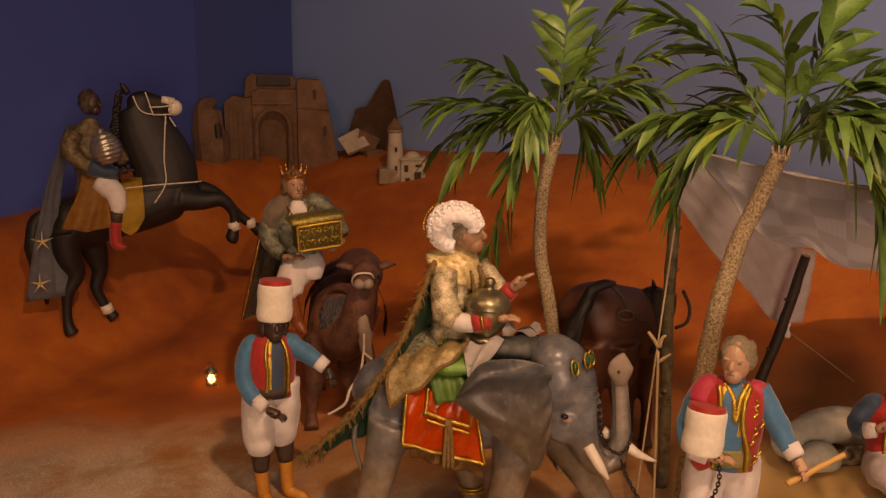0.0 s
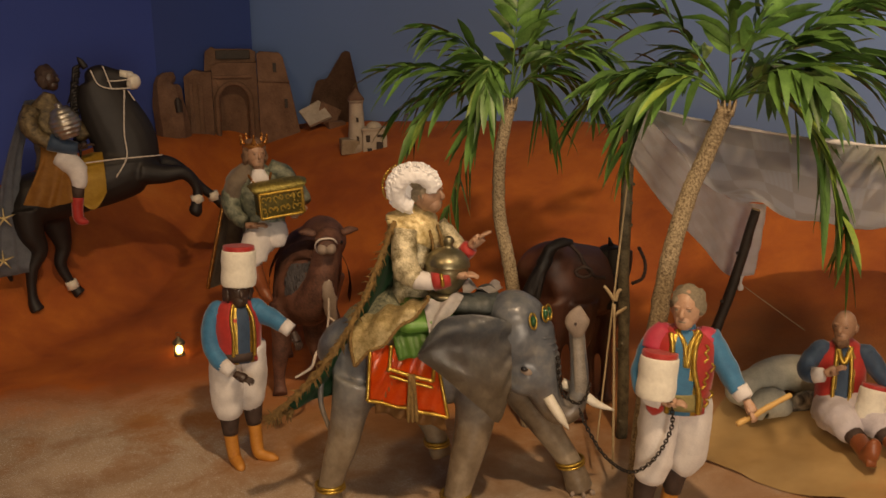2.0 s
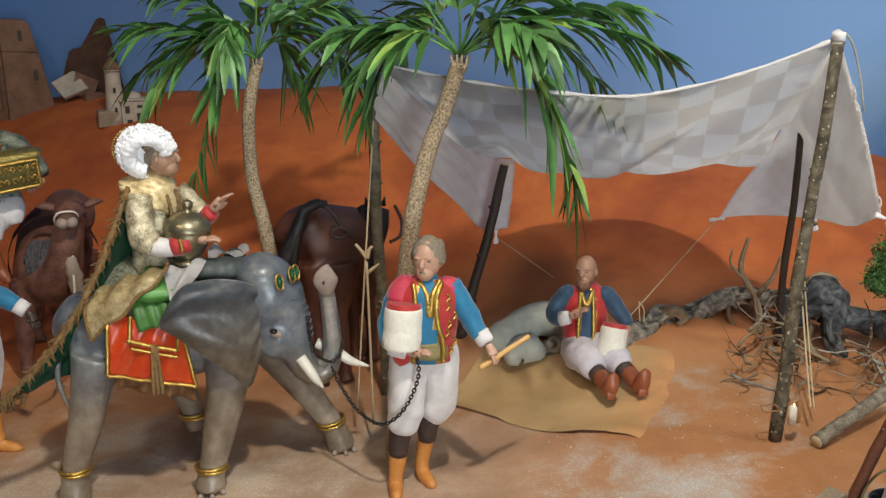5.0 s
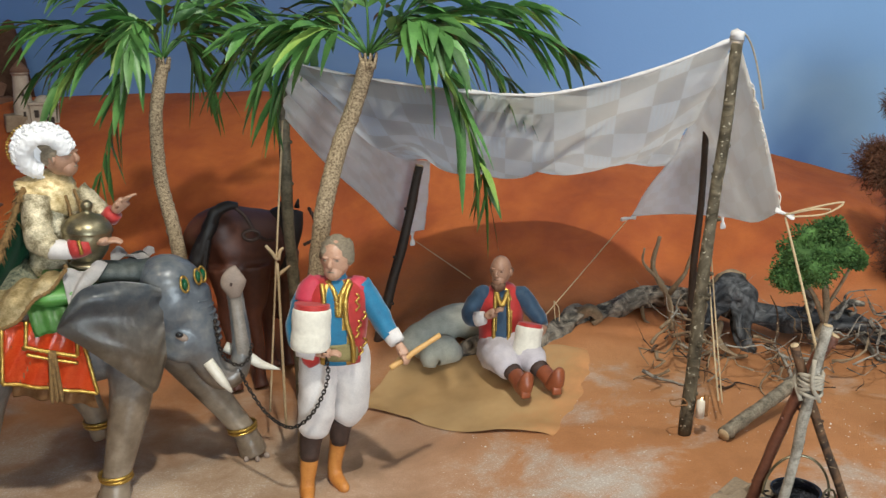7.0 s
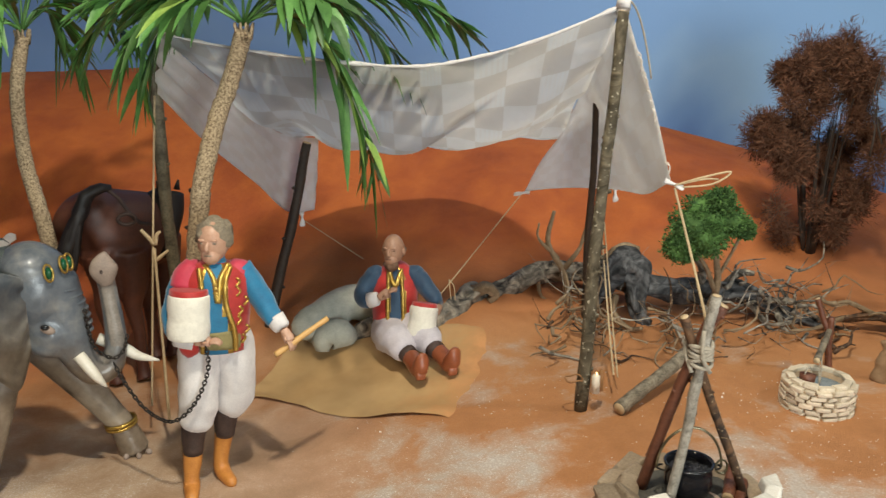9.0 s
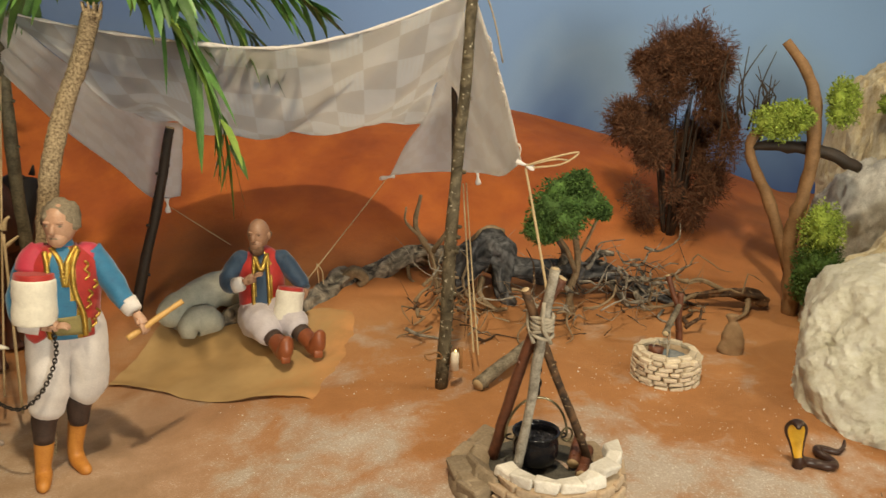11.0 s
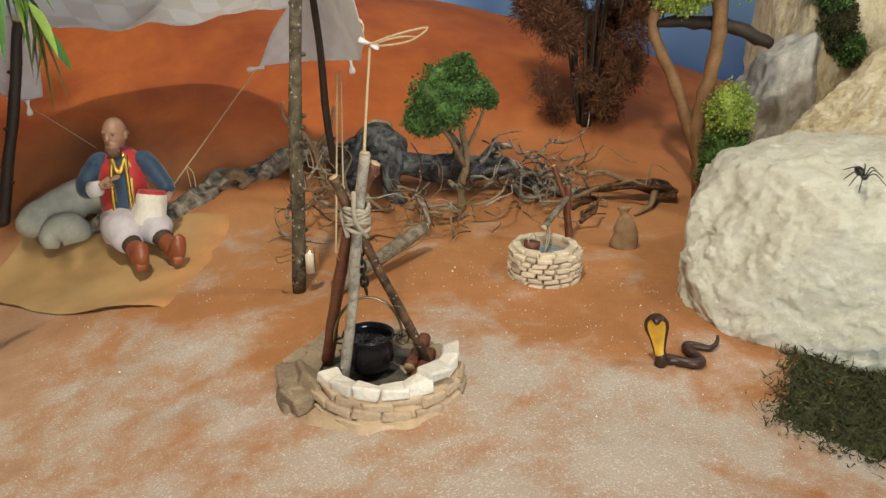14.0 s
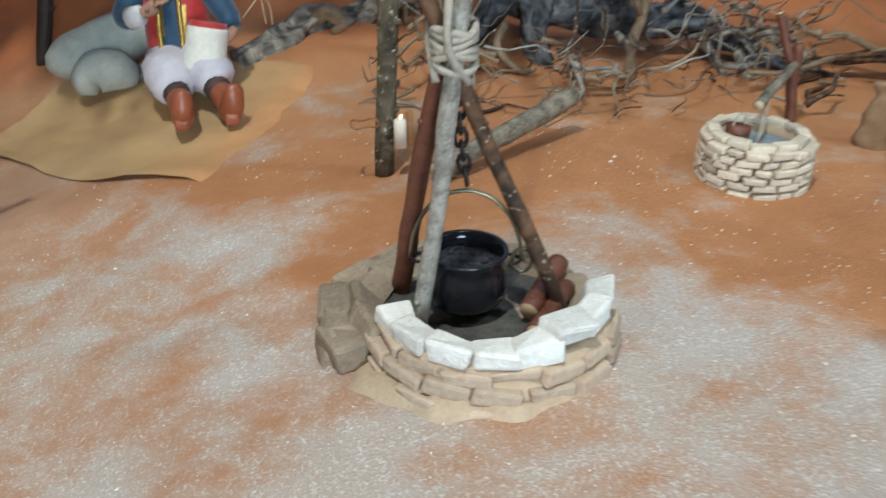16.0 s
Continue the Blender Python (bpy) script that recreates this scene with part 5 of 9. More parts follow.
def fire_pit():
    pit = thing("fire_pit", "round stone fire pit with a pale front wall", "fire pit", pose(*PIT, PITZ))
    rnd = random.Random(2)
    bm = bmesh.new()
    # ash bed inside the ring
    rings = []
    for i in range(7):
        r = 0.078 * i / 6
        rings.append([bm.verts.new((r * math.cos(a), r * math.sin(a), 0.006 + 0.006 * noise.noise(Vector((r * math.cos(a) * 40, r * math.sin(a) * 40, 0))))) for a in np.linspace(0, 2 * math.pi, 28, endpoint=False)] if i else [bm.verts.new((0, 0, 0.008))])
    for k in range(28):
        bm.faces.new((rings[0][0], rings[1][k], rings[1][(k + 1) % 28]))
        for i in range(1, 6):
            bm.faces.new((rings[i][k], rings[i + 1][k], rings[i + 1][(k + 1) % 28], rings[i][(k + 1) % 28]))
    ob = part("ash_bed", bm, "ash", pit)
    ob.matrix_parent_inverse = Matrix()
    # cores behind the stones
    fx, fy, bx, by = 0.012, -0.022, -0.004, 0.010
    for a0, a1, top, rr, mat, cx, cy in ((-174, -26, 0.027, 0.0635, "mortar", fx, fy), (-24, 190, 0.010, 0.082, "stone_brown", bx, by)):
        bm = bmesh.new()
        prev = None
        n = 26
        for i in range(n + 1):
            a = radians(a0 + (a1 - a0) * i / n)
            c, s = math.cos(a), math.sin(a)
            quad = [bm.verts.new((cx + (rr + o) * c, cy + (rr + o) * s, z)) for o, z in ((-0.010, -0.03), (0.028, -0.03), (0.0155, top), (-0.008, top))]
            if prev:
                for q in range(4):
                    bm.faces.new((prev[q], quad[q], quad[(q + 1) % 4], prev[(q + 1) % 4]))
            else:
                bm.faces.new(quad)
            prev = quad
        bm.faces.new(prev)
        ob = part("core", bm, mat, pit)
        ob.matrix_parent_inverse = Matrix()
    bm = bmesh.new()
    prev = None
    for i in range(41):
        a = radians(-196 + 186 * i / 40)
        c, q = math.cos(a), math.sin(a)
        w = 1 + 0.10 * noise.noise(Vector((c * 3, q * 3, 4)))
        fade = math.sin(math.pi * min(1, max(0, i / 40))) ** 0.4
        ring = [bm.verts.new((fx + r * w * c, fy + r * w * q, -0.018 + (z + 0.018) * fade)) for r, z in ((0.076, 0.004), (0.0885, 0.006 + 0.004 * noise.noise(Vector((c * 9, q * 9, 1)))), (0.097, -0.002), (0.105, -0.012), (0.112, -0.022))]
        if prev:
            for k in range(4):
                bm.faces.new((prev[k], ring[k], ring[k + 1], prev[k + 1]))
        prev = ring
    ob = part("earth_bank", bm, "mortar", pit, "sandy earth banked against the wall")
    ob.matrix_parent_inverse = Matrix()
    pale = stone_meshes("stone_pale", 7, (0.031, 0.022, 0.0135), 5, 0.0035)
    thin = stone_meshes("stone_pale", 4, (0.034, 0.018, 0.007), 6, 0.0015)
    tan = stone_meshes("stone_tan", 6, (0.031, 0.018, 0.0108), 7, 0.0024)
    brown = stone_meshes("stone_brown", 6, (0.042, 0.026, 0.020), 8, 0.004)
    for course, (z, meshes, step, r) in enumerate(((-0.014, tan, 27, 0.0845), (-0.003, tan, 25, 0.082), (0.008, tan, 24, 0.0785), (0.0190, tan, 23, 0.0745), (0.0305, pale, 22, 0.0695))):
        a = -176 + 7 * (course % 2)
        while a < -22:
            rr = r + rnd.uniform(-0.002, 0.002)
            lay("stone", rnd.choice(meshes), pit, pose(fx + rr * math.cos(radians(a)), fy + rr * math.sin(radians(a)), z + rnd.uniform(-0.002, 0.002) + (0.007 if course == 4 and a > -75 else 0), rnd.uniform(-5, 5), rnd.uniform(-6, 6), a + 90 + rnd.uniform(-5, 5)))
            a += step * rnd.uniform(0.93, 1.05)
    a = -8
    while a < 196:
        lay("stone", rnd.choice(brown), pit, pose(bx + 0.088 * math.cos(radians(a)), by + 0.088 * math.sin(radians(a)), 0.002 + rnd.uniform(-0.003, 0.004), rnd.uniform(-12, 12), rnd.uniform(-12, 12), a + 90 + rnd.uniform(-8, 8)))
        a += 28
    # sloping slabs on the inner left
    for k, a in enumerate((120, 143, 166, 188)):
        lay("stone", brown[k], pit, pose(bx + 0.068 * math.cos(radians(a)), by + 0.068 * math.sin(radians(a)), 0.008, 32, 0, a - 90))


fire_pit()


def tripod():
    tri = thing("cooking_tripod", "tripod of bark-covered sticks lashed with rope", "tripod")
    kz = 0.258
    k = Vector((0.871, 0.818, kz))
    legs = ((((0.847, 0.826, PITZ + 0.006), (0.880, 0.810, 0.325)), 0.0060, ["bark_pale", "wood_cut"], 41),
            (((0.952, 0.817, PITZ + 0.006), (0.8495, 0.823, 0.300)), 0.0056, ["bark_brown", "wood_cut"], 42),
            (((0.850, 0.886, PITZ + 0.008), (0.868, 0.826, 0.254), (0.891, 0.812, 0.312)), 0.0074, ["bark_red", "wood_cut"], 43))
    for line, r, mm, s in legs:
        bm = bmesh.new()
        for a, b in zip(line, line[1:]):
            stick(bm, a, b, r, r * 0.95, 10, 0, 0.002, s, 5, 1)
        part("leg", bm, mm, tri)
    # rope lashing: turns round the crossing
    for t in range(6):
        bm = bmesh.new()
        z = kz - 0.011 + t * 0.0040
        rows = [(k.x + 0.0126 * math.cos(a), k.y + 0.0126 * math.sin(a), z + 0.0045 * math.sin(a * 1 + t * 2.6), 0.0025) for a in np.linspace(0, 2 * math.pi, 13)]
        loft(bm, rows, 7, 0, 2, wob=0.2, freq=300)
        part("rope_turn", bm, "rope_grey", tri)
    for a in (2.4, 4.2):
        bm = bmesh.new()
        loft(bm, [(k.x + 0.014 * math.cos(a), k.y + 0.014 * math.sin(a), kz + 0.03, 0.0026), (k.x + 0.0168 * math.cos(a), k.y + 0.0168 * math.sin(a), kz, 0.0026), (k.x + 0.013 * math.cos(a + 1), k.y + 0.013 * math.sin(a + 1), kz - 0.022, 0.0026)], 6, 0, 3)
        part("rope_turn", bm, "rope_grey", tri)


tripod()


def chain(name, pts, link, r, mat, label, parent=None):
    """A hanging chain of separate oval links along a curve."""
    c = catmull(pts, 24)
    pos = [Vector(p) for p in c]
    dist = [0.0]
    for a, b in zip(pos, pos[1:]):
        dist.append(dist[-1] + (b - a).length)
    bm = bmesh.new()
    n = max(2, int(dist[-1] / (link * 1.35)))
    for i in range(n):
        s = dist[-1] * (i + 0.5) / n
        j = max(q for q in range(len(dist)) if dist[q] <= s)
        j = min(j, len(pos) - 2)
        p = pos[j].lerp(pos[j + 1], (s - dist[j]) / max(1e-6, dist[j + 1] - dist[j]))
        t = (pos[j + 1] - pos[j]).normalized()
        q = t.cross(Vector((0.2, 1, 0.1))).normalized()
        if i % 2:
            q = t.cross(q)
        rows = [(*(p + t * (link * math.cos(a)) + q * (link * 0.55 * math.sin(a))), r) for a in np.linspace(0, 2 * math.pi, 11)]
        loft(bm, rows, 5, 0, 1, caps=False)
    ob = part(name, bm, mat, parent)
    if parent is None:
        tagged(ob, label, "chain")
    return ob


def pot():
    px, py = 0.888, 0.845
    z0 = PITZ + 0.012
    p = thing("cooking_pot", "black enamel cooking pot hanging in the fire pit", "pot", pose(px, py, 0))
    bm = bmesh.new()
    prof = [(0.001, 0), (0.020, 0.0), (0.0265, 0.006), (0.029, 0.016), (0.0285, 0.03), (0.027, 0.038), (0.0295, 0.0412), (0.0302, 0.0425), (0.0295, 0.044), (0.0265, 0.0425), (0.0255, 0.037), (0.026, 0.03)]
    rings = [[bm.verts.new((r * math.cos(a), r * math.sin(a), z0 + z)) for a in np.linspace(0, 2 * math.pi, 32, endpoint=False)] for r, z in prof]
    for i in range(len(rings) - 1):
        for q in range(32):
            bm.faces.new((rings[i][q], rings[i][(q + 1) % 32], rings[i + 1][(q + 1) % 32], rings[i + 1][q]))
    bm.faces.new(rings[0])
    ob = part("body", bm, "enamel_black", p)
    ob.matrix_parent_inverse = Matrix()
    bm = bmesh.new()
    rows = []
    vs = []
    for i in range(8):
        r = 0.0262 * i / 7
        vs.append([bm.verts.new((r * math.cos(a), r * math.sin(a), z0 + 0.032 + 0.002 * noise.noise(Vector((r * math.cos(a) * 130, r * math.sin(a) * 130, 2))))) for a in np.linspace(0, 2 * math.pi, 24, endpoint=False)] if i else [bm.verts.new((0, 0, z0 + 0.033))])
    for q in range(24):
        bm.faces.new((vs[0][0], vs[1][q], vs[1][(q + 1) % 24]))
        for i in range(1, 7):
            bm.faces.new((vs[i][q], vs[i + 1][q], vs[i + 1][(q + 1) % 24], vs[i][(q + 1) % 24]))
    rnd = random.Random(3)
    for k in range(30):
        a, r = rnd.uniform(0, 6.28), rnd.uniform(0.004, 0.023)
        ball(bm, (r * math.cos(a), r * math.sin(a), z0 + 0.0325), rnd.uniform(0.0012, 0.003), 0, sub=1)
    ob = part("stew", bm, "pool_dark", p, "dark glossy stew with bubbles")
    ob.matrix_parent_inverse = Matrix()
    for s in (-1, 1):
        bm = bmesh.new()
        a0 = radians(-20) if s > 0 else radians(160)
        d = Vector((math.cos(a0), math.sin(a0), 0))
        t = Vector((-d.y, d.x, 0))
        c = d * 0.030 + Vector((0, 0, z0 + 0.036))
        loft(bm, [(*(c + d * (0.008 * math.sin(a)) + t * (0.007 * math.cos(a))), 0.0012) for a in np.linspace(0, math.pi, 9)], 6, 0, 2)
        ob = part("ear", bm, "iron", p)
        ob.matrix_parent_inverse = Matrix()
    bm = bmesh.new()
    d = Vector((math.cos(radians(-20)), math.sin(radians(-20)), 0))
    loft(bm, [(*(d * (0.039 * math.cos(a)) + Vector((0, 0, z0 + 0.036 + 0.052 * math.sin(a)))), 0.0016) for a in np.linspace(0, math.pi, 17)], 7, 0, 2)
    loft(bm, [(*(d * (0.0395 + 0.007 * math.cos(a)) + Vector((0, 0, z0 + 0.036 + 0.009 * math.sin(a)))), 0.0014) for a in np.linspace(0, 6.28, 12)], 6, 0, 2)
    ob = part("bail_handle", bm, "brass", p, "thin bent wire handle")
    ob.matrix_parent_inverse = Matrix()
    ob = chain("hook_chain", [(-0.010, -0.012, 0.235), (-0.006, -0.006, 0.19), (0, 0, z0 + 0.094)], 0.0075, 0.0016, "iron", "", p)
    ob.matrix_parent_inverse = Matrix()


pot()


def log_piece(a, b, r, mats, label, seed, name="log"):
    bm = bmesh.new()
    stick(bm, a, b, r, r * 0.95, 12, 0, 0.002, seed, 2, 1)
    return tagged(part(name, bm, mats), label, "log", "firewood")
log_piece((0.934, 1.076, ground(0.934, 1.076) + 0.010), (1.108, 1.155, ground(1.108, 1.155) + 0.045), 0.0105, ["bark_grey", "wood_cut"], "cut grey branch propped behind the tripod", 51)
log_piece((0.925, 0.815, PITZ + 0.016), (0.965, 0.858, PITZ + 0.026), 0.008, ["bark_red", "wood_cut"], "short reddish firewood log in the pit", 52)
log_piece((0.92, 0.79, PITZ + 0.014), (0.962, 0.835, PITZ + 0.018), 0.007, ["bark_red", "wood_cut"], "short reddish firewood log in the pit", 53)


def well():
    cx, cy = 1.226, 1.000
    z = ground(cx, cy)
    w = thing("well", "little round well of pale bricks with water", "well", pose(cx, cy, z) @ Matrix.Diagonal((0.92, 0.92, 1.0, 1)))
    bm = bmesh.new()
    prof = [(0.048, -0.02), (0.0485, 0.043), (0.0385, 0.043), (0.0385, 0.020)]
    rings = [[bm.verts.new((r * math.cos(a), r * math.sin(a), h)) for a in np.linspace(0, 2 * math.pi, 36, endpoint=False)] for r, h in prof]
    for i in range(3):
        for q in range(36):
            bm.faces.new((rings[i][q], rings[i][(q + 1) % 36], rings[i + 1][(q + 1) % 36], rings[i + 1][q]))
    ob = part("mortar_core", bm, "mortar", w)
    ob.matrix_parent_inverse = Matrix()
    bm = bmesh.new()
    vs = [bm.verts.new((0.0395 * math.cos(a), 0.0395 * math.sin(a), 0.034)) for a in np.linspace(0, 2 * math.pi, 36, endpoint=False)]
    bm.faces.new(vs)
    ob = part("water", bm, "water_grey", w, "still grey water")
    ob.matrix_parent_inverse = Matrix()
    rnd = random.Random(4)
    meshes = stone_meshes("brick_pale", 6, (0.0215, 0.012, 0.0066), 9, 0.0012)
    small = stone_meshes("brick_pale", 4, (0.0145, 0.012, 0.0060), 10, 0.0012)
    for course in range(6):
        a = course * 11.0 + rnd.uniform(0, 8)
        end = a + 352
        while a < end:
            mm = meshes if rnd.random() < 0.7 else small
            step = 27 if mm is meshes else 18.5
            r = 0.0505 + rnd.uniform(-0.0016, 0.0016)
            mid = a + step / 2
            lay("brick", rnd.choice(mm), w, pose(r * math.cos(radians(mid)), r * math.sin(radians(mid)), 0.002 + 0.0076 * course + rnd.uniform(-0.0008, 0.0008), rnd.uniform(-4, 4), rnd.uniform(-3, 3), mid + 90))
            a += step
    for k in range(12):
        a = k * 30 + rnd.uniform(-4, 4)
        lay("brick", meshes[k % 6], w, pose(0.0435 * math.cos(radians(a)), 0.0435 * math.sin(radians(a)), 0.0462 + rnd.uniform(-0.001, 0.001), 0, 0, a + 90))
    # the crane: a forked post with a cross stick, cord and bucket
    crane = thing("well_crane", "forked post with a cross stick over the well", "well crane")
    px, py = 1.325, 1.085
    gz = ground(px, py)
    bm = bmesh.new()
    stick(bm, (px, py, gz - 0.005), (px - 0.004, py, 0.15), 0.0062, 0.0055, 9, 0, 0.002, 61, 3)
    stick(bm, (px - 0.004, py, 0.12), (px - 0.022, py + 0.015, 0.178), 0.005, 0.0045, 8, 0, 0.001, 62, 0, 1)
    part("post", bm, ["bark_red", "wood_cut"], crane)
    bm = bmesh.new()
    stick(bm, (1.233, 1.015, 0.117), (1.345, 1.105, 0.133), 0.0055, 0.0045, 9, 0, 0.001, 63, 1, 1)
    part("cross_stick", bm, ["bark_grey", "wood_cut"], crane)
    bm = bmesh.new()
    for o in (0, 0.004):
        loft(bm, [(1.244 + o, 1.022, 0.120, 0.001), (1.235 + o, 1.01, 0.10, 0.001), (1.222, 0.995, 0.084, 0.001)], 5, 0, 3)
    part("cord", bm, "rope_grey", crane)
    bucket = thing("wooden_bucket", "small dark wooden bucket on the well's rim", "bucket", pose(1.200, 0.998, z + 0.028, 0, 8, 20))
    bm = bmesh.new()
    loft(bm, [(0, 0, 0, 0.0095), (0, 0, 0.014, 0.0108), (0, 0, 0.028, 0.012)], 12, 0, 2)
    ob = part("body", bm, "bark_red", bucket)
    ob.matrix_parent_inverse = Matrix()
    bm = bmesh.new()
    loft(bm, [(0.0095 * math.cos(a), 0, 0.026 + 0.013 * math.sin(a), 0.0009) for a in np.linspace(0, math.pi, 9)], 5, 0, 2)
    ob = part("handle", bm, "rope_grey", bucket)
    ob.matrix_parent_inverse = Matrix()


well()


def sack():
    x, y = 1.397, 1.035
    bm = bmesh.new()
    loft(bm, [(0, 0, -0.002, 0.020, 0.014), (0, 0, 0.008, 0.022, 0.015), (0, 0, 0.03, 0.018, 0.012), (-0.002, 0, 0.05, 0.012, 0.008), (-0.004, 0, 0.057, 0.006, 0.005), (-0.005, 0, 0.067, 0.011, 0.006), (-0.005, 0, 0.07, 0.003)], 14, 0, 4, wob=0.25, freq=70)
    tagged(part("sack", bm, "sacking", m=pose(x, y, ground(x, y), rz=-35)), "small tied brown sack standing on the sand", "sack")


sack()


def cobra():
    x, y = 1.205, 0.713
    g = ground(x, y)
    bm = bmesh.new()

    def fn(t, a):
        return 1 if 230 < a < 310 and 0.18 < t < 0.86 else (2 if 215 < a < 325 and 0.86 <= t < 0.9 else 0)

    z = g
    rear = [(0, 0.002, 0.002, 0.009, 0.009), (0, 0.0, 0.014, 0.0088, 0.0088), (-0.003, 0.0, 0.026, 0.009, 0.007), (-0.006, 0.001, 0.045, 0.013, 0.006), (-0.009, 0.0, 0.062, 0.0175, 0.006), (-0.010, -0.003, 0.074, 0.016, 0.006), (-0.010, -0.008, 0.081, 0.010, 0.006), (-0.010, -0.018, 0.081, 0.007, 0.0045), (-0.010, -0.024, 0.078, 0.003, 0.003)]
    loft(bm, [(p[0] * 0.82, p[1] * 0.82, z + p[2] * 0.82, p[3] * 0.82, p[4] * 0.82) for p in rear], 24, 0, 5, fn=fn)
    body = [(0, 0.002, 0.009, 0.0088), (0.010, 0.012, 0.008, 0.0082), (0.026, 0.014, 0.0075, 0.0078), (0.046, 0.012, 0.0075, 0.0078), (0.058, 0.022, 0.0075, 0.0076), (0.052, 0.038, 0.007, 0.0072), (0.038, 0.050, 0.007, 0.007), (0.038, 0.064, 0.007, 0.0066), (0.055, 0.07, 0.0065, 0.006), (0.072, 0.072, 0.006, 0.0045), (0.082, 0.085, 0.01, 0.0035), (0.083, 0.09, 0.02, 0.002)]
    c = pose(x, y, 0, rz=-40)
    k = 0.82
    rows = []
    for bx, by, bz, r in body:
        wpt = c @ Vector((bx * k, by * k, 0))
        rows.append((bx * k, by * k, ground(wpt.x, wpt.y) + bz * k, r * k))
    loft(bm, rows, 12, 0, 4)
    tagged(part("toy_cobra", bm, ["cobra_dark", "cobra_yellow", "ivory"], m=c), "dark toy cobra rearing with a yellow hood", "toy snake")


cobra()


def spider():
    bm = bmesh.new()
    ball(bm, (0, 0.006, 0.004), (0.0055, 0.008, 0.0048), 0, (0, 0, 0), 2)
    ball(bm, (0, -0.005, 0.0035), (0.0038, 0.0048, 0.003), 0, (0, 0, 0), 2)
    for s in (-1, 1):
        for k, a in enumerate((60, 20, -15, -50)):
            d = Vector((s * math.cos(radians(a)), math.sin(radians(a)), 0))
            ln = 0.026 if k in (0, 3) else 0.022
            loft(bm, [(*(d * 0.003 + Vector((0, -0.004, 0.004))), 0.0008), (*(d * ln * 0.45 + Vector((0, -0.004, 0.012))), 0.0008), (*(d * ln + Vector((0, -0.004, 0.0))), 0.0005)], 5, 0, 3)
    tagged(part("toy_spider", bm, "spider_black", m=pose(1.452, 0.672, 0.252, 22, -12, -20)), "black toy spider sitting on the pale boulder", "toy spider")


spider()


def lantern(name, c, label, scale=1.0):
    lamp = thing(name, label, "lantern", pose(*c))
    s = scale
    bm = bmesh.new()
    loft(bm, [(0, 0, 0, 0.0085 * s), (0, 0, 0.002 * s, 0.0085 * s)], 10, 0, 1)
    for k in range(6):
        a = k * math.pi / 3
        loft(bm, [(0.0078 * s * math.cos(a), 0.0078 * s * math.sin(a), 0.001, 0.0007), (0.0078 * s * math.cos(a), 0.0078 * s * math.sin(a), 0.019 * s, 0.0007)], 5, 0, 1)
    loft(bm, [(0, 0, 0.018 * s, 0.0095 * s), (0, 0, 0.021 * s, 0.0085 * s), (0, 0, 0.026 * s, 0.003 * s), (0, 0, 0.028 * s, 0.002 * s)], 10, 0, 2)
    loft(bm, [(0.004 * s * math.cos(a), 0, 0.031 * s + 0.004 * s * math.sin(a), 0.0006) for a in np.linspace(0, 6.28, 10)], 5, 0, 1)
    ob = part("cage", bm, "brass", lamp)
    ob.matrix_parent_inverse = Matrix()
    bm = bmesh.new()
    loft(bm, [(0, 0, 0.003 * s, 0.0035 * s), (0, 0, 0.008 * s, 0.0055 * s), (0, 0, 0.013 * s, 0.0035 * s), (0, 0, 0.017 * s, 0.001)], 8, 0, 3)
    ob = part("flame_bulb", bm, "flame", lamp, "glowing warm bulb")
    ob.matrix_parent_inverse = Matrix()
    return lamp


LX, LY = -0.553, 1.905
lantern("lantern", (LX, LY, ground(LX, LY)), "tiny brass lantern glowing on the sand", 1.5)


def pole_candle():
    c = thing("candle_lantern", "white candle in a small holder tied to the pole", "candle", pose(0.905, 1.097, 0.083))
    bm = bmesh.new()
    loft(bm, [(0, 0, 0, 0.0062), (0, 0, 0.026, 0.006), (0, 0, 0.028, 0.004)], 12, 0, 1)
    ob = part("candle", bm, "candle", c)
    ob.matrix_parent_inverse = Matrix()
    bm = bmesh.new()
    block(bm, (0.011, 0.004, 0.016), (0.006, 0.006, 0.034), 0, (0, 0, 0), 0.001)
    ob = part("holder", bm, "tan_leather", c)
    ob.matrix_parent_inverse = Matrix()
    bm = bmesh.new()
    loft(bm, [(-0.032 + 0.013 * math.cos(a), 0.008 + 0.013 * math.sin(a), 0.024 + 0.002 * math.sin(3 * a), 0.0012) for a in np.linspace(0, 6.28, 14)], 5, 0, 1)
    ob = part("wire_tie", bm, "tan_leather", c)
    ob.matrix_parent_inverse = Matrix()
    bm = bmesh.new()
    ball(bm, (0.001, 0, 0.0300), (0.0013, 0.0013, 0.0024), 0, sub=2)
    ob = part("flame_bulb", bm, "candle_flame", c, "glowing flame-shaped bulb")
    ob.matrix_parent_inverse = Matrix()


pole_candle()


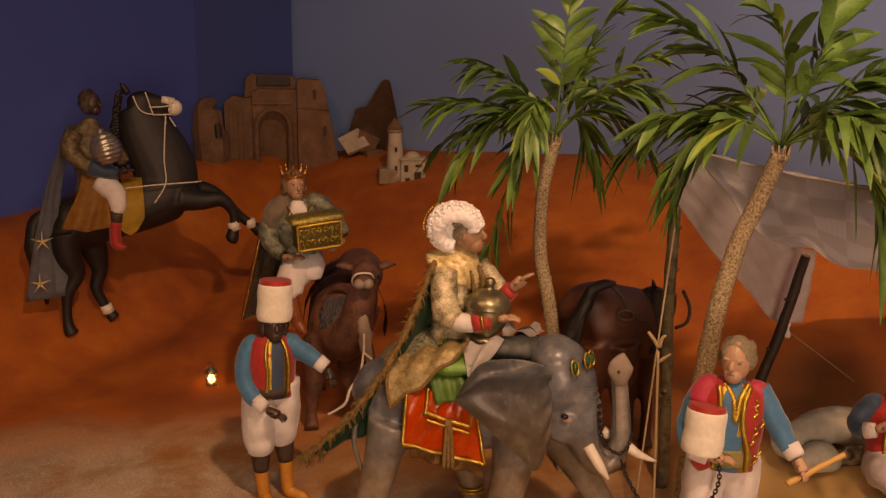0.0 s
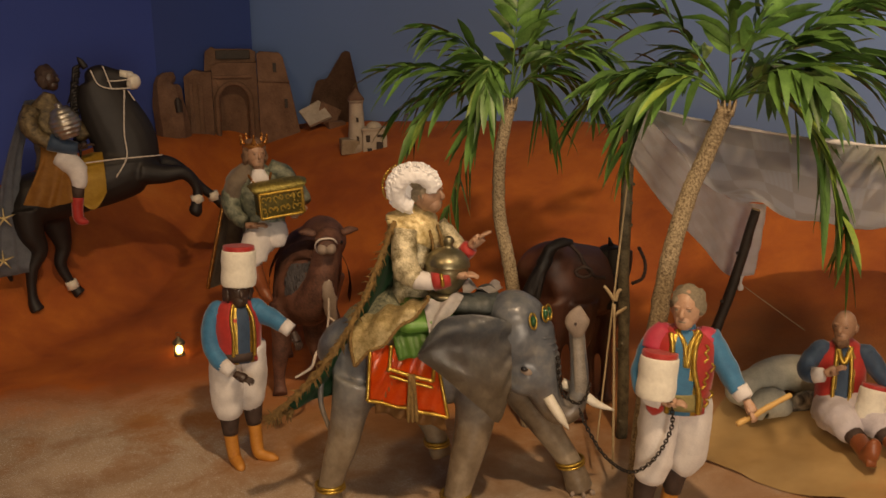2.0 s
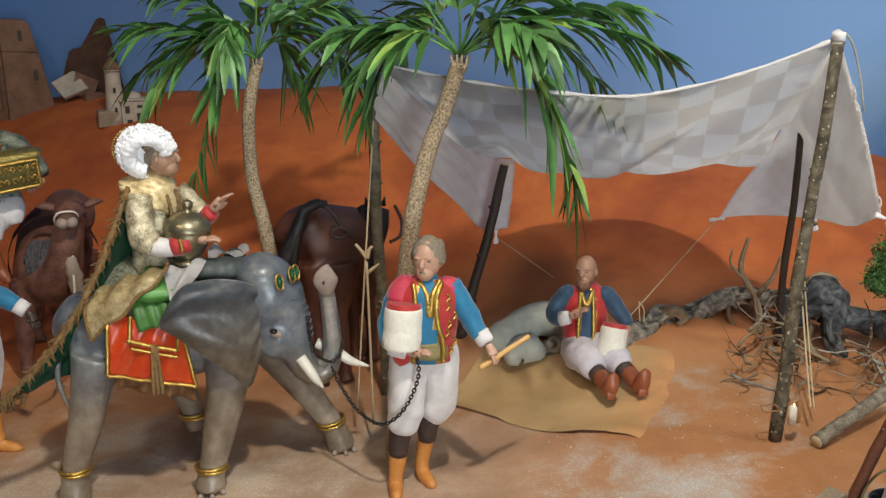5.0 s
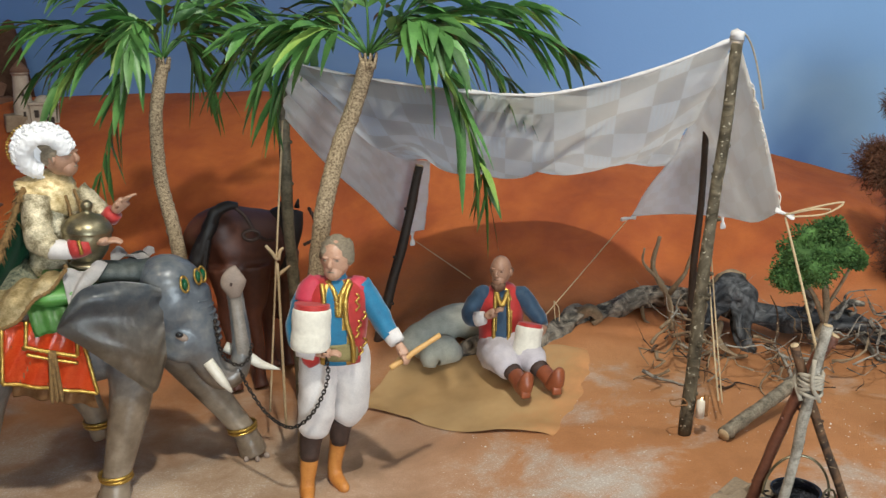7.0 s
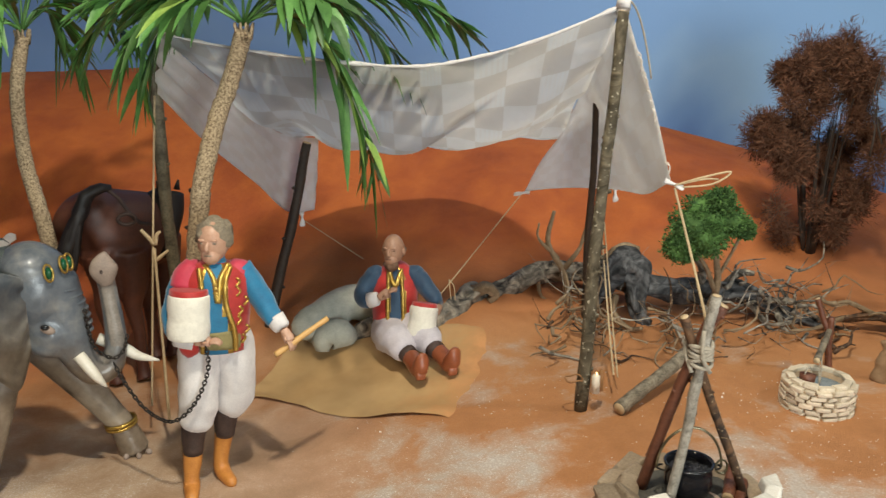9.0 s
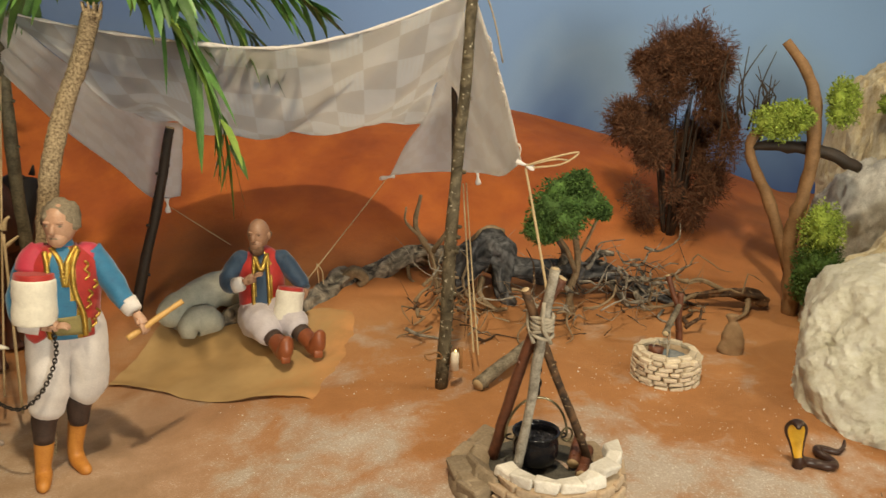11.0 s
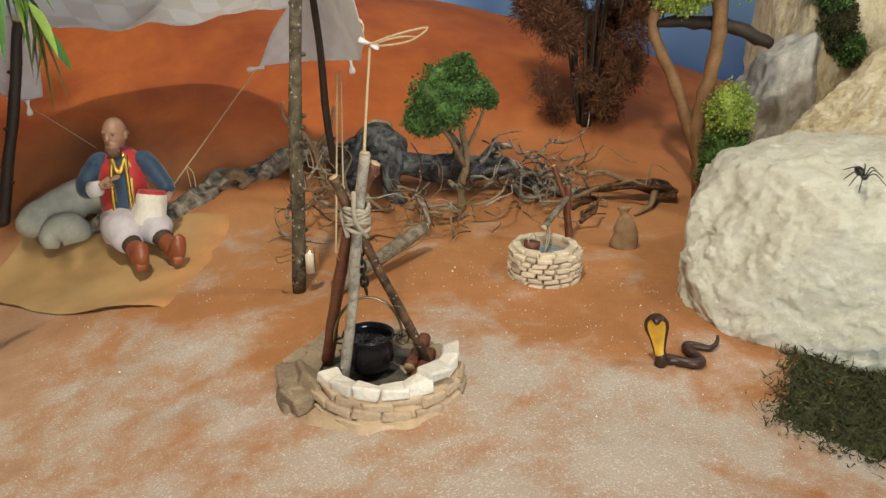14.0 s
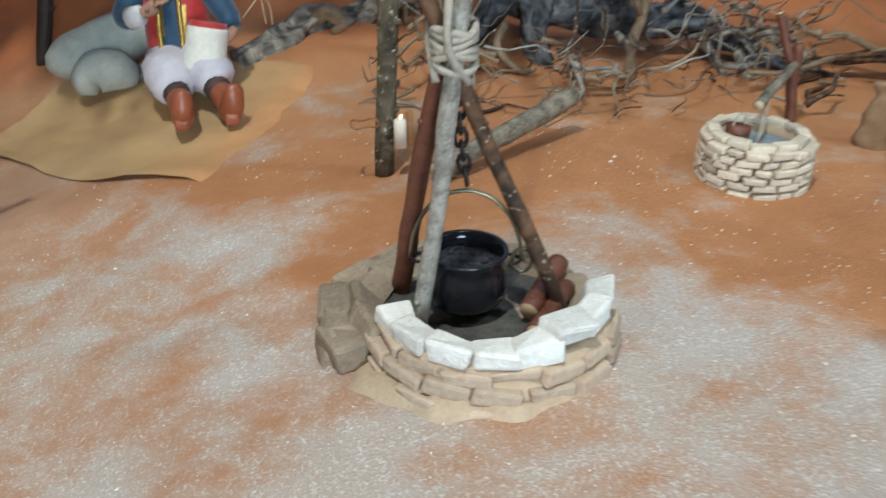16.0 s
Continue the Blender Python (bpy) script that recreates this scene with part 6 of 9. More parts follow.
def floor_mat():
    """A woven cloth spread on the sand before the tent."""
    bm = bmesh.new()
    a, b, c, d = Vector((0.452, 1.468)), Vector((0.738, 1.178)), Vector((0.925, 1.455)), Vector((0.60, 1.66))
    rows = []
    n = 40
    for i in range(n + 1):
        u = i / n
        row = []
        for j in range(n + 1):
            v = j / n
            p = a.lerp(b, u).lerp(d.lerp(c, u), v)
            edge = 1 - v
            p = p + Vector((0.006 * math.sin(u * 9), 0.010 * math.sin(u * 8.0 + 0.6))) * edge ** 2
            p = p + Vector((0.04 * (u ** 3) * v * (1 - v) * 2, -0.05 * (u ** 3) * v * (1 - v)))
            lift = 0.0022 + (0.002 + 0.003 * math.sin(u * 11)) * smoothstep(0.10, 0.0, v)
            sunk = 0.007 * max(smoothstep(0.86, 1.0, u), smoothstep(0.90, 1.0, v))
            row.append((p.x, p.y, ground(p.x, p.y) + lift - sunk + 0.002 * noise.noise(Vector((u * 8, v * 8, 0)))))
        rows.append(row)
    sheet(bm, rows, 0, 0.0)
    tagged(part("floor_mat", bm, "mat_cloth"), "ochre woven mat spread flat on the sand", "mat")


floor_mat()


def bundle():
    g = ground(0.62, 1.57)
    bed = thing("bedroll", "grey-green rolled bedding bundle on the mat", "bedroll")
    bm = bmesh.new()
    loft(bm, [(0.57, 1.56, g + 0.02, 0.012), (0.578, 1.562, g + 0.033, 0.033, 0.030), (0.61, 1.575, g + 0.038, 0.040, 0.036), (0.635, 1.59, g + 0.050, 0.038, 0.034), (0.67, 1.60, g + 0.060, 0.033, 0.03), (0.72, 1.60, g + 0.055, 0.034, 0.03), (0.75, 1.60, g + 0.04, 0.02)], 16, 0, 4, wob=0.3, freq=22)
    part("roll", bm, "bundle_grey", bed)
    bm = bmesh.new()
    loft(bm, [(0.60, 1.525, g + 0.004, 0.012), (0.605, 1.53, g + 0.026, 0.026), (0.63, 1.535, g + 0.028, 0.028), (0.66, 1.545, g + 0.018, 0.016)], 14, 0, 4, wob=0.25, freq=25)
    part("pillow", bm, "bundle_grey", bed)
    bm = bmesh.new()
    loft(bm, [(0.66, 1.55, g + 0.012, 0.012), (0.70, 1.555, g + 0.022, 0.02), (0.76, 1.56, g + 0.018, 0.018)], 10, 0, 4, wob=0.4, freq=40)
    part("branch_end", bm, "driftwood", bed, "weathered branch end under the bedding")


bundle()

# ---- statues and animals of the caravan ----
def statue(bm, name, mats, base, yaw, label, group="caravan figures", category="statue"):
    ob = part(name, bm, mats, m=pose(base[0], base[1], 0, rz=yaw))
    return tagged(ob, label, category, group)


FIG = ["skin_pale", "blue_cloth", "red_cloth", "gold", "white_cloth", "boot_tan", "stocking_dark", "hair_grey", "olive_sash", "lilac_cloth", "skin_dark", "wool_white", "navy_cloth", "boot_brown", "hair_brown", "crimson_cloth", "skin_brown"]
SK, BL, RD, GO, WH, BT, ST, HA, OL, LI, SD, WO, NV, BB, HB, CR, SB = range(17)


def vest(shirt, coat, front=265.0, gap=22.0, trim=12.0):
    def fn(t, a):
        d = abs((a - front + 180) % 360 - 180)
        return shirt if d < gap * (0.55 + 0.6 * abs(t - 0.5)) else (GO if d < gap * (0.55 + 0.6 * abs(t - 0.5)) + trim else coat)
    return fn


def hand(bm, c, d, mat, s=1.0):
    """A simple mitten-like hand with a few fingers."""
    c, d = Vector(c), Vector(d).normalized()
    side = d.cross(Vector((0, 0, 1)))
    side = side.normalized() if side.length > 0.1 else Vector((1, 0, 0))
    up = side.cross(d)
    loft(bm, [(*(c - d * 0.004 * s), 0.005 * s, 0.0042 * s), (*(c + d * 0.006 * s), 0.0072 * s, 0.0045 * s), (*(c + d * 0.013 * s), 0.007 * s, 0.0038 * s)], 9, mat, 3)
    for k in range(4):
        o = side * ((k - 1.5) * 0.0034 * s)
        loft(bm, [(*(c + d * 0.012 * s + o), 0.0020 * s), (*(c + d * 0.019 * s + o * 1.25 + up * 0.001), 0.0018 * s), (*(c + d * (0.024 + 0.002 * math.sin(k)) * s + o * 1.4 - up * 0.002 * s), 0.0012 * s)], 6, mat, 2)
    loft(bm, [(*(c + d * 0.004 * s + side * 0.006 * s), 0.0022 * s), (*(c + d * 0.010 * s + side * 0.011 * s + up * 0.003 * s), 0.0017 * s)], 6, mat, 2)


def head(bm, c, s, skin, hair, turn=0.0, bald=False, beard=True, crop=False):
    """A plain head with brow, nose, hair and beard masses; faces -y, turned by degrees."""
    m = pose(*c, rz=turn)

    def at(x, y, z):
        return tuple(m @ Vector((x * s, y * s, z * s)))

    ball(bm, at(0, 0, 0.002), (0.0185 * s, 0.021 * s, 0.026 * s), skin, (0, 0, turn), 3)
    ball(bm, at(0, -0.010, -0.013), (0.0125 * s, 0.012 * s, 0.013 * s), skin, (0, 0, turn), 2)
    loft(bm, [(*at(0, -0.018, 0.006), 0.0026 * s), (*at(0, -0.0235, -0.002), 0.0036 * s), (*at(0, -0.0205, -0.0055), 0.003 * s)], 7, skin, 3)
    for k in (-1, 1):
        ball(bm, at(k * 0.0185, 0.001, -0.001), (0.003 * s, 0.005 * s, 0.007 * s), skin, (0, 0, turn), 2)
        ball(bm, at(k * 0.0072, -0.0175, 0.0075), (0.0055 * s, 0.0035 * s, 0.0022 * s), skin, (0, 0, turn), 2)
    for k in (-1, 1):
        ball(bm, at(k * 0.0072, -0.0182, 0.0035), (0.0036 * s, 0.0016 * s, 0.0014 * s), hair, (0, 0, turn), 2)
    ball(bm, at(0, -0.0205, -0.0115), (0.0052 * s, 0.0016 * s, 0.0012 * s), hair, (0, 0, turn), 2)
    if bald:
        ball(bm, at(0, 0.007, -0.002), (0.019 * s, 0.0165 * s, 0.015 * s), hair, (0, 0, turn), 3, 0.2, 120)
    else:
        ball(bm, at(0, 0.005, 0.009), (0.0215 * s, 0.0215 * s, 0.0225 * s), hair, (0, 0, turn), 3, 0.35, 110)
        for k in (-1, 1):
            if crop:
                ball(bm, at(k * 0.0165, 0.006, 0.004), (0.0045 * s, 0.010 * s, 0.010 * s), hair, (0, 0, turn), 3, 0.4, 130)
                continue
            ball(bm, at(k * 0.018, 0.004, -0.004), (0.0065 * s, 0.012 * s, 0.015 * s), hair, (0, 0, turn), 3, 0.4, 130)
    if beard:
        ball(bm, at(0, -0.011, -0.022), (0.012 * s, 0.010 * s, 0.013 * s), hair, (0, 0, turn), 3, 0.4, 130)


def lace(bm, pts, r, mat, n=14):
    """A raised, beaded braid along a line."""
    c = catmull(pts, n)
    loft(bm, [(*p, r * (1.25 if i % 2 else 0.85)) for i, p in enumerate(c)], 6, mat, 1)


def servant_standing():
    bm = bmesh.new()
    g = ground(0.36, 1.21)
    # boots and stockings
    loft(bm, [(-0.017, 0.0, 0.044, 0.0135), (-0.020, 0.0, 0.02, 0.0125), (-0.0225, -0.002, 0.0, 0.0105), (-0.023, -0.004, g + 0.010, 0.0115), (-0.023, -0.014, g + 0.006, 0.0105), (-0.023, -0.030, g + 0.004, 0.0085), (-0.0235, -0.038, g + 0.004, 0.003)], 12, BT, 4)
    loft(bm, [(0.026, 0.028, 0.052, 0.0135), (0.022, 0.030, 0.03, 0.0122), (0.018, 0.030, g + 0.026, 0.0105), (0.019, 0.026, g + 0.012, 0.0112), (0.024, 0.014, g + 0.007, 0.0102), (0.031, -0.002, g + 0.005, 0.0082), (0.034, -0.008, g + 0.004, 0.003)], 12, BT, 4)
    loft(bm, [(-0.012, 0.0, 0.078, 0.018), (-0.016, 0, 0.06, 0.016), (-0.018, 0, 0.035, 0.0135)], 12, ST, 3)
    loft(bm, [(0.032, 0.024, 0.085, 0.018), (0.028, 0.026, 0.066, 0.016), (0.026, 0.028, 0.044, 0.0135)], 12, ST, 3)
    # baggy trousers
    loft(bm, [(0.006, 0.002, 0.212, 0.028, 0.028), (0.000, 0.0, 0.18, 0.029, 0.031), (-0.003, -0.002, 0.14, 0.0275, 0.033), (-0.007, -0.002, 0.105, 0.0265, 0.031), (-0.010, 0, 0.082, 0.0235, 0.025), (-0.012, 0, 0.071, 0.016)], 20, WH, 4, wob=0.14, freq=45)
    loft(bm, [(0.040, 0.006, 0.212, 0.029, 0.028), (0.044, 0.01, 0.18, 0.0295, 0.031), (0.046, 0.016, 0.14, 0.0285, 0.033), (0.042, 0.02, 0.11, 0.0265, 0.030), (0.037, 0.024, 0.090, 0.0225, 0.024), (0.033, 0.025, 0.079, 0.016)], 20, WH, 4, wob=0.14, freq=45)
    # trunk with open embroidered waistcoat
    loft(bm, [(0.022, 0.003, 0.196, 0.040, 0.030), (0.022, 0.003, 0.208, 0.0415, 0.031), (0.023, 0.003, 0.222, 0.040, 0.030)], 20, OL, 3)
    loft(bm, [(0.023, 0.002, 0.188, 0.044, 0.033), (0.024, 0.002, 0.215, 0.044, 0.033), (0.026, 0.001, 0.25, 0.046, 0.033), (0.028, 0.0, 0.282, 0.045, 0.031), (0.029, 0.0, 0.298, 0.036, 0.024), (0.030, 0.0, 0.308, 0.018, 0.016)], 36, RD, 4, fn=vest(BL, RD, 268, 26, 9))
    loft(bm, [(0.023, -0.005, 0.193, 0.038, 0.029), (0.024, -0.004, 0.207, 0.0385, 0.0295), (0.024, -0.004, 0.219, 0.037, 0.029)], 20, OL, 3)
    for x0, x1 in ((0.010, 0.006), (0.040, 0.048)):
        lace(bm, [(x0 + 0.008 * (1 if x0 > 0.02 else -0.2), -0.018, 0.304), (x0, -0.030, 0.285), (x0, -0.0335, 0.255), (x1, -0.033, 0.22), (x1, -0.032, 0.192)], 0.0034, GO)
    for k in range(7):
        x = 0.056 + 0.006 * math.sin(k * 2)
        lace(bm, [(x, -0.026, 0.20 + k * 0.013), (x + 0.006, -0.0225, 0.206 + k * 0.013), (x + 0.002, -0.025, 0.212 + k * 0.013)], 0.0016, GO, 4)
    loft(bm, [(0.030, 0.0, 0.30, 0.017), (0.030, -0.002, 0.31, 0.013), (0.030, -0.004, 0.32, 0.011)], 12, BL, 2)
    lace(bm, [(0.016, -0.012, 0.306), (0.026, -0.026, 0.290), (0.03, -0.032, 0.262), (0.034, -0.028, 0.288), (0.046, -0.012, 0.306)], 0.0045, GO)
    ball(bm, (0.058, 0.004, 0.291), (0.0185, 0.0175, 0.0165), CR, (0, 30, 0), 3, 0.1, 80)
    ball(bm, (0.000, 0.004, 0.293), (0.0185, 0.0175, 0.0165), CR, (0, -30, 0), 3, 0.1, 80)
    # the arm round the hat
    loft(bm, [(-0.002, 0.004, 0.296, 0.017), (-0.016, 0.0, 0.275, 0.0165), (-0.026, -0.008, 0.245, 0.0155), (-0.027, -0.020, 0.226, 0.014), (-0.018, -0.036, 0.219, 0.013)], 14, BL, 4, wob=0.2, freq=60)
    loft(bm, [(0.004, 0.002, 0.302, 0.015), (-0.008, -0.002, 0.290, 0.0175), (-0.014, -0.006, 0.275, 0.0172)], 14, CR, 3)
    loft(bm, [(-0.024, -0.034, 0.2195, 0.0135), (-0.008, -0.043, 0.216, 0.0125), (-0.004, -0.044, 0.215, 0.0115)], 12, WH, 3, wob=0.1, freq=90)
    hand(bm, (0.002, -0.045, 0.214), (1, -0.1, -0.05), SK, 1.15)
    loft(bm, [(-0.012, -0.034, 0.212, 0.012, 0.008), (-0.010, -0.036, 0.203, 0.013, 0.008), (-0.006, -0.034, 0.194, 0.009, 0.006)], 12, RD, 3, wob=0.3, freq=90)
    # the stretched arm
    loft(bm, [(0.060, 0.004, 0.294, 0.0165), (0.074, 0.0, 0.274, 0.0165), (0.086, -0.008, 0.252, 0.0155), (0.095, -0.018, 0.236, 0.0135), (0.102, -0.024, 0.227, 0.0125)], 14, BL, 4, wob=0.2, freq=60)
    loft(bm, [(0.101, -0.022, 0.230, 0.0135), (0.108, -0.028, 0.220, 0.0125), (0.110, -0.030, 0.217, 0.011)], 12, WH, 3, wob=0.1, freq=90)
    hand(bm, (0.113, -0.033, 0.213), (0.35, -0.25, -0.75), SK, 1.05)
    head(bm, (0.029, -0.006, 0.334), 1.05, SK, HA, -22, beard=False, crop=True)
    statue(bm, "statue", FIG, (0.36, 1.21), -6.6, "statue of a grey-haired servant in red embroidered waistcoat holding a chain")


servant_standing()


def fez(base, yaw, c, r, h, tilt, label, lean=0.0):
    bm = bmesh.new()
    loft(bm, [(0, 0, 0, r * 0.92), (0, 0, 0.002, r), (0, 0, h * 0.25, r * 1.04), (0, 0, h * 0.5, r * 1.0), (0, 0, h * 0.80, r * 1.02), (0, 0, h * 0.87, r * 0.98), (0, 0, h * 0.88, r * 0.9)], 22, 0, 3, wob=0.06, freq=60)
    loft(bm, [(0, 0, h * 0.84, r * 0.95), (0, 0, h * 0.955, r * 0.92), (0, 0, h * 0.985, r * 0.86), (0, 0, h * 0.99, r * 0.5)], 22, 1, 2)
    return tagged(part("fez_hat", bm, ["wool_white", "red_cloth"], m=pose(base[0], base[1], 0, rz=yaw) @ pose(*c, *tilt)), label, "hat", "hats")


fez((0.36, 1.21), -6.6, (-0.010, -0.034, 0.216), 0.0265, 0.066, (-6, 4, 0), "white wound fez with a red top held under an arm")


def stick_thing(name, a, b, r, mat, label, cat):
    bm = bmesh.new()
    stick(bm, a, b, r, r * 0.9, 9, 0, 0.0005, 4, 0)
    return tagged(part(name, bm, mat), label, cat)


def in_frame(base, yaw, p):
    return tuple(pose(base[0], base[1], 0, rz=yaw) @ Vector(p))


S = ((0.36, 1.21), -6.6)
stick_thing("goad_stick", in_frame(*S, (0.098, -0.045, 0.186)), in_frame(*S, (0.172, -0.015, 0.220)), 0.0042, "stick_yellow", "short yellow wooden goad in the servant's hand", "stick")
chain("leash_chain", [in_frame(*S, p) for p in ((0.010, -0.052, 0.216), (0.012, -0.050, 0.18), (-0.002, -0.046, 0.14), (-0.022, -0.040, 0.112), (-0.045, -0.03, 0.100), (-0.075, 0.0, 0.108), (-0.100, 0.02, 0.14), (-0.112, 0.03, 0.165))], 0.0042, 0.0010, "iron", "dark iron leash chain between servant and elephant")


def servant_left():
    bm = bmesh.new()
    g = ground(-0.295, 1.45)
    loft(bm, [(-0.026, 0, 0.045, 0.0125), (-0.025, 0, 0.02, 0.0115), (-0.022, -0.002, g + 0.014, 0.011), (-0.018, -0.012, g + 0.008, 0.0105), (-0.012, -0.03, g + 0.005, 0.008), (-0.010, -0.037, g + 0.004, 0.003)], 12, BT, 4)
    loft(bm, [(0.014, 0.012, 0.055, 0.0125), (0.016, 0.012, 0.03, 0.0115), (0.018, 0.010, g + 0.018, 0.011), (0.024, 0.004, g + 0.009, 0.0102), (0.042, -0.006, g + 0.006, 0.0082), (0.052, -0.01, g + 0.004, 0.003)], 12, BT, 4)
    loft(bm, [(-0.026, 0, 0.075, 0.017), (-0.026, 0, 0.058, 0.0155), (-0.026, 0, 0.036, 0.0125)], 12, ST, 3)
    loft(bm, [(0.014, 0.01, 0.085, 0.017), (0.014, 0.012, 0.066, 0.0155), (0.015, 0.012, 0.046, 0.0125)], 12, ST, 3)
    loft(bm, [(-0.016, 0, 0.195, 0.028, 0.026), (-0.022, 0, 0.165, 0.030, 0.03), (-0.024, 0, 0.125, 0.030, 0.031), (-0.026, 0, 0.09, 0.026, 0.027), (-0.026, 0, 0.072, 0.022), (-0.026, 0, 0.066, 0.015)], 20, WH, 4, wob=0.16, freq=45)
    loft(bm, [(0.014, 0.004, 0.195, 0.026, 0.026), (0.016, 0.006, 0.165, 0.027, 0.029), (0.014, 0.008, 0.125, 0.026, 0.029), (0.012, 0.01, 0.095, 0.0215, 0.025), (0.013, 0.01, 0.078, 0.016)], 20, WH, 4, wob=0.16, freq=45)
    loft(bm, [(-0.004, 0, 0.172, 0.040, 0.032), (-0.004, 0, 0.2, 0.039, 0.032), (-0.003, 0, 0.232, 0.040, 0.032), (-0.003, 0, 0.255, 0.038, 0.028), (-0.002, 0, 0.270, 0.028, 0.02), (-0.002, 0, 0.278, 0.013)], 36, RD, 4, fn=vest(NV, RD, 285, 20, 9))
    loft(bm, [(-0.004, -0.003, 0.175, 0.037, 0.030), (-0.004, -0.003, 0.190, 0.037, 0.030)], 18, ST, 2)
    for x in (-0.033, 0.028):
        ball(bm, (x, 0.002, 0.257), (0.0178, 0.0175, 0.0172), BL, (0, 0, 0), 3, 0.1, 80)
    for x in (-0.012, 0.022):
        lace(bm, [(x * 0.6, -0.018, 0.272), (x, -0.030, 0.25), (x + 0.002, -0.0325, 0.22), (x, -0.031, 0.185)], 0.003, GO)
    loft(bm, [(-0.033, 0.002, 0.258, 0.017), (-0.046, -0.002, 0.232, 0.0165), (-0.046, -0.012, 0.200, 0.0155), (-0.034, -0.030, 0.178, 0.0135), (-0.026, -0.036, 0.172, 0.012)], 14, BL, 4, wob=0.15, freq=60)
    loft(bm, [(-0.03, -0.034, 0.175, 0.0125), (-0.016, -0.044, 0.164, 0.0115)], 12, WH, 2)
    hand(bm, (-0.008, -0.048, 0.160), (0.85, -0.4, -0.4), SD, 1.2)
    loft(bm, [(0.028, 0.002, 0.258, 0.017), (0.042, -0.004, 0.247, 0.0165), (0.060, -0.014, 0.238, 0.015), (0.074, -0.022, 0.229, 0.0125)], 14, BL, 4, wob=0.15, freq=60)
    loft(bm, [(0.072, -0.021, 0.231, 0.0135), (0.084, -0.027, 0.222, 0.0125)], 12, WH, 2)
    hand(bm, (0.088, -0.029, 0.216), (0.3, -0.3, -0.8), SD, 1.1)
    head(bm, (0.002, -0.008, 0.292), 1.05, SD, SD, 12, False, False)
    statue(bm, "statue", FIG, (-0.295, 1.45), 14.6, "statue of a dark-skinned servant in red waistcoat and white trousers")


servant_left()
fez((-0.295, 1.45), 14.6, (0.004, -0.004, 0.300), 0.0280, 0.068, (-4, 3, 0), "white wound fez with a red top on the servant's head")


def servant_seated():
    bm = bmesh.new()
    g = ground(0.72, 1.47) + 0.006
    # legs toward the viewer and to the right, boots with soles up
    loft(bm, [(-0.012, 0.0, g + 0.035, 0.034), (-0.006, -0.030, g + 0.034, 0.031), (0.004, -0.060, g + 0.034, 0.028), (0.016, -0.085, g + 0.028, 0.022), (0.020, -0.092, g + 0.026, 0.014)], 18, LI, 4, wob=0.18, freq=45)
    loft(bm, [(0.018, 0.0, g + 0.036, 0.034), (0.034, -0.026, g + 0.038, 0.031), (0.048, -0.05, g + 0.040, 0.028), (0.060, -0.075, g + 0.034, 0.021), (0.064, -0.082, g + 0.031, 0.014)], 18, LI, 4, wob=0.18, freq=45)
    loft(bm, [(0.016, -0.085, g + 0.027, 0.0165), (0.026, -0.104, g + 0.023, 0.015)], 12, ST, 2)
    loft(bm, [(0.059, -0.074, g + 0.033, 0.0165), (0.072, -0.092, g + 0.027, 0.015)], 12, ST, 2)
    loft(bm, [(0.024, -0.100, g + 0.024, 0.0145), (0.034, -0.125, g + 0.018, 0.0145), (0.038, -0.138, g + 0.015, 0.0135), (0.041, -0.146, g + 0.024, 0.0125, 0.015), (0.044, -0.148, g + 0.040, 0.011, 0.008), (0.045, -0.148, g + 0.048, 0.004)], 14, BB, 4)
    loft(bm, [(0.070, -0.088, g + 0.028, 0.0145), (0.083, -0.110, g + 0.021, 0.0142), (0.088, -0.120, g + 0.016, 0.0135), (0.093, -0.127, g + 0.026, 0.0125, 0.015), (0.097, -0.130, g + 0.043, 0.011, 0.008), (0.098, -0.130, g + 0.050, 0.004)], 14, BB, 4)
    for x, y in ((0.041, -0.150), (0.093, -0.132)):
        block(bm, (x, y - 0.002, g + 0.011), (0.016, 0.012, 0.014), BB, (0, 0, 15), 0.003)
    # trunk leaning back
    loft(bm, [(0.0, 0.004, g + 0.02, 0.038, 0.030), (-0.001, 0.008, g + 0.06, 0.040, 0.031), (-0.001, 0.012, g + 0.10, 0.040, 0.031), (0.0, 0.014, g + 0.128, 0.038, 0.026), (0.0, 0.012, g + 0.143, 0.026, 0.02), (-0.001, 0.010, g + 0.152, 0.013)], 36, RD, 4, fn=vest(NV, RD, 272, 24, 9))
    for x in (-0.012, 0.012):
        lace(bm, [(x * 0.9, -0.004, g + 0.146), (x, -0.017, g + 0.12), (x * 1.1, -0.0235, g + 0.085), (x * 1.1, -0.026, g + 0.045)], 0.0032, GO)
    lace(bm, [(-0.010, -0.008, g + 0.142), (0, -0.018, g + 0.12), (0.010, -0.008, g + 0.142)], 0.0042, GO)
    # navy sleeves: darker blue that stands for the tent's shade
    for x in (-0.034, 0.034):
        ball(bm, (x, 0.012, g + 0.131), (0.0172, 0.017, 0.0168), NV, (0, 0, 0), 3, 0.1, 80)
    # hand on the chest
    loft(bm, [(-0.034, 0.012, g + 0.132, 0.0165), (-0.052, 0.006, g + 0.11, 0.0165), (-0.056, -0.012, g + 0.096, 0.015), (-0.042, -0.026, g + 0.096, 0.013)], 14, NV, 4, wob=0.15, freq=60)
    loft(bm, [(-0.045, -0.025, g + 0.096, 0.0135), (-0.030, -0.030, g + 0.101, 0.012)], 12, WH, 2)
    # hands and head in a darker skin tone, again for the tent's shade
    hand(bm, (-0.024, -0.031, g + 0.105), (0.9, 0.0, 0.5), SB, 1.2)
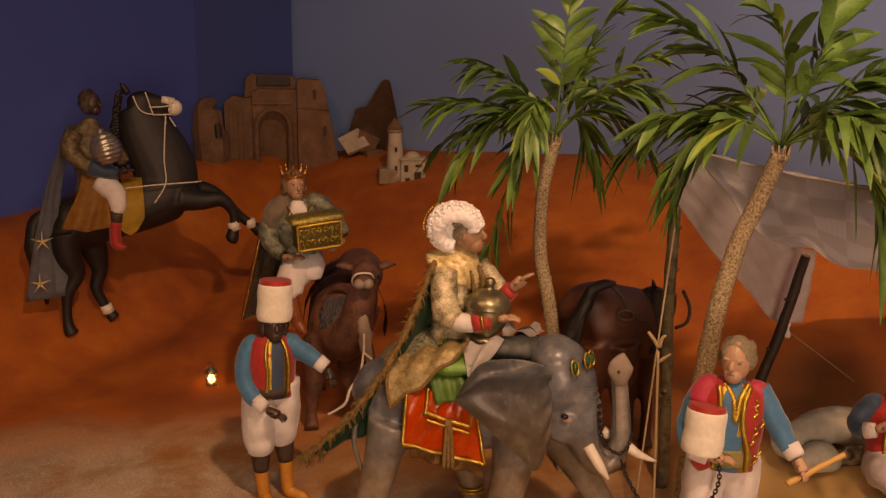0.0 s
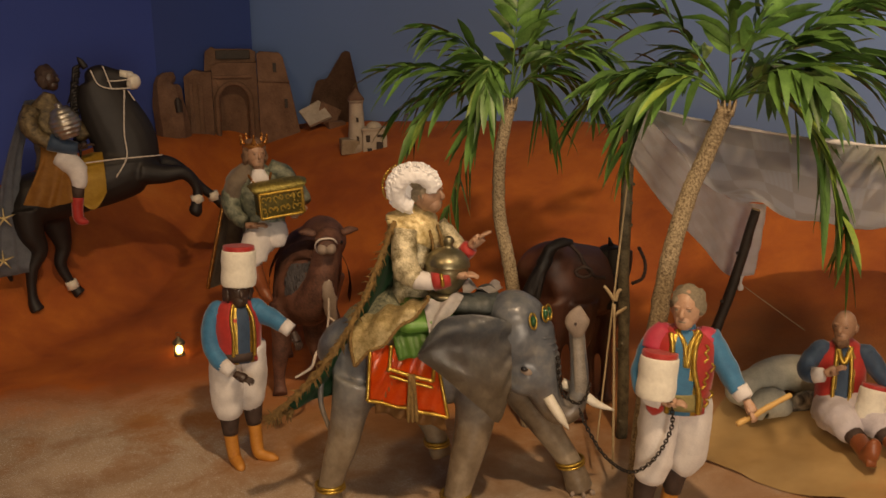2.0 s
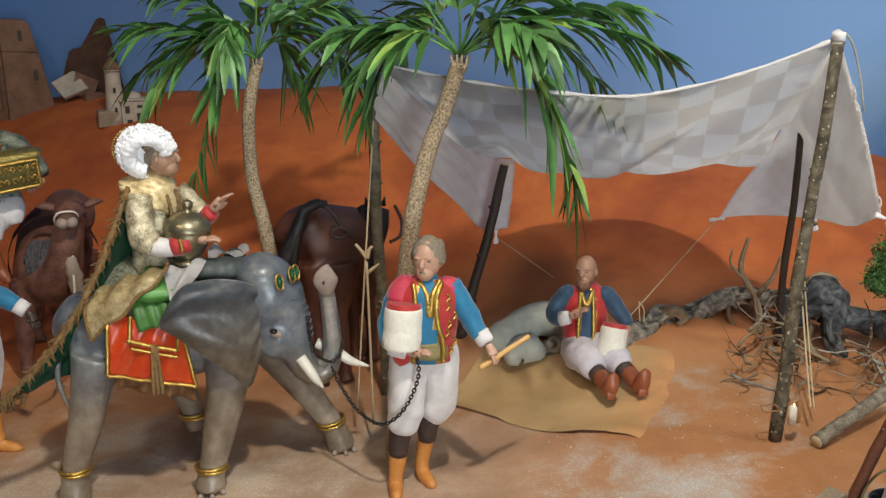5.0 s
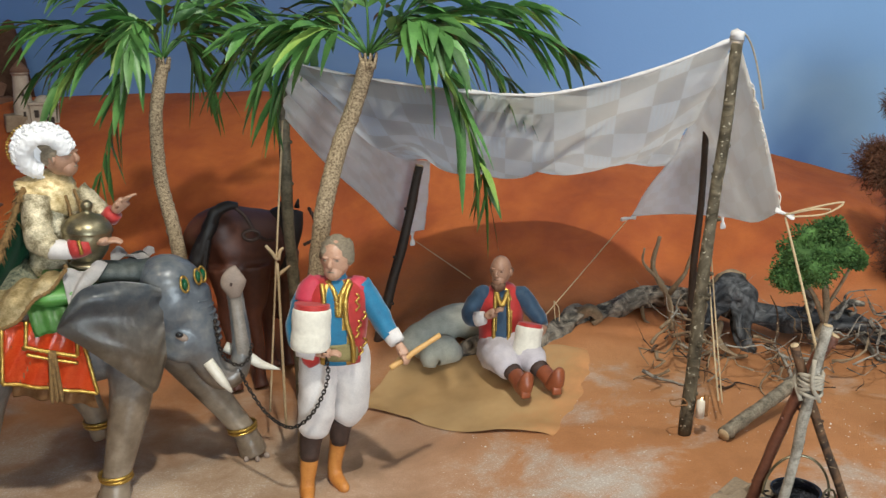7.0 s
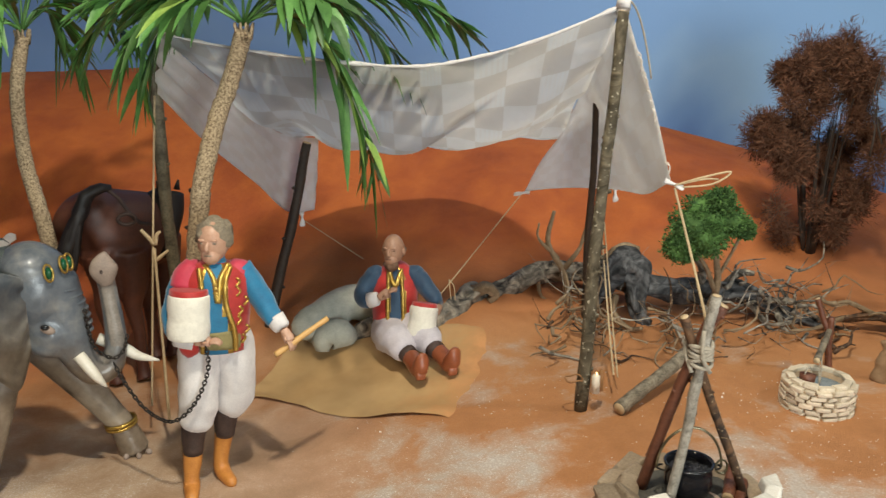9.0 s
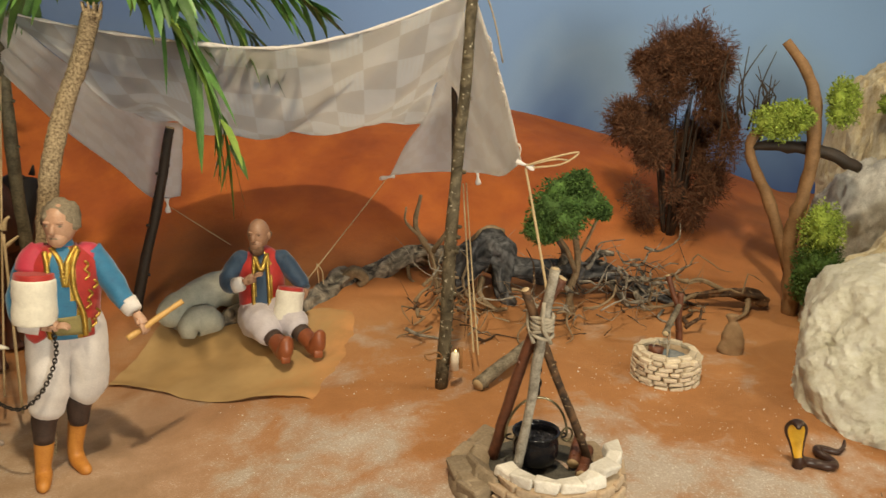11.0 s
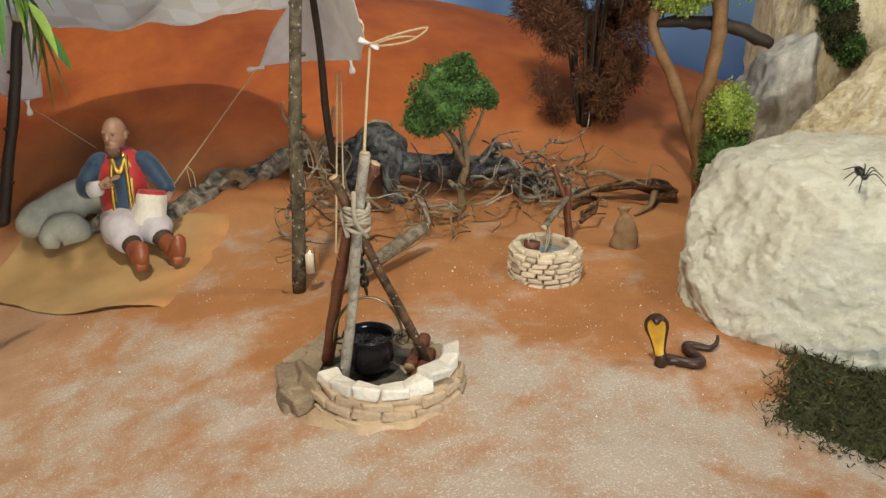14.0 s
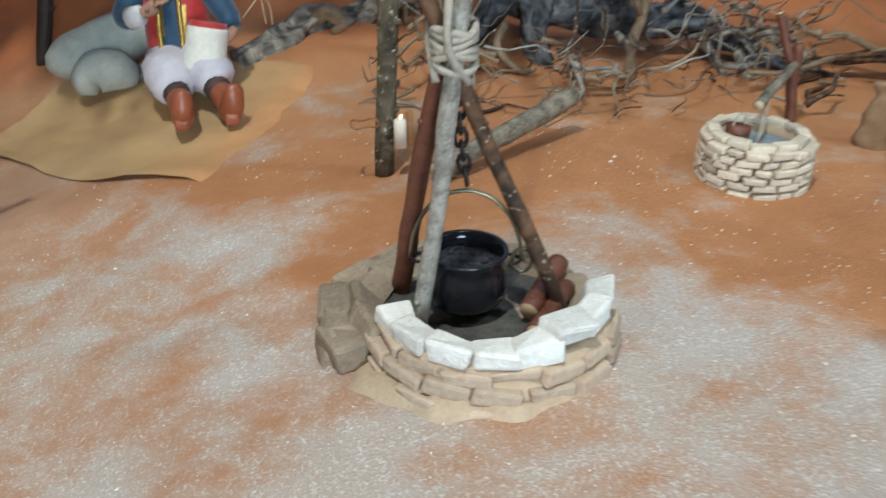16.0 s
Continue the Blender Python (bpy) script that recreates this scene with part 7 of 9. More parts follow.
    loft(bm, [(0.034, 0.012, g + 0.132, 0.0165), (0.052, 0.006, g + 0.112, 0.0165), (0.066, -0.006, g + 0.094, 0.014), (0.072, -0.016, g + 0.085, 0.012)], 14, NV, 4, wob=0.15, freq=60)
    hand(bm, (0.074, -0.020, g + 0.080), (-0.3, -0.4, -0.3), SB, 1.15)
    head(bm, (-0.002, 0.002, g + 0.178), 1.0, SB, HB, -22, True)
    statue(bm, "statue", FIG, (0.72, 1.47), -18.6, "statue of a bald bearded servant seated on the mat")
    fez((0.72, 1.47), -18.6, (0.043, -0.050, g + 0.040), 0.0235, 0.058, (-14, 8, 0), "white wound fez with a red top resting on a lap")


servant_seated()


# ---- the elephant ----
EB, EY = (0.06, 1.31), 3.7


def elephant():
    top = thing("elephant_figure", "grey-brown painted model elephant with raised trunk", "elephant figure", pose(EB[0], EB[1], 0, rz=EY), "caravan animals")
    gl = lambda u, v: ground(*(pose(EB[0], EB[1], 0, rz=EY) @ Vector((u, v, 0))).xy)
    bm = bmesh.new()
    loft(bm, [(-0.178, 0.03, 0.20, 0.012), (-0.170, 0.03, 0.208, 0.045, 0.055), (-0.14, 0.03, 0.215, 0.062, 0.072), (-0.08, 0.03, 0.215, 0.072, 0.080), (-0.01, 0.03, 0.218, 0.070, 0.078), (0.05, 0.03, 0.225, 0.062, 0.070), (0.09, 0.025, 0.24, 0.052, 0.06), (0.11, 0.02, 0.25, 0.03)], 22, 0, 4, ref=(0, 1, 0))
    # head and neck
    ball(bm, (0.104, 0.0, 0.262), (0.048, 0.050, 0.062), 0, (0, 12, 0), 3)
    ball(bm, (0.098, 0.0, 0.294), (0.040, 0.046, 0.034), 0, (0, 0, 0), 3)
    ball(bm, (0.116, -0.005, 0.205), (0.034, 0.042, 0.040), 0, (0, -25, 0), 3)
    ball(bm, (0.108, -0.010, 0.186), (0.028, 0.032, 0.018), 0, (0, 20, 0), 3)
    # trunk, curling down and up again
    loft(bm, [(0.122, -0.006, 0.272, 0.037), (0.130, -0.010, 0.235, 0.033), (0.138, -0.014, 0.195, 0.028), (0.148, -0.016, 0.160, 0.0225), (0.166, -0.017, 0.136, 0.019), (0.188, -0.016, 0.142, 0.017), (0.197, -0.014, 0.172, 0.0155), (0.197, -0.012, 0.21, 0.0142), (0.194, -0.010, 0.245, 0.013), (0.192, -0.010, 0.270, 0.0125), (0.192, -0.014, 0.282, 0.012)], 16, 0, 5, ref=(0, 1, 0))
    ball(bm, (0.192, -0.012, 0.283), (0.0175, 0.013, 0.017), 0, (0, 0, 0), 3)
    # legs
    for rows in ([(-0.138, -0.012, 0.20, 0.050, 0.040), (-0.152, -0.018, 0.15, 0.040, 0.036), (-0.164, -0.022, 0.10, 0.033, 0.032), (-0.180, -0.022, 0.05, 0.026), (-0.187, -0.022, 0.02, 0.025), (-0.189, -0.024, gl(-0.189, -0.024) + 0.004, 0.031)],
                 [(-0.11, 0.07, 0.20, 0.045, 0.038), (-0.06, 0.075, 0.14, 0.034), (-0.035, 0.075, 0.10, 0.028), (-0.022, 0.075, 0.07, 0.0235), (-0.016, 0.072, 0.045, 0.023), (-0.010, 0.07, 0.028, 0.024)],
                 [(0.045, -0.016, 0.20, 0.046, 0.040), (0.038, -0.028, 0.14, 0.039), (0.028, -0.036, 0.095, 0.035), (0.016, -0.042, 0.05, 0.029), (0.006, -0.046, 0.012, 0.026), (0.002, -0.05, gl(0.0, -0.05) + 0.004, 0.030)],
                 [(0.085, 0.055, 0.20, 0.046, 0.040), (0.118, 0.05, 0.145, 0.038), (0.148, 0.045, 0.10, 0.032), (0.178, 0.04, 0.055, 0.026), (0.198, 0.036, 0.022, 0.025), (0.212, 0.034, gl(0.21, 0.034) + 0.004, 0.030)]):
        rows = [(*q[:3], *[w * (1.0 if q[2] > 0.17 else 0.80 if q[2] > 0.11 else 0.78) for w in q[3:]]) for q in rows]
        loft(bm, rows, 16, 0, 4, ref=(0, 1, 0))
    body = part("body", bm, "elephant_paint", top)
    body.matrix_parent_inverse = Matrix()
    remesh(body, 0.0042, 5)
    # ears
    def ear(side, pts, name):
        bm = bmesh.new()
        rows = []
        n, k = 16, 12
        tl, tr, br, bl = [np.array(p) for p in pts]
        for i in range(n + 1):
            u = i / n
            row = []
            for j in range(k + 1):
                t = j / k
                p = (tl * (1 - u) + tr * u) * (1 - t) + (bl * (1 - u) + br * u) * t
                bulge = math.sin(math.pi * u) * math.sin(math.pi * min(1, t * 0.9 + 0.1))
                p = p + np.array((0, side * (0.016 * bulge + 0.007 * math.sin(u * 17) * (0.3 + t) * (1 - u)), 0))
                edge = 0.016 * (math.sin(math.pi * t) * (1 - u) ** 2)
                p = p + np.array((-edge, 0, -0.010 * math.sin(math.pi * u) * t + 0.018 * math.sin(math.pi * u) * (1 - t) + 0.006 * math.sin(9 * u) * t))
                row.append(tuple(p))
            rows.append(row)
        sheet(bm, rows, 0, 0.005)
        ob = part(name, bm, "elephant_paint", top)
        ob.matrix_parent_inverse = Matrix()
        so = ob.modifiers.new("soften", "SUBSURF")
        so.levels = so.render_levels = 1

    # the near ear: a broad flap with a folded upper rim
    upper = catmull([(-0.048, -0.070, 0.256), (-0.032, -0.066, 0.284), (-0.010, -0.056, 0.305), (0.028, -0.050, 0.309), (0.066, -0.048, 0.303), (0.090, -0.046, 0.292)], 5)
    lower = catmull([(-0.047, -0.072, 0.250), (-0.018, -0.076, 0.228), (0.010, -0.078, 0.203), (0.044, -0.078, 0.171), (0.070, -0.070, 0.146), (0.090, -0.052, 0.190)], 5)
    rows = []
    for i, (p, q) in enumerate(zip(upper, lower)):
        s = i / (len(upper) - 1)
        row = []
        for j in range(15):
            t = j / 14
            c = np.array(p) * (1 - t) + np.array(q) * t
            rim = 1.5 * math.exp(-((t - 0.14) / 0.11) ** 2) * math.sin(math.pi * min(1, s * 1.1))
            ray = 0.0050 * math.sin(9 * t + 2.5 * s) * s * math.sin(math.pi * min(1, t * 1.1)) + 0.0035 * math.sin(23 * t) * smoothstep(0.45, 0.9, s)
            row.append((c[0], c[1] - 0.014 * rim - 0.010 * math.sin(math.pi * t) * math.sin(math.pi * s) - ray, c[2] + 0.003 * rim))
        rows.append(row)
    bm = bmesh.new()
    sheet(bm, rows, 0, 0.005)
    ob = part("ear", bm, "elephant_ear", top, "tan wrinkled ear with a blue-grey rim")
    ob.matrix_parent_inverse = Matrix()
    so = ob.modifiers.new("soften", "SUBSURF")
    so.levels = so.render_levels = 1
    ear(1, ((0.05, 0.085, 0.31), (0.092, 0.046, 0.29), (0.092, 0.055, 0.17), (0.04, 0.09, 0.2)), "ear")
    # tusks
    for pts in ([(0.146, -0.036, 0.172, 0.0085), (0.156, -0.042, 0.156, 0.0082), (0.166, -0.046, 0.140, 0.0066), (0.177, -0.047, 0.124, 0.0015)], [(0.175, 0.010, 0.175, 0.0085), (0.208, 0.0, 0.158, 0.0082), (0.226, -0.006, 0.146, 0.0066), (0.254, -0.006, 0.134, 0.0015)]):
        bm = bmesh.new()
        loft(bm, pts, 12, 0, 5)
        ob = part("tusk", bm, "ivory", top, "ivory-white tusk")
        ob.matrix_parent_inverse = Matrix()
    # eyes
    for v in (-0.047, 0.044):
        bm = bmesh.new()
        ball(bm, (0.109, v * 1.03, 0.221), (0.006, 0.0035, 0.0042), 0, (0, 15, 0), 2)
        ob = part("eye", bm, "enamel_black", top)
        ob.matrix_parent_inverse = Matrix()
        bm = bmesh.new()
        ball(bm, (0.112, v * 1.03 + (0.0015 if v < 0 else -0.0015), 0.217), (0.010, 0.004, 0.0058), 0, (0, 30, 0), 2)
        ob = part("eyelid", bm, "camel_pale", top)
        ob.matrix_parent_inverse = Matrix()
    # forehead ridges on the trunk
    for k in range(7):
        z = 0.262 - k * 0.0105
        x = 0.146 + 0.012 * math.sin(k / 6 * 1.5)
        bm = bmesh.new()
        loft(bm, [(x - 0.008, -0.040 + 0.002 * k, z + 0.003, 0.0012), (x + 0.003, -0.030 + 0.001 * k, z + 0.001, 0.0024), (x + 0.010, -0.012, z, 0.0028), (x + 0.007, 0.008, z, 0.0024), (x - 0.002, 0.022, z + 0.002, 0.0012)], 7, 0, 4)
        ob = part("trunk_fold", bm, "elephant_paint", top)
        ob.matrix_parent_inverse = Matrix()
    # gold anklets and pale nails
    for u, v, z, r in ((-0.185, -0.022, 0.026, 0.0213), (0.007, -0.046, 0.016, 0.0220), (0.196, 0.036, 0.026, 0.0215), (-0.018, 0.072, 0.05, 0.0195)):
        bm = bmesh.new()
        for o in (0, 0.0055):
            loft(bm, [(u + r * math.cos(a) - o * 0.2, v + r * math.sin(a), z + o + (0.004 * math.cos(a) if u > 0.1 else 0), 0.0026) for a in np.linspace(0, 2 * math.pi, 25)], 6, 0, 1, caps=False)
        ob = part("anklet", bm, "gold", top, "gold ring anklet")
        ob.matrix_parent_inverse = Matrix()
    for u, v in ((-0.189, -0.024), (0.002, -0.05), (0.212, 0.034)):
        for a in (-130, -85, -40):
            bm = bmesh.new()
            x, y = u + 0.023 * math.cos(radians(a)), v + 0.023 * math.sin(radians(a))
            ball(bm, (x, y, gl(x, y) + 0.004), (0.0055, 0.004, 0.005), 0, (0, 0, a), 2)
            ob = part("toenail", bm, "camel_pale", top)
            ob.matrix_parent_inverse = Matrix()
    # tail
    bm = bmesh.new()
    loft(bm, [(-0.172, 0.02, 0.235, 0.006), (-0.190, 0.0, 0.21, 0.005), (-0.196, -0.01, 0.165, 0.0042), (-0.188, -0.012, 0.13, 0.0036), (-0.180, -0.012, 0.105, 0.003), (-0.178, -0.012, 0.09, 0.005), (-0.178, -0.012, 0.075, 0.001)], 8, 0, 4, ref=(0, 1, 0))
    ob = part("tail", bm, "elephant_paint", top)
    ob.matrix_parent_inverse = Matrix()
    # the raised end of the trunk shows its pale inner side and nostrils
    bm = bmesh.new()
    loft(bm, [(0.193, -0.022, 0.150, 0.004, 0.003), (0.198, -0.024, 0.175, 0.010, 0.005), (0.196, -0.021, 0.215, 0.0095, 0.0055), (0.193, -0.018, 0.25, 0.009, 0.006), (0.192, -0.021, 0.268, 0.009, 0.006)], 12, 0, 4)
    ob = part("trunk_underside", bm, "trunk_pale", top, "paler inner side of the raised trunk")
    ob.matrix_parent_inverse = Matrix()
    bm = bmesh.new()
    loft(bm, [(0.192, -0.021, 0.262, 0.008, 0.006), (0.191, -0.023, 0.272, 0.014, 0.0075), (0.190, -0.025, 0.283, 0.0185, 0.008), (0.190, -0.026, 0.293, 0.0165, 0.007), (0.192, -0.025, 0.303, 0.009, 0.005), (0.194, -0.023, 0.309, 0.0015, 0.0015)], 16, 0, 4)
    ob = part("trunk_tip", bm, "camel_pale", top, "pale flattened tip of the raised trunk")
    ob.matrix_parent_inverse = Matrix()
    bm = bmesh.new()
    ball(bm, (0.186, -0.0335, 0.284), (0.0022, 0.0014, 0.0028), 0, sub=2)
    ob = part("nostril", bm, "stocking_dark", top)
    ob.matrix_parent_inverse = Matrix()
    # forehead jewels
    for x, y, z, ry in ((0.120, -0.046, 0.294, 10), (0.139, -0.032, 0.300, -10), (0.146, -0.022, 0.300, -20)):
        bm = bmesh.new()
        n = Vector((0.55 + (0.3 if y > -0.04 else 0), -0.8, 0.25)).normalized()
        t = Vector((0, 0, 1)) - n * n.z
        t.normalize()
        s = n.cross(t)
        c = Vector((x, y, z)) + n * 0.002
        loft(bm, [(*(c + t * (0.0115 * math.cos(a)) + s * (0.0065 * math.sin(a))), 0.0016) for a in np.linspace(0, 2 * math.pi, 17)], 6, 0, 1, caps=False)
        ball(bm, tuple(c), (0.0045, 0.0045, 0.0085), 1, (0, 0, 0), 2)
        ob = part("jewel", bm, ["gold", "gem_green"], top, "oval green stone in a gold rim")
        ob.matrix_parent_inverse = Matrix()
    ob = chain("bridle_chain", [(0.160, -0.036, 0.235), (0.163, -0.036, 0.20), (0.170, -0.036, 0.175), (0.190, -0.036, 0.160), (0.205, -0.032, 0.168), (0.212, -0.02, 0.185)], 0.004, 0.001, "iron", "", top)
    ob.matrix_parent_inverse = Matrix()

    under(top, ("tusk", "eye", "eyelid", "jewel", "trunk_fold", "trunk_underside", "trunk_tip", "nostril", "anklet", "toenail", "bridle_chain"), "body")

elephant()


def saddle_cloths():
    m = pose(EB[0], EB[1], 0, rz=EY)
    cloth = thing("saddle_cloth", "shiny red saddle cloth with gold braid over a tan fringe", "saddle cloth", m)

    def near(u, z, out=0.0):
        """A point on the near flank."""
        q = max(-1.0, min(1.0, (z - 0.217) / 0.090))
        y = 0.03 - (0.083 + out) * (math.sqrt(1 - q * q) if z > 0.217 else 1.0)
        return (u, y, z)

    def panel(name, mat, corners, out, n=18, k=16, wav=0.0025, label=""):
        (ua, za), (ub, zb), (uc, zc), (ud, zd) = corners
        rows = []
        for i in range(n + 1):
            s = i / n
            row = []
            for j in range(k + 1):
                t = j / k
                u = (ua * (1 - s) + ub * s) * (1 - t) + (ud * (1 - s) + uc * s) * t
                z = (za * (1 - s) + zb * s) * (1 - t) + (zd * (1 - s) + zc * s) * t
                p = near(u, z, out + wav * math.sin(i * 1.1 + j * 0.5) + 0.004 * t)
                row.append(p)
            rows.append(row)
        bm = bmesh.new()
        sheet(bm, rows, 0, 0.0028)
        ob = part(name, bm, mat, cloth, label)
        ob.matrix_parent_inverse = Matrix()
        return rows

    panel("lining", "tan_leather", ((-0.112, 0.235), (-0.024, 0.215), (-0.006, 0.131), (-0.112, 0.163)), 0.0, wav=0.006, label="tan fringed underlay")
    rows = panel("red_panel", "red_satin", ((-0.116, 0.264), (-0.022, 0.256), (-0.005, 0.155), (-0.122, 0.185)), 0.006)
    edge = [rows[i][-1] for i in range(0, 19, 3)]
    bm = bmesh.new()
    for ln in (edge, [rows[0][j] for j in range(0, 17, 4)], [rows[-1][j] for j in range(0, 17, 4)]):
        lace(bm, [(p[0], p[1] - 0.002, p[2]) for p in ln], 0.0026, 0, 8)
    inner = [(-0.086, 0.264), (-0.089, 0.232), (-0.060, 0.222), (-0.026, 0.212), (-0.024, 0.244)]
    lace(bm, [near(u, z, 0.012) for u, z in inner[:2]] + [near(u, z, 0.012) for u, z in inner[1:4]], 0.0028, 0, 10)
    lace(bm, [near(u, z, 0.012) for u, z in inner[3:]], 0.0028, 0, 10)
    lace(bm, [near(u, z - 0.010, 0.012) for u, z in inner[1:4]], 0.0022, 0, 10)
    ob = part("gold_braid", bm, "gold", cloth, "gold braid trimming")
    ob.matrix_parent_inverse = Matrix()
    bm = bmesh.new()
    for o in (-0.003, 0, 0.003):
        loft(bm, [(*near(-0.057 + o, 0.224, 0.014), 0.002), (*near(-0.057 + o * 1.5, 0.19, 0.016), 0.0026), (*near(-0.057 + o * 2, 0.158, 0.017), 0.003), (*near(-0.057 + o * 2, 0.15, 0.017), 0.001)], 6, 0, 3)
    ob = part("tassel", bm, "fur_gold", cloth, "long golden tassel")
    ob.matrix_parent_inverse = Matrix()
    # cushion
    cu = thing("saddle_cushion", "striped green satin saddle cushion", "cushion", m)
    bm = bmesh.new()
    loft(bm, [(-0.08, 0.03, 0.300, 0.012), (-0.07, 0.03, 0.292, 0.080, 0.022), (-0.03, 0.03, 0.290, 0.080, 0.022), (0.0, 0.03, 0.285, 0.076, 0.018), (0.01, 0.03, 0.280, 0.02)], 24, 0, 4, ref=(0, 1, 0), wob=0.05, freq=40)
    rows = []
    for i in range(15):
        s = i / 14
        row = []
        for j in range(13):
            t = j / 12
            u = -0.092 + 0.066 * s + 0.016 * t
            z = 0.306 - t * (0.062 - 0.010 * s)
            row.append(near(u, z, 0.014 + 0.003 * math.sin(s * 22)))
        rows.append(row)
    sheet(bm, rows, 0, 0.004)
    ob = part("cushion", bm, "green_satin", cu)
    ob.matrix_parent_inverse = Matrix()
    pad = thing("white_saddle_pad", "crumpled white cloth lying on the elephant's neck", "cloth", m)
    for u0, u1, v0, v1, z0, z1, drop in ((-0.040, 0.022, -0.020, -0.062, 0.318, 0.288, 0.0), (0.024, 0.086, 0.095, 0.035, 0.312, 0.318, 1.0)):
        bm = bmesh.new()
        rows = []
        for i in range(15):
            s = i / 14
            row = []
            for j in range(11):
                t = j / 10
                u = u0 + (u1 - u0) * (s * (1 - 0.75 * t * (1 - drop)) + 0.15 * t * (1 - drop))
                z = z0 + (z1 - z0) * t + 0.012 * s * (1 - t) * (1 - drop) + 0.005 * math.sin(s * 10 + t * 4) + 0.007 * drop * math.sin(s * 8) * (1 - t)
                row.append((u, v0 + (v1 - v0) * t, z))
            rows.append(row)
        sheet(bm, rows, 0, 0.004)
        ob = part("cloth", bm, "white_cloth", pad)
        ob.matrix_parent_inverse = Matrix()
    bm = bmesh.new()
    loft(bm, [(-0.004, 0.0, 0.305, 0.010), (0.012, 0.0, 0.308, 0.022, 0.016), (0.045, 0.004, 0.305, 0.026, 0.018), (0.075, 0.008, 0.306, 0.022, 0.014), (0.095, 0.01, 0.302, 0.008)], 14, 0, 4, ref=(0, 1, 0), wob=0.4, freq=60)
    ob = part("saddle_roll", bm, "saddle_dark", pad, "dark grey-green rolled saddle")
    ob.matrix_parent_inverse = Matrix()


saddle_cloths()

KB, KY = (-0.03, 1.33), 7.5
KING = ["skin_pale", "brocade", "brocade_green", "gold", "white_cloth", "gold_cloth", "green_velvet", "fur_gold", "fur_white", "skin_brown", "red_cloth", "hair_grey"]


def king_on_elephant():
    bm = bmesh.new()
    # trunk in brocade
    loft(bm, [(0.036, 0.02, 0.290, 0.038, 0.034), (0.038, 0.02, 0.330, 0.032, 0.029), (0.044, 0.02, 0.370, 0.033, 0.029), (0.050, 0.02, 0.405, 0.034, 0.028), (0.052, 0.02, 0.425, 0.027, 0.023), (0.055, 0.018, 0.438, 0.014)], 30, 1, 6, wob=0.26, freq=42)
    for x, z in ((0.066, 0.425), (0.080, 0.425)):
        lace(bm, [(x - 0.006, -0.002, z), (x, -0.016, z - 0.03), (x - 0.004, -0.016, z - 0.065), (x - 0.008, -0.018, z - 0.10)], 0.0022, 7, 10)
    loft(bm, [(0.036, 0.02, 0.405, 0.046, 0.038), (0.046, 0.02, 0.422, 0.040, 0.034), (0.053, 0.02, 0.438, 0.026, 0.022), (0.056, 0.018, 0.446, 0.014)], 24, 5, 4, wob=0.3, freq=70)
    # wide robe over the saddle
    rows = []
    for i in range(21):
        s = i / 20
        row = []
        for j in range(17):
            t = j / 16
            top = Vector((-0.050 + 0.100 * s, -0.022 - 0.006 * math.sin(math.pi * s), 0.288 + 0.055 * s - 0.028 * s * s))
            low = Vector((-0.056 + 0.110 * s, -0.070 - 0.012 * math.sin(math.pi * s), 0.234 + 0.092 * s))
            p = top.lerp(low, t) + Vector((-0.008 * (1 - s) * math.sin(math.pi * t), -0.016 * math.sin(math.pi * t), 0.008 * math.sin(math.pi * t) + 0.004 * math.sin(s * 17 + t * 4)))
            row.append(tuple(p))
        rows.append(row)
    sheet(bm, rows, 5, 0.004, fn=lambda a, b: 5)
    lace(bm, [rows[i][-1] for i in range(0, 21, 4)], 0.0026, 7, 8)
    lace(bm, [rows[-1][j] for j in range(0, 17, 4)], 0.0026, 7, 8)
    lace(bm, [rows[0][j] for j in range(0, 17, 4)], 0.0026, 7, 8)
    loft(bm, [(0.02, 0.014, 0.296, 0.036, 0.044), (-0.01, 0.014, 0.278, 0.036, 0.048), (-0.045, 0.022, 0.258, 0.036, 0.050), (-0.070, 0.03, 0.235, 0.02, 0.03)], 20, 2, 4, wob=0.15, freq=40)
    # cape: velvet with a furred edge
    rows = []
    for i in range(19):
        s = i / 18
        row = []
        for j in range(25):
            t = j / 24
            top = Vector((0.010 + 0.045 * s, 0.0 + 0.055 * s, 0.432))
            low = Vector((-0.183 + 0.12 * s, -0.055 + 0.06 * s, 0.150 + 0.022 * s))
            p = top.lerp(low, t) + Vector((0.030 * math.sin(math.pi * t) * (0.5 - 0.6 * s), 0.03 * math.sin(math.pi * t) * (s - 0.9), -0.020 * math.sin(math.pi * t)))
            p += Vector((0.0, 0.006 * math.sin(s * 15), 0.0)) * t
            row.append(tuple(p))
        rows.append(row)
    sheet(bm, rows, 6, 0.004)
    rnd = random.Random(8)
    for line in ([rows[0][j] for j in range(25)], [rows[i][-1] for i in range(0, 6)]):
        c = catmull(line, 3)
        loft(bm, [(*p, 0.0052 * rnd.uniform(0.7, 1.2)) for p in c], 8, 7, 1, wob=0.6, freq=150)
        for p in c[::1]:
            for q in range(3):
                a = Vector(p)
                d = Vector((rnd.uniform(-1, 0.3), rnd.uniform(-1, 0.4), rnd.uniform(-1, 0.3))).normalized()
                loft(bm, [(*a, 0.0012), (*(a + d * 0.009), 0.001), (*(a + d * 0.016 + Vector((0, 0, -0.003))), 0.0004)], 4, 7, 1)
    # arms
    loft(bm, [(0.026, -0.006, 0.418, 0.019), (0.022, -0.018, 0.39, 0.020), (0.026, -0.030, 0.362, 0.019), (0.042, -0.042, 0.350, 0.0155)], 14, 1, 4, wob=0.2, freq=70)
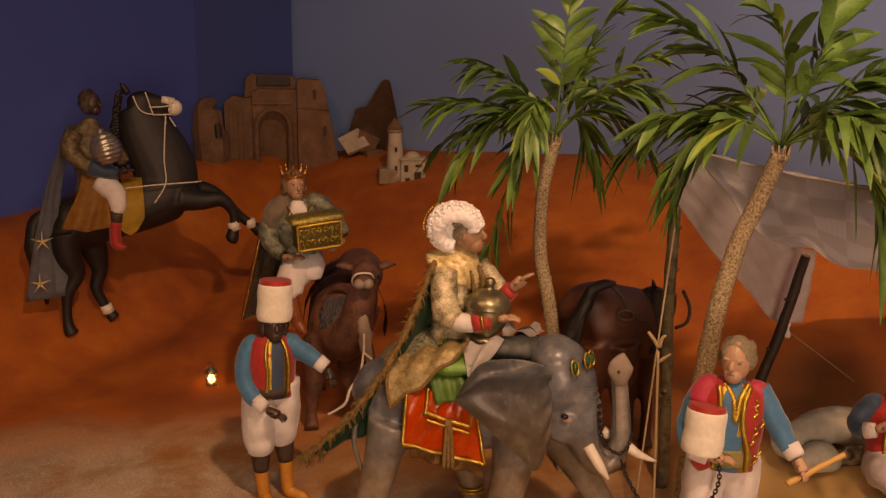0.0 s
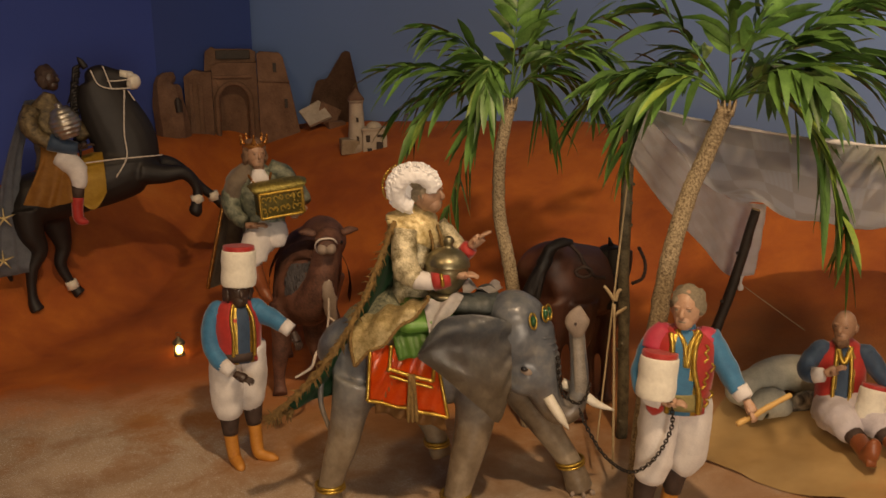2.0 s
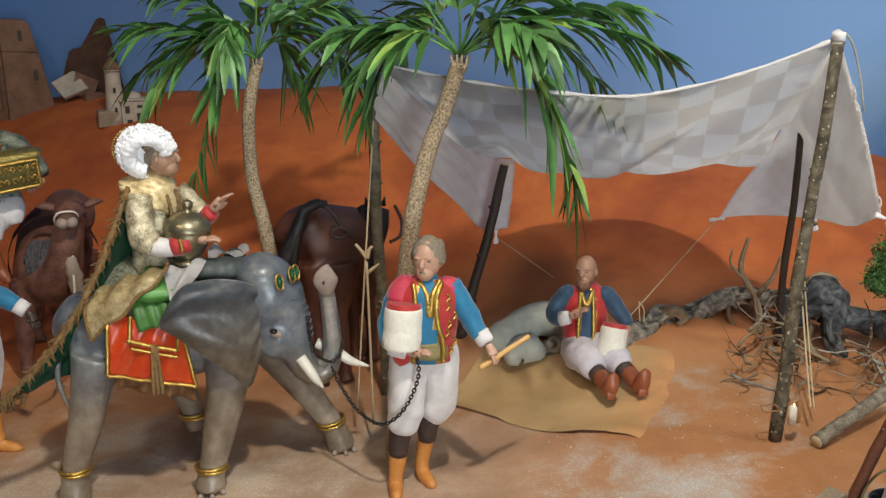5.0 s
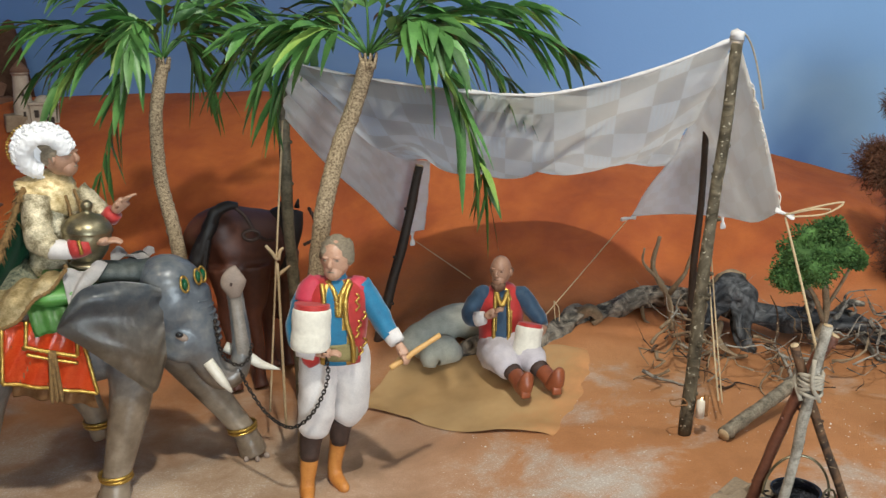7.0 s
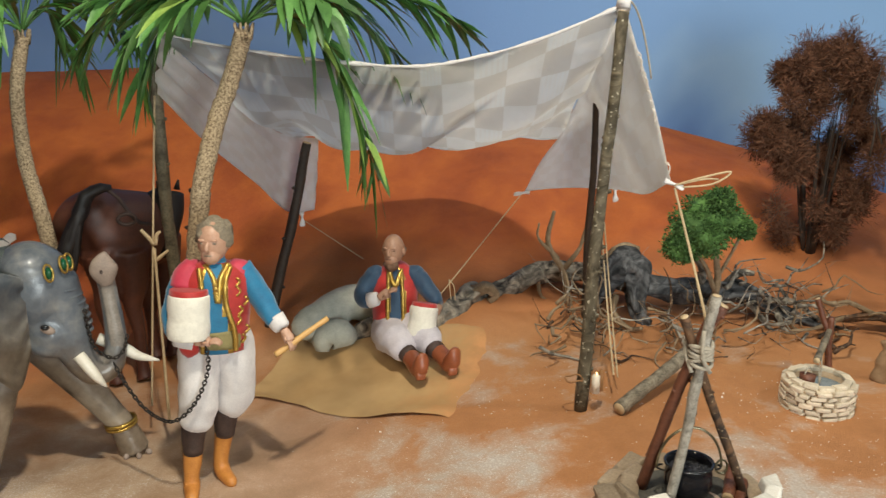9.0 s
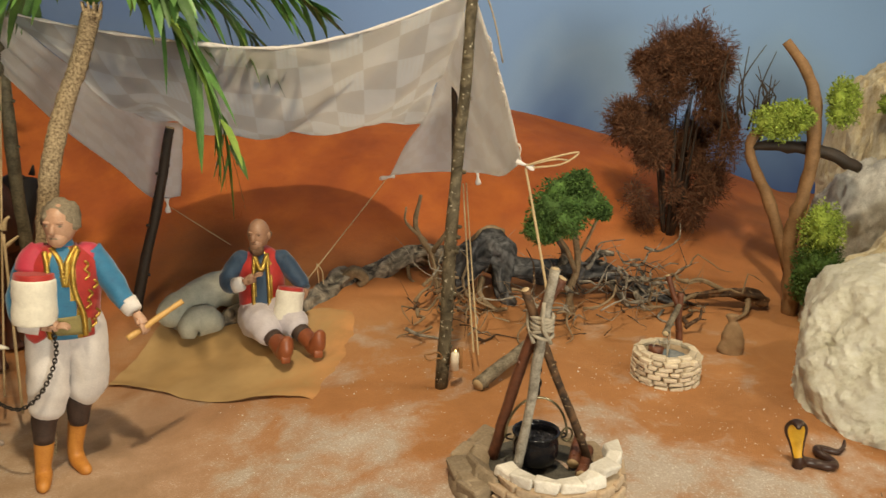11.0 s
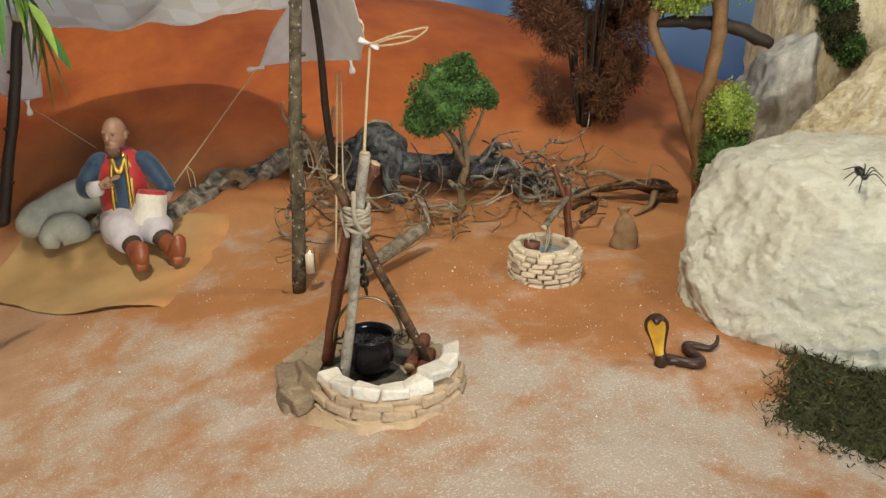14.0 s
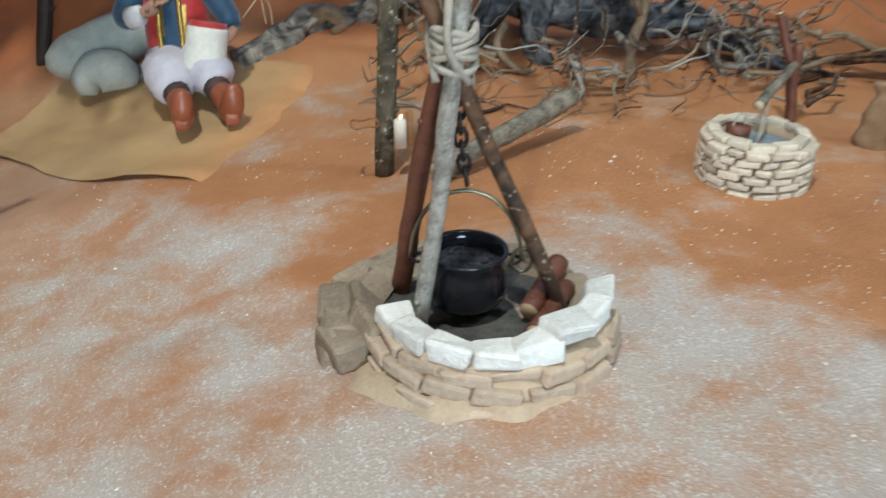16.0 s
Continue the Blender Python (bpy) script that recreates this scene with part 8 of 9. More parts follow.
    loft(bm, [(0.036, -0.040, 0.352, 0.0145), (0.056, -0.048, 0.350, 0.013), (0.064, -0.050, 0.351, 0.012)], 12, 4, 3, wob=0.1, freq=80)
    loft(bm, [(0.062, -0.050, 0.351, 0.0145), (0.076, -0.052, 0.354, 0.0145), (0.086, -0.052, 0.356, 0.0135)], 14, 10, 2)
    lace(bm, [(0.072, -0.066, 0.366), (0.074, -0.068, 0.356), (0.075, -0.067, 0.346)], 0.0025, 3, 4)
    hand(bm, (0.092, -0.052, 0.358), (1, -0.05, 0.02), 0, 1.45)
    loft(bm, [(0.076, 0.030, 0.416, 0.018), (0.098, 0.026, 0.392, 0.018), (0.112, 0.012, 0.378, 0.0145), (0.120, 0.004, 0.382, 0.0125)], 14, 1, 4, wob=0.2, freq=70)
    loft(bm, [(0.116, 0.006, 0.378, 0.0135), (0.124, 0.0, 0.388, 0.0125)], 12, 10, 2)
    hand(bm, (0.128, -0.003, 0.393), (0.55, -0.3, 0.55), 0, 1.35)
    # head with the feathered turban
    head(bm, (0.060, 0.008, 0.470), 1.08, 9, 11, 62, False, False, True)
    arc = np.linspace(radians(262), radians(5), 15)
    loft(bm, [(0.040 + 0.026 * math.cos(a), 0.004 - 0.010 * math.sin(a), 0.480 + 0.025 * math.sin(a), 0.0140, 0.0205) for a in arc], 28, 8, 4, wob=0.16, freq=260)
    ball(bm, (0.032, 0.024, 0.486), (0.030, 0.026, 0.028), 8, (0, -25, 0), 3, 0.25, 120)
    rnd = random.Random(21)
    for k in range(420):
        a = radians(rnd.uniform(0, 266))
        w = rnd.uniform(-2.6, 2.2)
        r = 0.026 + 0.0145 * math.cos(w)
        c = (0.040 + r * math.cos(a), 0.004 - 0.010 * math.sin(a) - 0.020 * math.cos(w * 0.5) * abs(math.sin(w)) * (1 if w < 1.6 else -1), 0.480 + r * math.sin(a))
        q = rnd.uniform(0.0014, 0.0032)
        ball(bm, c, (q, q * rnd.uniform(0.7, 1.1), q * rnd.uniform(0.7, 1.1)), 8, (rnd.uniform(0, 90), rnd.uniform(0, 90), 0), 2, 0.5, 260)
    for k in range(14):
        a = radians(120 + k * 7)
        ball(bm, (0.034 + 0.040 * math.cos(a), 0.014, 0.482 + 0.036 * math.sin(a)), 0.0024, 3, sub=1)
    statue(bm, "statue", KING, KB, KY, "statue of a king in gold brocade with a white feathered turban")


king_on_elephant()


def urn():
    m = pose(KB[0], KB[1], 0, rz=KY)
    u = thing("brass_urn", "polished brass incense urn with a domed lid", "urn", m @ pose(0.080, -0.032, 0.296, 0, 4, 0))
    def turned(name, prof, mat, label=""):
        bm = bmesh.new()
        loft(bm, [(0, 0, z, r) for r, z in prof], 24, 0, 3)
        ob = part(name, bm, mat, u, label)
        ob.matrix_parent_inverse = Matrix()
    turned("foot", [(0.024, 0.006), (0.025, 0.010), (0.020, 0.016), (0.017, 0.021), (0.024, 0.027), (0.022, 0.031), (0.014, 0.034)], "brass")
    turned("bowl", [(0.012, 0.030), (0.019, 0.036), (0.027, 0.048), (0.0315, 0.062), (0.032, 0.072), (0.0325, 0.075)], "brass")
    turned("lid", [(0.034, 0.074), (0.034, 0.078), (0.030, 0.087), (0.020, 0.096), (0.009, 0.1), (0.006, 0.104), (0.0085, 0.110), (0.006, 0.116), (0.001, 0.118)], "brass", "domed brass lid with a knob")


urn()


# ---- king on the camel ----
CB, CY = (-0.30, 1.75), 12.3
KING2 = ["skin_brown", "brocade_teal", "red_gold", "white_cloth", "camel_hide", "cape_umber", "hair_brown", "red_cloth", "boot_brown"]


def king_on_camel():
    bm = bmesh.new()
    loft(bm, [(-0.012, 0.0, 0.315, 0.042, 0.034), (-0.012, 0.0, 0.36, 0.042, 0.032), (-0.014, 0.0, 0.40, 0.046, 0.03), (-0.016, 0.0, 0.425, 0.044, 0.026), (-0.019, -0.002, 0.442, 0.02), (-0.02, -0.004, 0.452, 0.013)], 22, 1, 4, wob=0.2, freq=60)
    # white ruff and undershirt
    loft(bm, [(-0.012, -0.030, 0.395, 0.018, 0.010), (-0.014, -0.030, 0.42, 0.018, 0.010), (-0.018, -0.02, 0.44, 0.012, 0.008)], 12, 3, 3, wob=0.4, freq=120)
    # shoulder cape
    loft(bm, [(-0.072, 0.004, 0.36, 0.012, 0.03), (-0.062, 0.0, 0.415, 0.02, 0.03), (-0.03, 0.006, 0.436, 0.022, 0.026)], 14, 5, 4, wob=0.2, freq=60)
    loft(bm, [(0.046, 0.0, 0.40, 0.014, 0.024), (0.034, 0.0, 0.425, 0.018, 0.026), (0.004, 0.006, 0.438, 0.02, 0.024)], 14, 1, 4, wob=0.2, freq=60)
    rows = []
    for i in range(15):
        s = i / 14
        row = []
        for j in range(19):
            t = j / 18
            p = Vector((-0.075 + 0.05 * s, 0.015 + 0.03 * s, 0.425)).lerp(Vector((-0.128 + 0.075 * s, 0.0 + 0.07 * s, 0.205)), t)
            row.append((p.x + 0.005 * math.sin(s * 12), p.y + 0.006 * math.sin(s * 9), p.z))
        rows.append(row)
    sheet(bm, rows, 5, 0.004)
    lace(bm, [rows[0][j] for j in range(0, 19, 3)], 0.0038, 2, 6)
    # arms round the casket
    loft(bm, [(-0.058, 0.0, 0.415, 0.019), (-0.072, -0.010, 0.385, 0.019), (-0.066, -0.026, 0.358, 0.016), (-0.048, -0.040, 0.343, 0.0135)], 14, 1, 4, wob=0.15, freq=60)
    hand(bm, (-0.040, -0.045, 0.338), (1, -0.2, 0.0), 0, 1.4)
    loft(bm, [(0.034, 0.0, 0.415, 0.018), (0.058, -0.012, 0.395, 0.017), (0.068, -0.026, 0.375, 0.014)], 14, 1, 4, wob=0.15, freq=60)
    hand(bm, (0.066, -0.034, 0.365), (-0.6, -0.4, -0.4), 0, 1.2)
    # legs astride
    loft(bm, [(-0.012, -0.01, 0.318, 0.034), (-0.030, -0.035, 0.295, 0.030), (-0.036, -0.048, 0.268, 0.024), (-0.034, -0.050, 0.258, 0.016)], 16, 3, 4, wob=0.15, freq=50)
    loft(bm, [(0.004, -0.01, 0.318, 0.030), (0.010, -0.028, 0.305, 0.024), (0.012, -0.032, 0.29, 0.012)], 14, 3, 3, wob=0.15, freq=50)
    loft(bm, [(-0.035, -0.050, 0.262, 0.0155), (-0.028, -0.054, 0.235, 0.0145), (-0.020, -0.056, 0.212, 0.012), (-0.012, -0.066, 0.20, 0.010), (-0.006, -0.078, 0.196, 0.004)], 12, 8, 4)
    head(bm, (-0.021, -0.008, 0.468), 1.0, 0, 6, 22)
    # crown
    loft(bm, [(-0.022, -0.004, 0.481, 0.021), (-0.022, -0.004, 0.488, 0.0225), (-0.022, -0.004, 0.491, 0.0215)], 18, 2, 2)
    for k in range(5):
        a = radians(-90 + 72 * k)
        ca, sa = math.cos(a), math.sin(a)
        c = (-0.022 + 0.0215 * ca, -0.004 + 0.0215 * sa, 0.489)
        loft(bm, [(*c, 0.006, 0.003), (c[0] + 0.002 * ca, c[1] + 0.002 * sa, 0.496, 0.0035, 0.0022), (c[0] + 0.004 * ca, c[1] + 0.004 * sa, 0.502, 0.0018), (c[0] + 0.004 * ca, c[1] + 0.004 * sa, 0.505, 0.0032), (c[0] + 0.004 * ca, c[1] + 0.004 * sa, 0.509, 0.001)], 8, 2, 2)
    # collar chain over the ruff
    lace(bm, [(-0.040, -0.014, 0.436), (-0.026, -0.036, 0.418), (-0.014, -0.041, 0.405), (0.0, -0.036, 0.418), (0.008, -0.014, 0.436)], 0.0024, 2, 10)
    bmesh.ops.translate(bm, verts=bm.verts, vec=(0, 0, 0.010))
    statue(bm, "statue", KING2, CB, CY, "statue of a crowned king in green brocade riding a camel")


king_on_camel()


def casket():
    m = pose(CB[0], CB[1], 0, rz=CY) @ pose(0.018, -0.062, 0.403, 4, -5, 14) @ Matrix.Scale(0.89, 4)
    c = thing("treasure_casket", "ornate golden treasure casket held by the king", "casket", m)
    rnd = random.Random(15)
    bm = bmesh.new()
    block(bm, (0, 0, -0.008), (0.092, 0.05, 0.056), 0, (0, 0, 0), 0.003)
    ob = part("box", bm, "casket_ground", c)
    ob.matrix_parent_inverse = Matrix()
    bm = bmesh.new()
    loft(bm, [(-0.048, 0, 0.024, 0.026, 0.012), (-0.047, 0, 0.025, 0.028, 0.014), (0.047, 0, 0.025, 0.028, 0.014), (0.048, 0, 0.024, 0.026, 0.012)], 20, 0, 2, ref=(0, 1, 0))
    ob = part("lid", bm, "old_gold", c, "vaulted golden lid")
    ob.matrix_parent_inverse = Matrix()
    bm = bmesh.new()
    for z in (-0.034, 0.018):
        for y in (-0.026, 0.026):
            lace(bm, [(-0.046, y, z), (0, y, z), (0.046, y, z)], 0.0032, 0, 12)
    for x in (-0.046, 0.046):
        lace(bm, [(x, -0.026, -0.034), (x, -0.026, -0.01), (x, -0.026, 0.02)], 0.0032, 0, 8)
    for k in range(14):
        x0, z0 = -0.039 + 0.078 * (k % 7) / 6, -0.019 if k < 7 else 0.004
        turn = 1 if k % 2 else -1
        curl = [(x0 + turn * (0.0065 - 0.0011 * q) * math.cos(q * 1.05), -0.0258, z0 + (0.0085 - 0.0013 * q) * math.sin(q * 1.05)) for q in range(6)]
        lace(bm, curl, 0.0013, 0, 5)
    for k in range(26):
        ball(bm, (rnd.uniform(-0.041, 0.041), -0.0255, rnd.uniform(-0.029, 0.014)), (rnd.uniform(0.001, 0.0028), 0.0016, rnd.uniform(0.001, 0.0028)), 0, (0, rnd.uniform(0, 90), 0), 1)
    ob = part("relief", bm, "gold", c, "raised scrollwork and borders")
    ob.matrix_parent_inverse = Matrix()


casket()


def camel():
    m = pose(CB[0], CB[1], 0, rz=CY)
    top = thing("camel_figure", "dark brown model camel with a white rope halter", "camel figure", m, "caravan animals")
    g = ground(-0.25, 1.72)
    bm = bmesh.new()
    # body stretched away from the viewer
    loft(bm, [(0.040, -0.06, 0.185, 0.03), (0.050, -0.04, 0.195, 0.055, 0.065), (0.065, 0.02, 0.21, 0.066, 0.078), (0.075, 0.10, 0.225, 0.070, 0.082), (0.080, 0.17, 0.22, 0.062, 0.072), (0.085, 0.215, 0.20, 0.03)], 20, 0, 4)
    ball(bm, (0.105, 0.08, 0.285), (0.05, 0.07, 0.05), 0, (0, 0, 0), 3)
    # neck dips forward and rises to the head
    loft(bm, [(0.050, -0.03, 0.20, 0.050, 0.055), (0.068, -0.075, 0.195, 0.040, 0.046), (0.085, -0.100, 0.225, 0.033, 0.036), (0.096, -0.105, 0.27, 0.028, 0.030), (0.104, -0.10, 0.305, 0.026, 0.028)], 16, 0, 4)
    ball(bm, (0.108, -0.100, 0.322), (0.028, 0.030, 0.028), 0, (0, 0, 0), 3)
    ball(bm, (0.056, -0.052, 0.225), (0.036, 0.034, 0.052), 0, (0, 0, 0), 3)
    loft(bm, [(0.107, -0.105, 0.322, 0.025, 0.022), (0.103, -0.128, 0.322, 0.020, 0.017), (0.100, -0.147, 0.322, 0.017, 0.0145), (0.100, -0.155, 0.322, 0.008)], 14, 0, 4)
    for x, y, lean in ((0.012, -0.035, -0.01), (0.075, -0.03, 0.012), (0.030, 0.17, -0.01), (0.115, 0.17, 0.02)):
        gz = ground(*(m @ Vector((x, y, 0))).xy)
        loft(bm, [(x + 0.01, y, 0.19, 0.034), (x, y - 0.005, 0.12, 0.022), (x + lean * 0.5, y - 0.008, 0.085, 0.0175), (x + lean, y, 0.04, 0.0125), (x + lean, y, gz + 0.012, 0.0135), (x + lean, y - 0.006, gz + 0.003, 0.018)], 12, 0, 4)
    body = part("body", bm, "camel_hide", top)
    body.matrix_parent_inverse = Matrix()
    remesh(body, 0.0048, 4)
    bm = bmesh.new()
    for k in (-1, 1):
        ball(bm, (0.100 + 0.0075 * k, -0.149, 0.318), (0.0105, 0.011, 0.0105), 0, (10, 0, 0), 3)
    ob = part("muzzle", bm, "camel_pale", top, "pale tan muzzle")
    ob.matrix_parent_inverse = Matrix()
    bm = bmesh.new()
    loft(bm, [(0.100, -0.122, 0.262, 0.006, 0.006), (0.100, -0.134, 0.235, 0.012, 0.009), (0.104, -0.136, 0.20, 0.012, 0.009), (0.110, -0.132, 0.165, 0.006, 0.005), (0.112, -0.130, 0.14, 0.002)], 12, 0, 4, wob=0.4, freq=80)
    ob = part("throat_tuft", bm, "camel_pale", top, "pale tan throat tuft")
    ob.matrix_parent_inverse = Matrix()
    bm = bmesh.new()
    rnd = random.Random(12)
    for k in range(900):
        a, h = rnd.uniform(-1.25, 1.25), rnd.uniform(0.185, 0.275)
        w = 0.037 * math.sqrt(max(0.05, 1 - ((h - 0.225) / 0.056) ** 2))
        p = Vector((0.056 + w * math.sin(a), -0.052 - w * math.cos(a), h))
        loft(bm, [(*p, 0.0013), (*(p + Vector((rnd.uniform(-0.003, 0.003), -0.001, -0.008))), 0.0013), (*(p + Vector((rnd.uniform(-0.005, 0.005), 0.001, -0.016))), 0.0004)], 4, 0, 1)
    ob = part("chest_wool", bm, "wool_slate", top, "dark grey woolly chest")
    ob.matrix_parent_inverse = Matrix()
    for s in (-1, 1):
        bm = bmesh.new()
        loft(bm, [(0.108 + s * 0.024, -0.095, 0.335, 0.006, 0.004), (0.108 + s * 0.040, -0.092, 0.340, 0.008, 0.004), (0.108 + s * 0.056, -0.090, 0.340, 0.002)], 8, 0, 3)
        ob = part("ear", bm, "camel_hide", top)
        ob.matrix_parent_inverse = Matrix()
        bm = bmesh.new()
        ball(bm, (0.107 + s * 0.022, -0.118, 0.323), (0.004, 0.004, 0.004), 0, sub=2)
        ob = part("eye", bm, "enamel_black", top)
        ob.matrix_parent_inverse = Matrix()
    bm = bmesh.new()
    rows = []
    for i in range(15):
        s = i / 14
        row = []
        for j in range(13):
            t = j / 12
            a = radians(200 - 220 * t)
            row.append((0.072 + 0.082 * math.cos(a), -0.025 + 0.06 * s, 0.22 + 0.10 * math.sin(a) - 0.01))
        rows.append(row)
    sheet(bm, rows, 0, 0.004)
    ob = part("blanket", bm, "camel_hide", top, "reddish-brown saddle blanket")
    ob.matrix_parent_inverse = Matrix()
    # halter rope with its knotted ends, led to the servant
    bm = bmesh.new()
    loft(bm, [(0.088, -0.112, 0.300, 0.002), (0.080, -0.132, 0.320, 0.002), (0.088, -0.146, 0.336, 0.002), (0.112, -0.146, 0.336, 0.002), (0.120, -0.130, 0.320, 0.002), (0.118, -0.11, 0.300, 0.002)], 6, 0, 4)
    ob = part("halter", bm, "white_cord", top, "off-white cord halter")
    ob.matrix_parent_inverse = Matrix()
    bm = bmesh.new()
    loft(bm, [(0.106, -0.118, 0.288, 0.002), (0.102, -0.134, 0.25, 0.002), (0.100, -0.146, 0.215, 0.002), (0.098, -0.15, 0.185, 0.0022), (0.090, -0.17, 0.155, 0.0024), (0.070, -0.20, 0.135, 0.0028), (0.062, -0.215, 0.118, 0.0026), (0.046, -0.23, 0.112, 0.0024), (0.030, -0.24, 0.108, 0.002)], 7, 0, 5, wob=0.3, freq=140)
    loft(bm, [(0.098, -0.15, 0.188, 0.0022), (0.112, -0.15, 0.176, 0.0022), (0.120, -0.15, 0.160, 0.0014)], 6, 0, 4)
    loft(bm, [(0.074, -0.195, 0.140, 0.003), (0.082, -0.19, 0.132, 0.0022), (0.082, -0.19, 0.122, 0.0014)], 6, 0, 3)
    ob = part("halter_rope", bm, "white_cord", top, "off-white twisted halter rope")
    ob.matrix_parent_inverse = Matrix()

    under(top, ("muzzle", "throat_tuft", "chest_wool", "eye", "ear"), "body")

camel()


# ---- rearing black horse with its rider ----
HB_, HY = (-0.905, 2.10), 25.0
HK = 0.915     # the rider's horse stands nearer than the plane its outline was laid out in
HG = 0.075


def hp(u, v, z):
    """Layout of the rearing horse, brought to its place."""
    return (u * HK, v * HK, HG + (z - 0.0) * HK)


def hrow(u, v, z, *r):
    return (*hp(u, v, z), *[q * HK for q in r])


def rearing_horse():
    m = pose(HB_[0], HB_[1], 0, rz=HY)
    top = thing("rearing_horse_figure", "glossy black model horse rearing up", "horse figure", m, "caravan animals")
    bm = bmesh.new()
    loft(bm, [hrow(-0.085, 0.0, 0.285, 0.03), hrow(-0.06, 0.0, 0.275, 0.060, 0.062), hrow(0.0, 0.0, 0.285, 0.066, 0.068), hrow(0.08, 0.0, 0.30, 0.062, 0.066), hrow(0.16, 0.0, 0.325, 0.062, 0.072), hrow(0.225, 0.0, 0.345, 0.056, 0.066), hrow(0.265, 0.0, 0.35, 0.03)], 20, 0, 4, ref=(0, 1, 0))
    loft(bm, [hrow(0.215, 0.0, 0.345, 0.052, 0.074), hrow(0.206, 0.0, 0.41, 0.044, 0.082), hrow(0.182, 0.0, 0.47, 0.038, 0.078), hrow(0.156, 0.0, 0.53, 0.032, 0.064), hrow(0.138, 0.0, 0.575, 0.027, 0.040)], 18, 0, 4, ref=(0, 1, 0))
    ball(bm, hp(0.155, 0, 0.582), (0.036 * HK, 0.026 * HK, 0.030 * HK), 0, (0, 0, 0), 3)
    loft(bm, [hrow(0.155, 0, 0.585, 0.026, 0.030), hrow(0.19, 0, 0.578, 0.021, 0.025), hrow(0.222, 0, 0.572, 0.018, 0.020), hrow(0.242, 0, 0.568, 0.016, 0.017), hrow(0.25, 0, 0.566, 0.006)], 14, 0, 4, ref=(0, 1, 0))
    # hind legs
    loft(bm, [hrow(-0.050, -0.03, 0.26, 0.050, 0.045), hrow(-0.046, -0.034, 0.20, 0.036, 0.034), hrow(-0.030, -0.035, 0.15, 0.022), hrow(-0.052, -0.035, 0.105, 0.0165), hrow(-0.058, -0.035, 0.05, 0.0125), hrow(-0.057, -0.035, 0.015, 0.015), hrow(-0.050, -0.038, -0.008, 0.020)], 14, 0, 4, ref=(0, 1, 0))
    loft(bm, [hrow(0.0, 0.03, 0.26, 0.048, 0.045), hrow(0.020, 0.034, 0.19, 0.033), hrow(0.028, 0.035, 0.14, 0.021), hrow(0.016, 0.035, 0.095, 0.0165), hrow(0.034, 0.035, 0.045, 0.0125), hrow(0.046, 0.035, 0.022, 0.014), hrow(0.058, 0.033, 0.006, 0.018)], 14, 0, 4, ref=(0, 1, 0))
    # forelegs, raised
    loft(bm, [hrow(0.235, -0.028, 0.335, 0.036), hrow(0.29, -0.032, 0.325, 0.026), hrow(0.345, -0.034, 0.325, 0.019), hrow(0.375, -0.034, 0.285, 0.0135), hrow(0.372, -0.034, 0.245, 0.0145), hrow(0.366, -0.036, 0.218, 0.019), hrow(0.360, -0.036, 0.208, 0.010)], 12, 0, 4, ref=(0, 1, 0))
    loft(bm, [hrow(0.235, 0.028, 0.34, 0.036), hrow(0.30, 0.03, 0.345, 0.025), hrow(0.345, 0.03, 0.325, 0.018), hrow(0.40, 0.03, 0.268, 0.0135), hrow(0.435, 0.03, 0.238, 0.0145), hrow(0.455, 0.03, 0.218, 0.018), hrow(0.458, 0.03, 0.208, 0.008)], 12, 0, 4, ref=(0, 1, 0))
    body = part("body", bm, "horse_black", top)
    body.matrix_parent_inverse = Matrix()
    remesh(body, 0.0045, 4)

    def child(name, bm, mat, label=""):
        ob = part(name, bm, mat, top, label)
        ob.matrix_parent_inverse = Matrix()

    for s in (-1, 1):
        bm = bmesh.new()
        loft(bm, [hrow(0.125, s * 0.012, 0.605, 0.008, 0.006), hrow(0.115, s * 0.014, 0.622, 0.007, 0.004), hrow(0.108, s * 0.014, 0.632, 0.0015)], 8, 0, 3)
        child("ear", bm, "horse_black")
    bm = bmesh.new()
    rnd = random.Random(3)
    for k in range(26):
        t = k / 25
        u, z = 0.112 - 0.014 * math.sin(t * 3), 0.61 - 0.2 * t
        loft(bm, [hrow(u, 0.0, z, 0.006), hrow(u - 0.014, rnd.uniform(-0.01, 0.004), z - 0.006, 0.005), hrow(u - 0.02 + rnd.uniform(-0.006, 0.006), rnd.uniform(-0.014, 0.006), z - 0.03, 0.002)], 5, 0, 3)
    child("mane", bm, "horse_black")
    bm = bmesh.new()
    ball(bm, hp(0.236, -0.004, 0.568), (0.021 * HK, 0.019 * HK, 0.021 * HK), 0, (0, 25, 0), 3)
    loft(bm, [hrow(0.205, -0.012, 0.59, 0.010, 0.010), hrow(0.236, -0.010, 0.583, 0.011, 0.011)], 10, 0, 3)
    child("muzzle", bm, "ivory", "white blaze and muzzle")
    for c in ((0.374, -0.034, 0.25), (0.428, 0.03, 0.243), (0.040, 0.035, 0.032)):
        bm = bmesh.new()
        loft(bm, [hrow(c[0] - 0.004, c[1], c[2] + 0.014, 0.0155), hrow(c[0] + 0.003, c[1], c[2] - 0.008, 0.0165)], 12, 0, 2)
        child("white_sock", bm, "ivory", "white sock above the hoof")
    bm = bmesh.new()
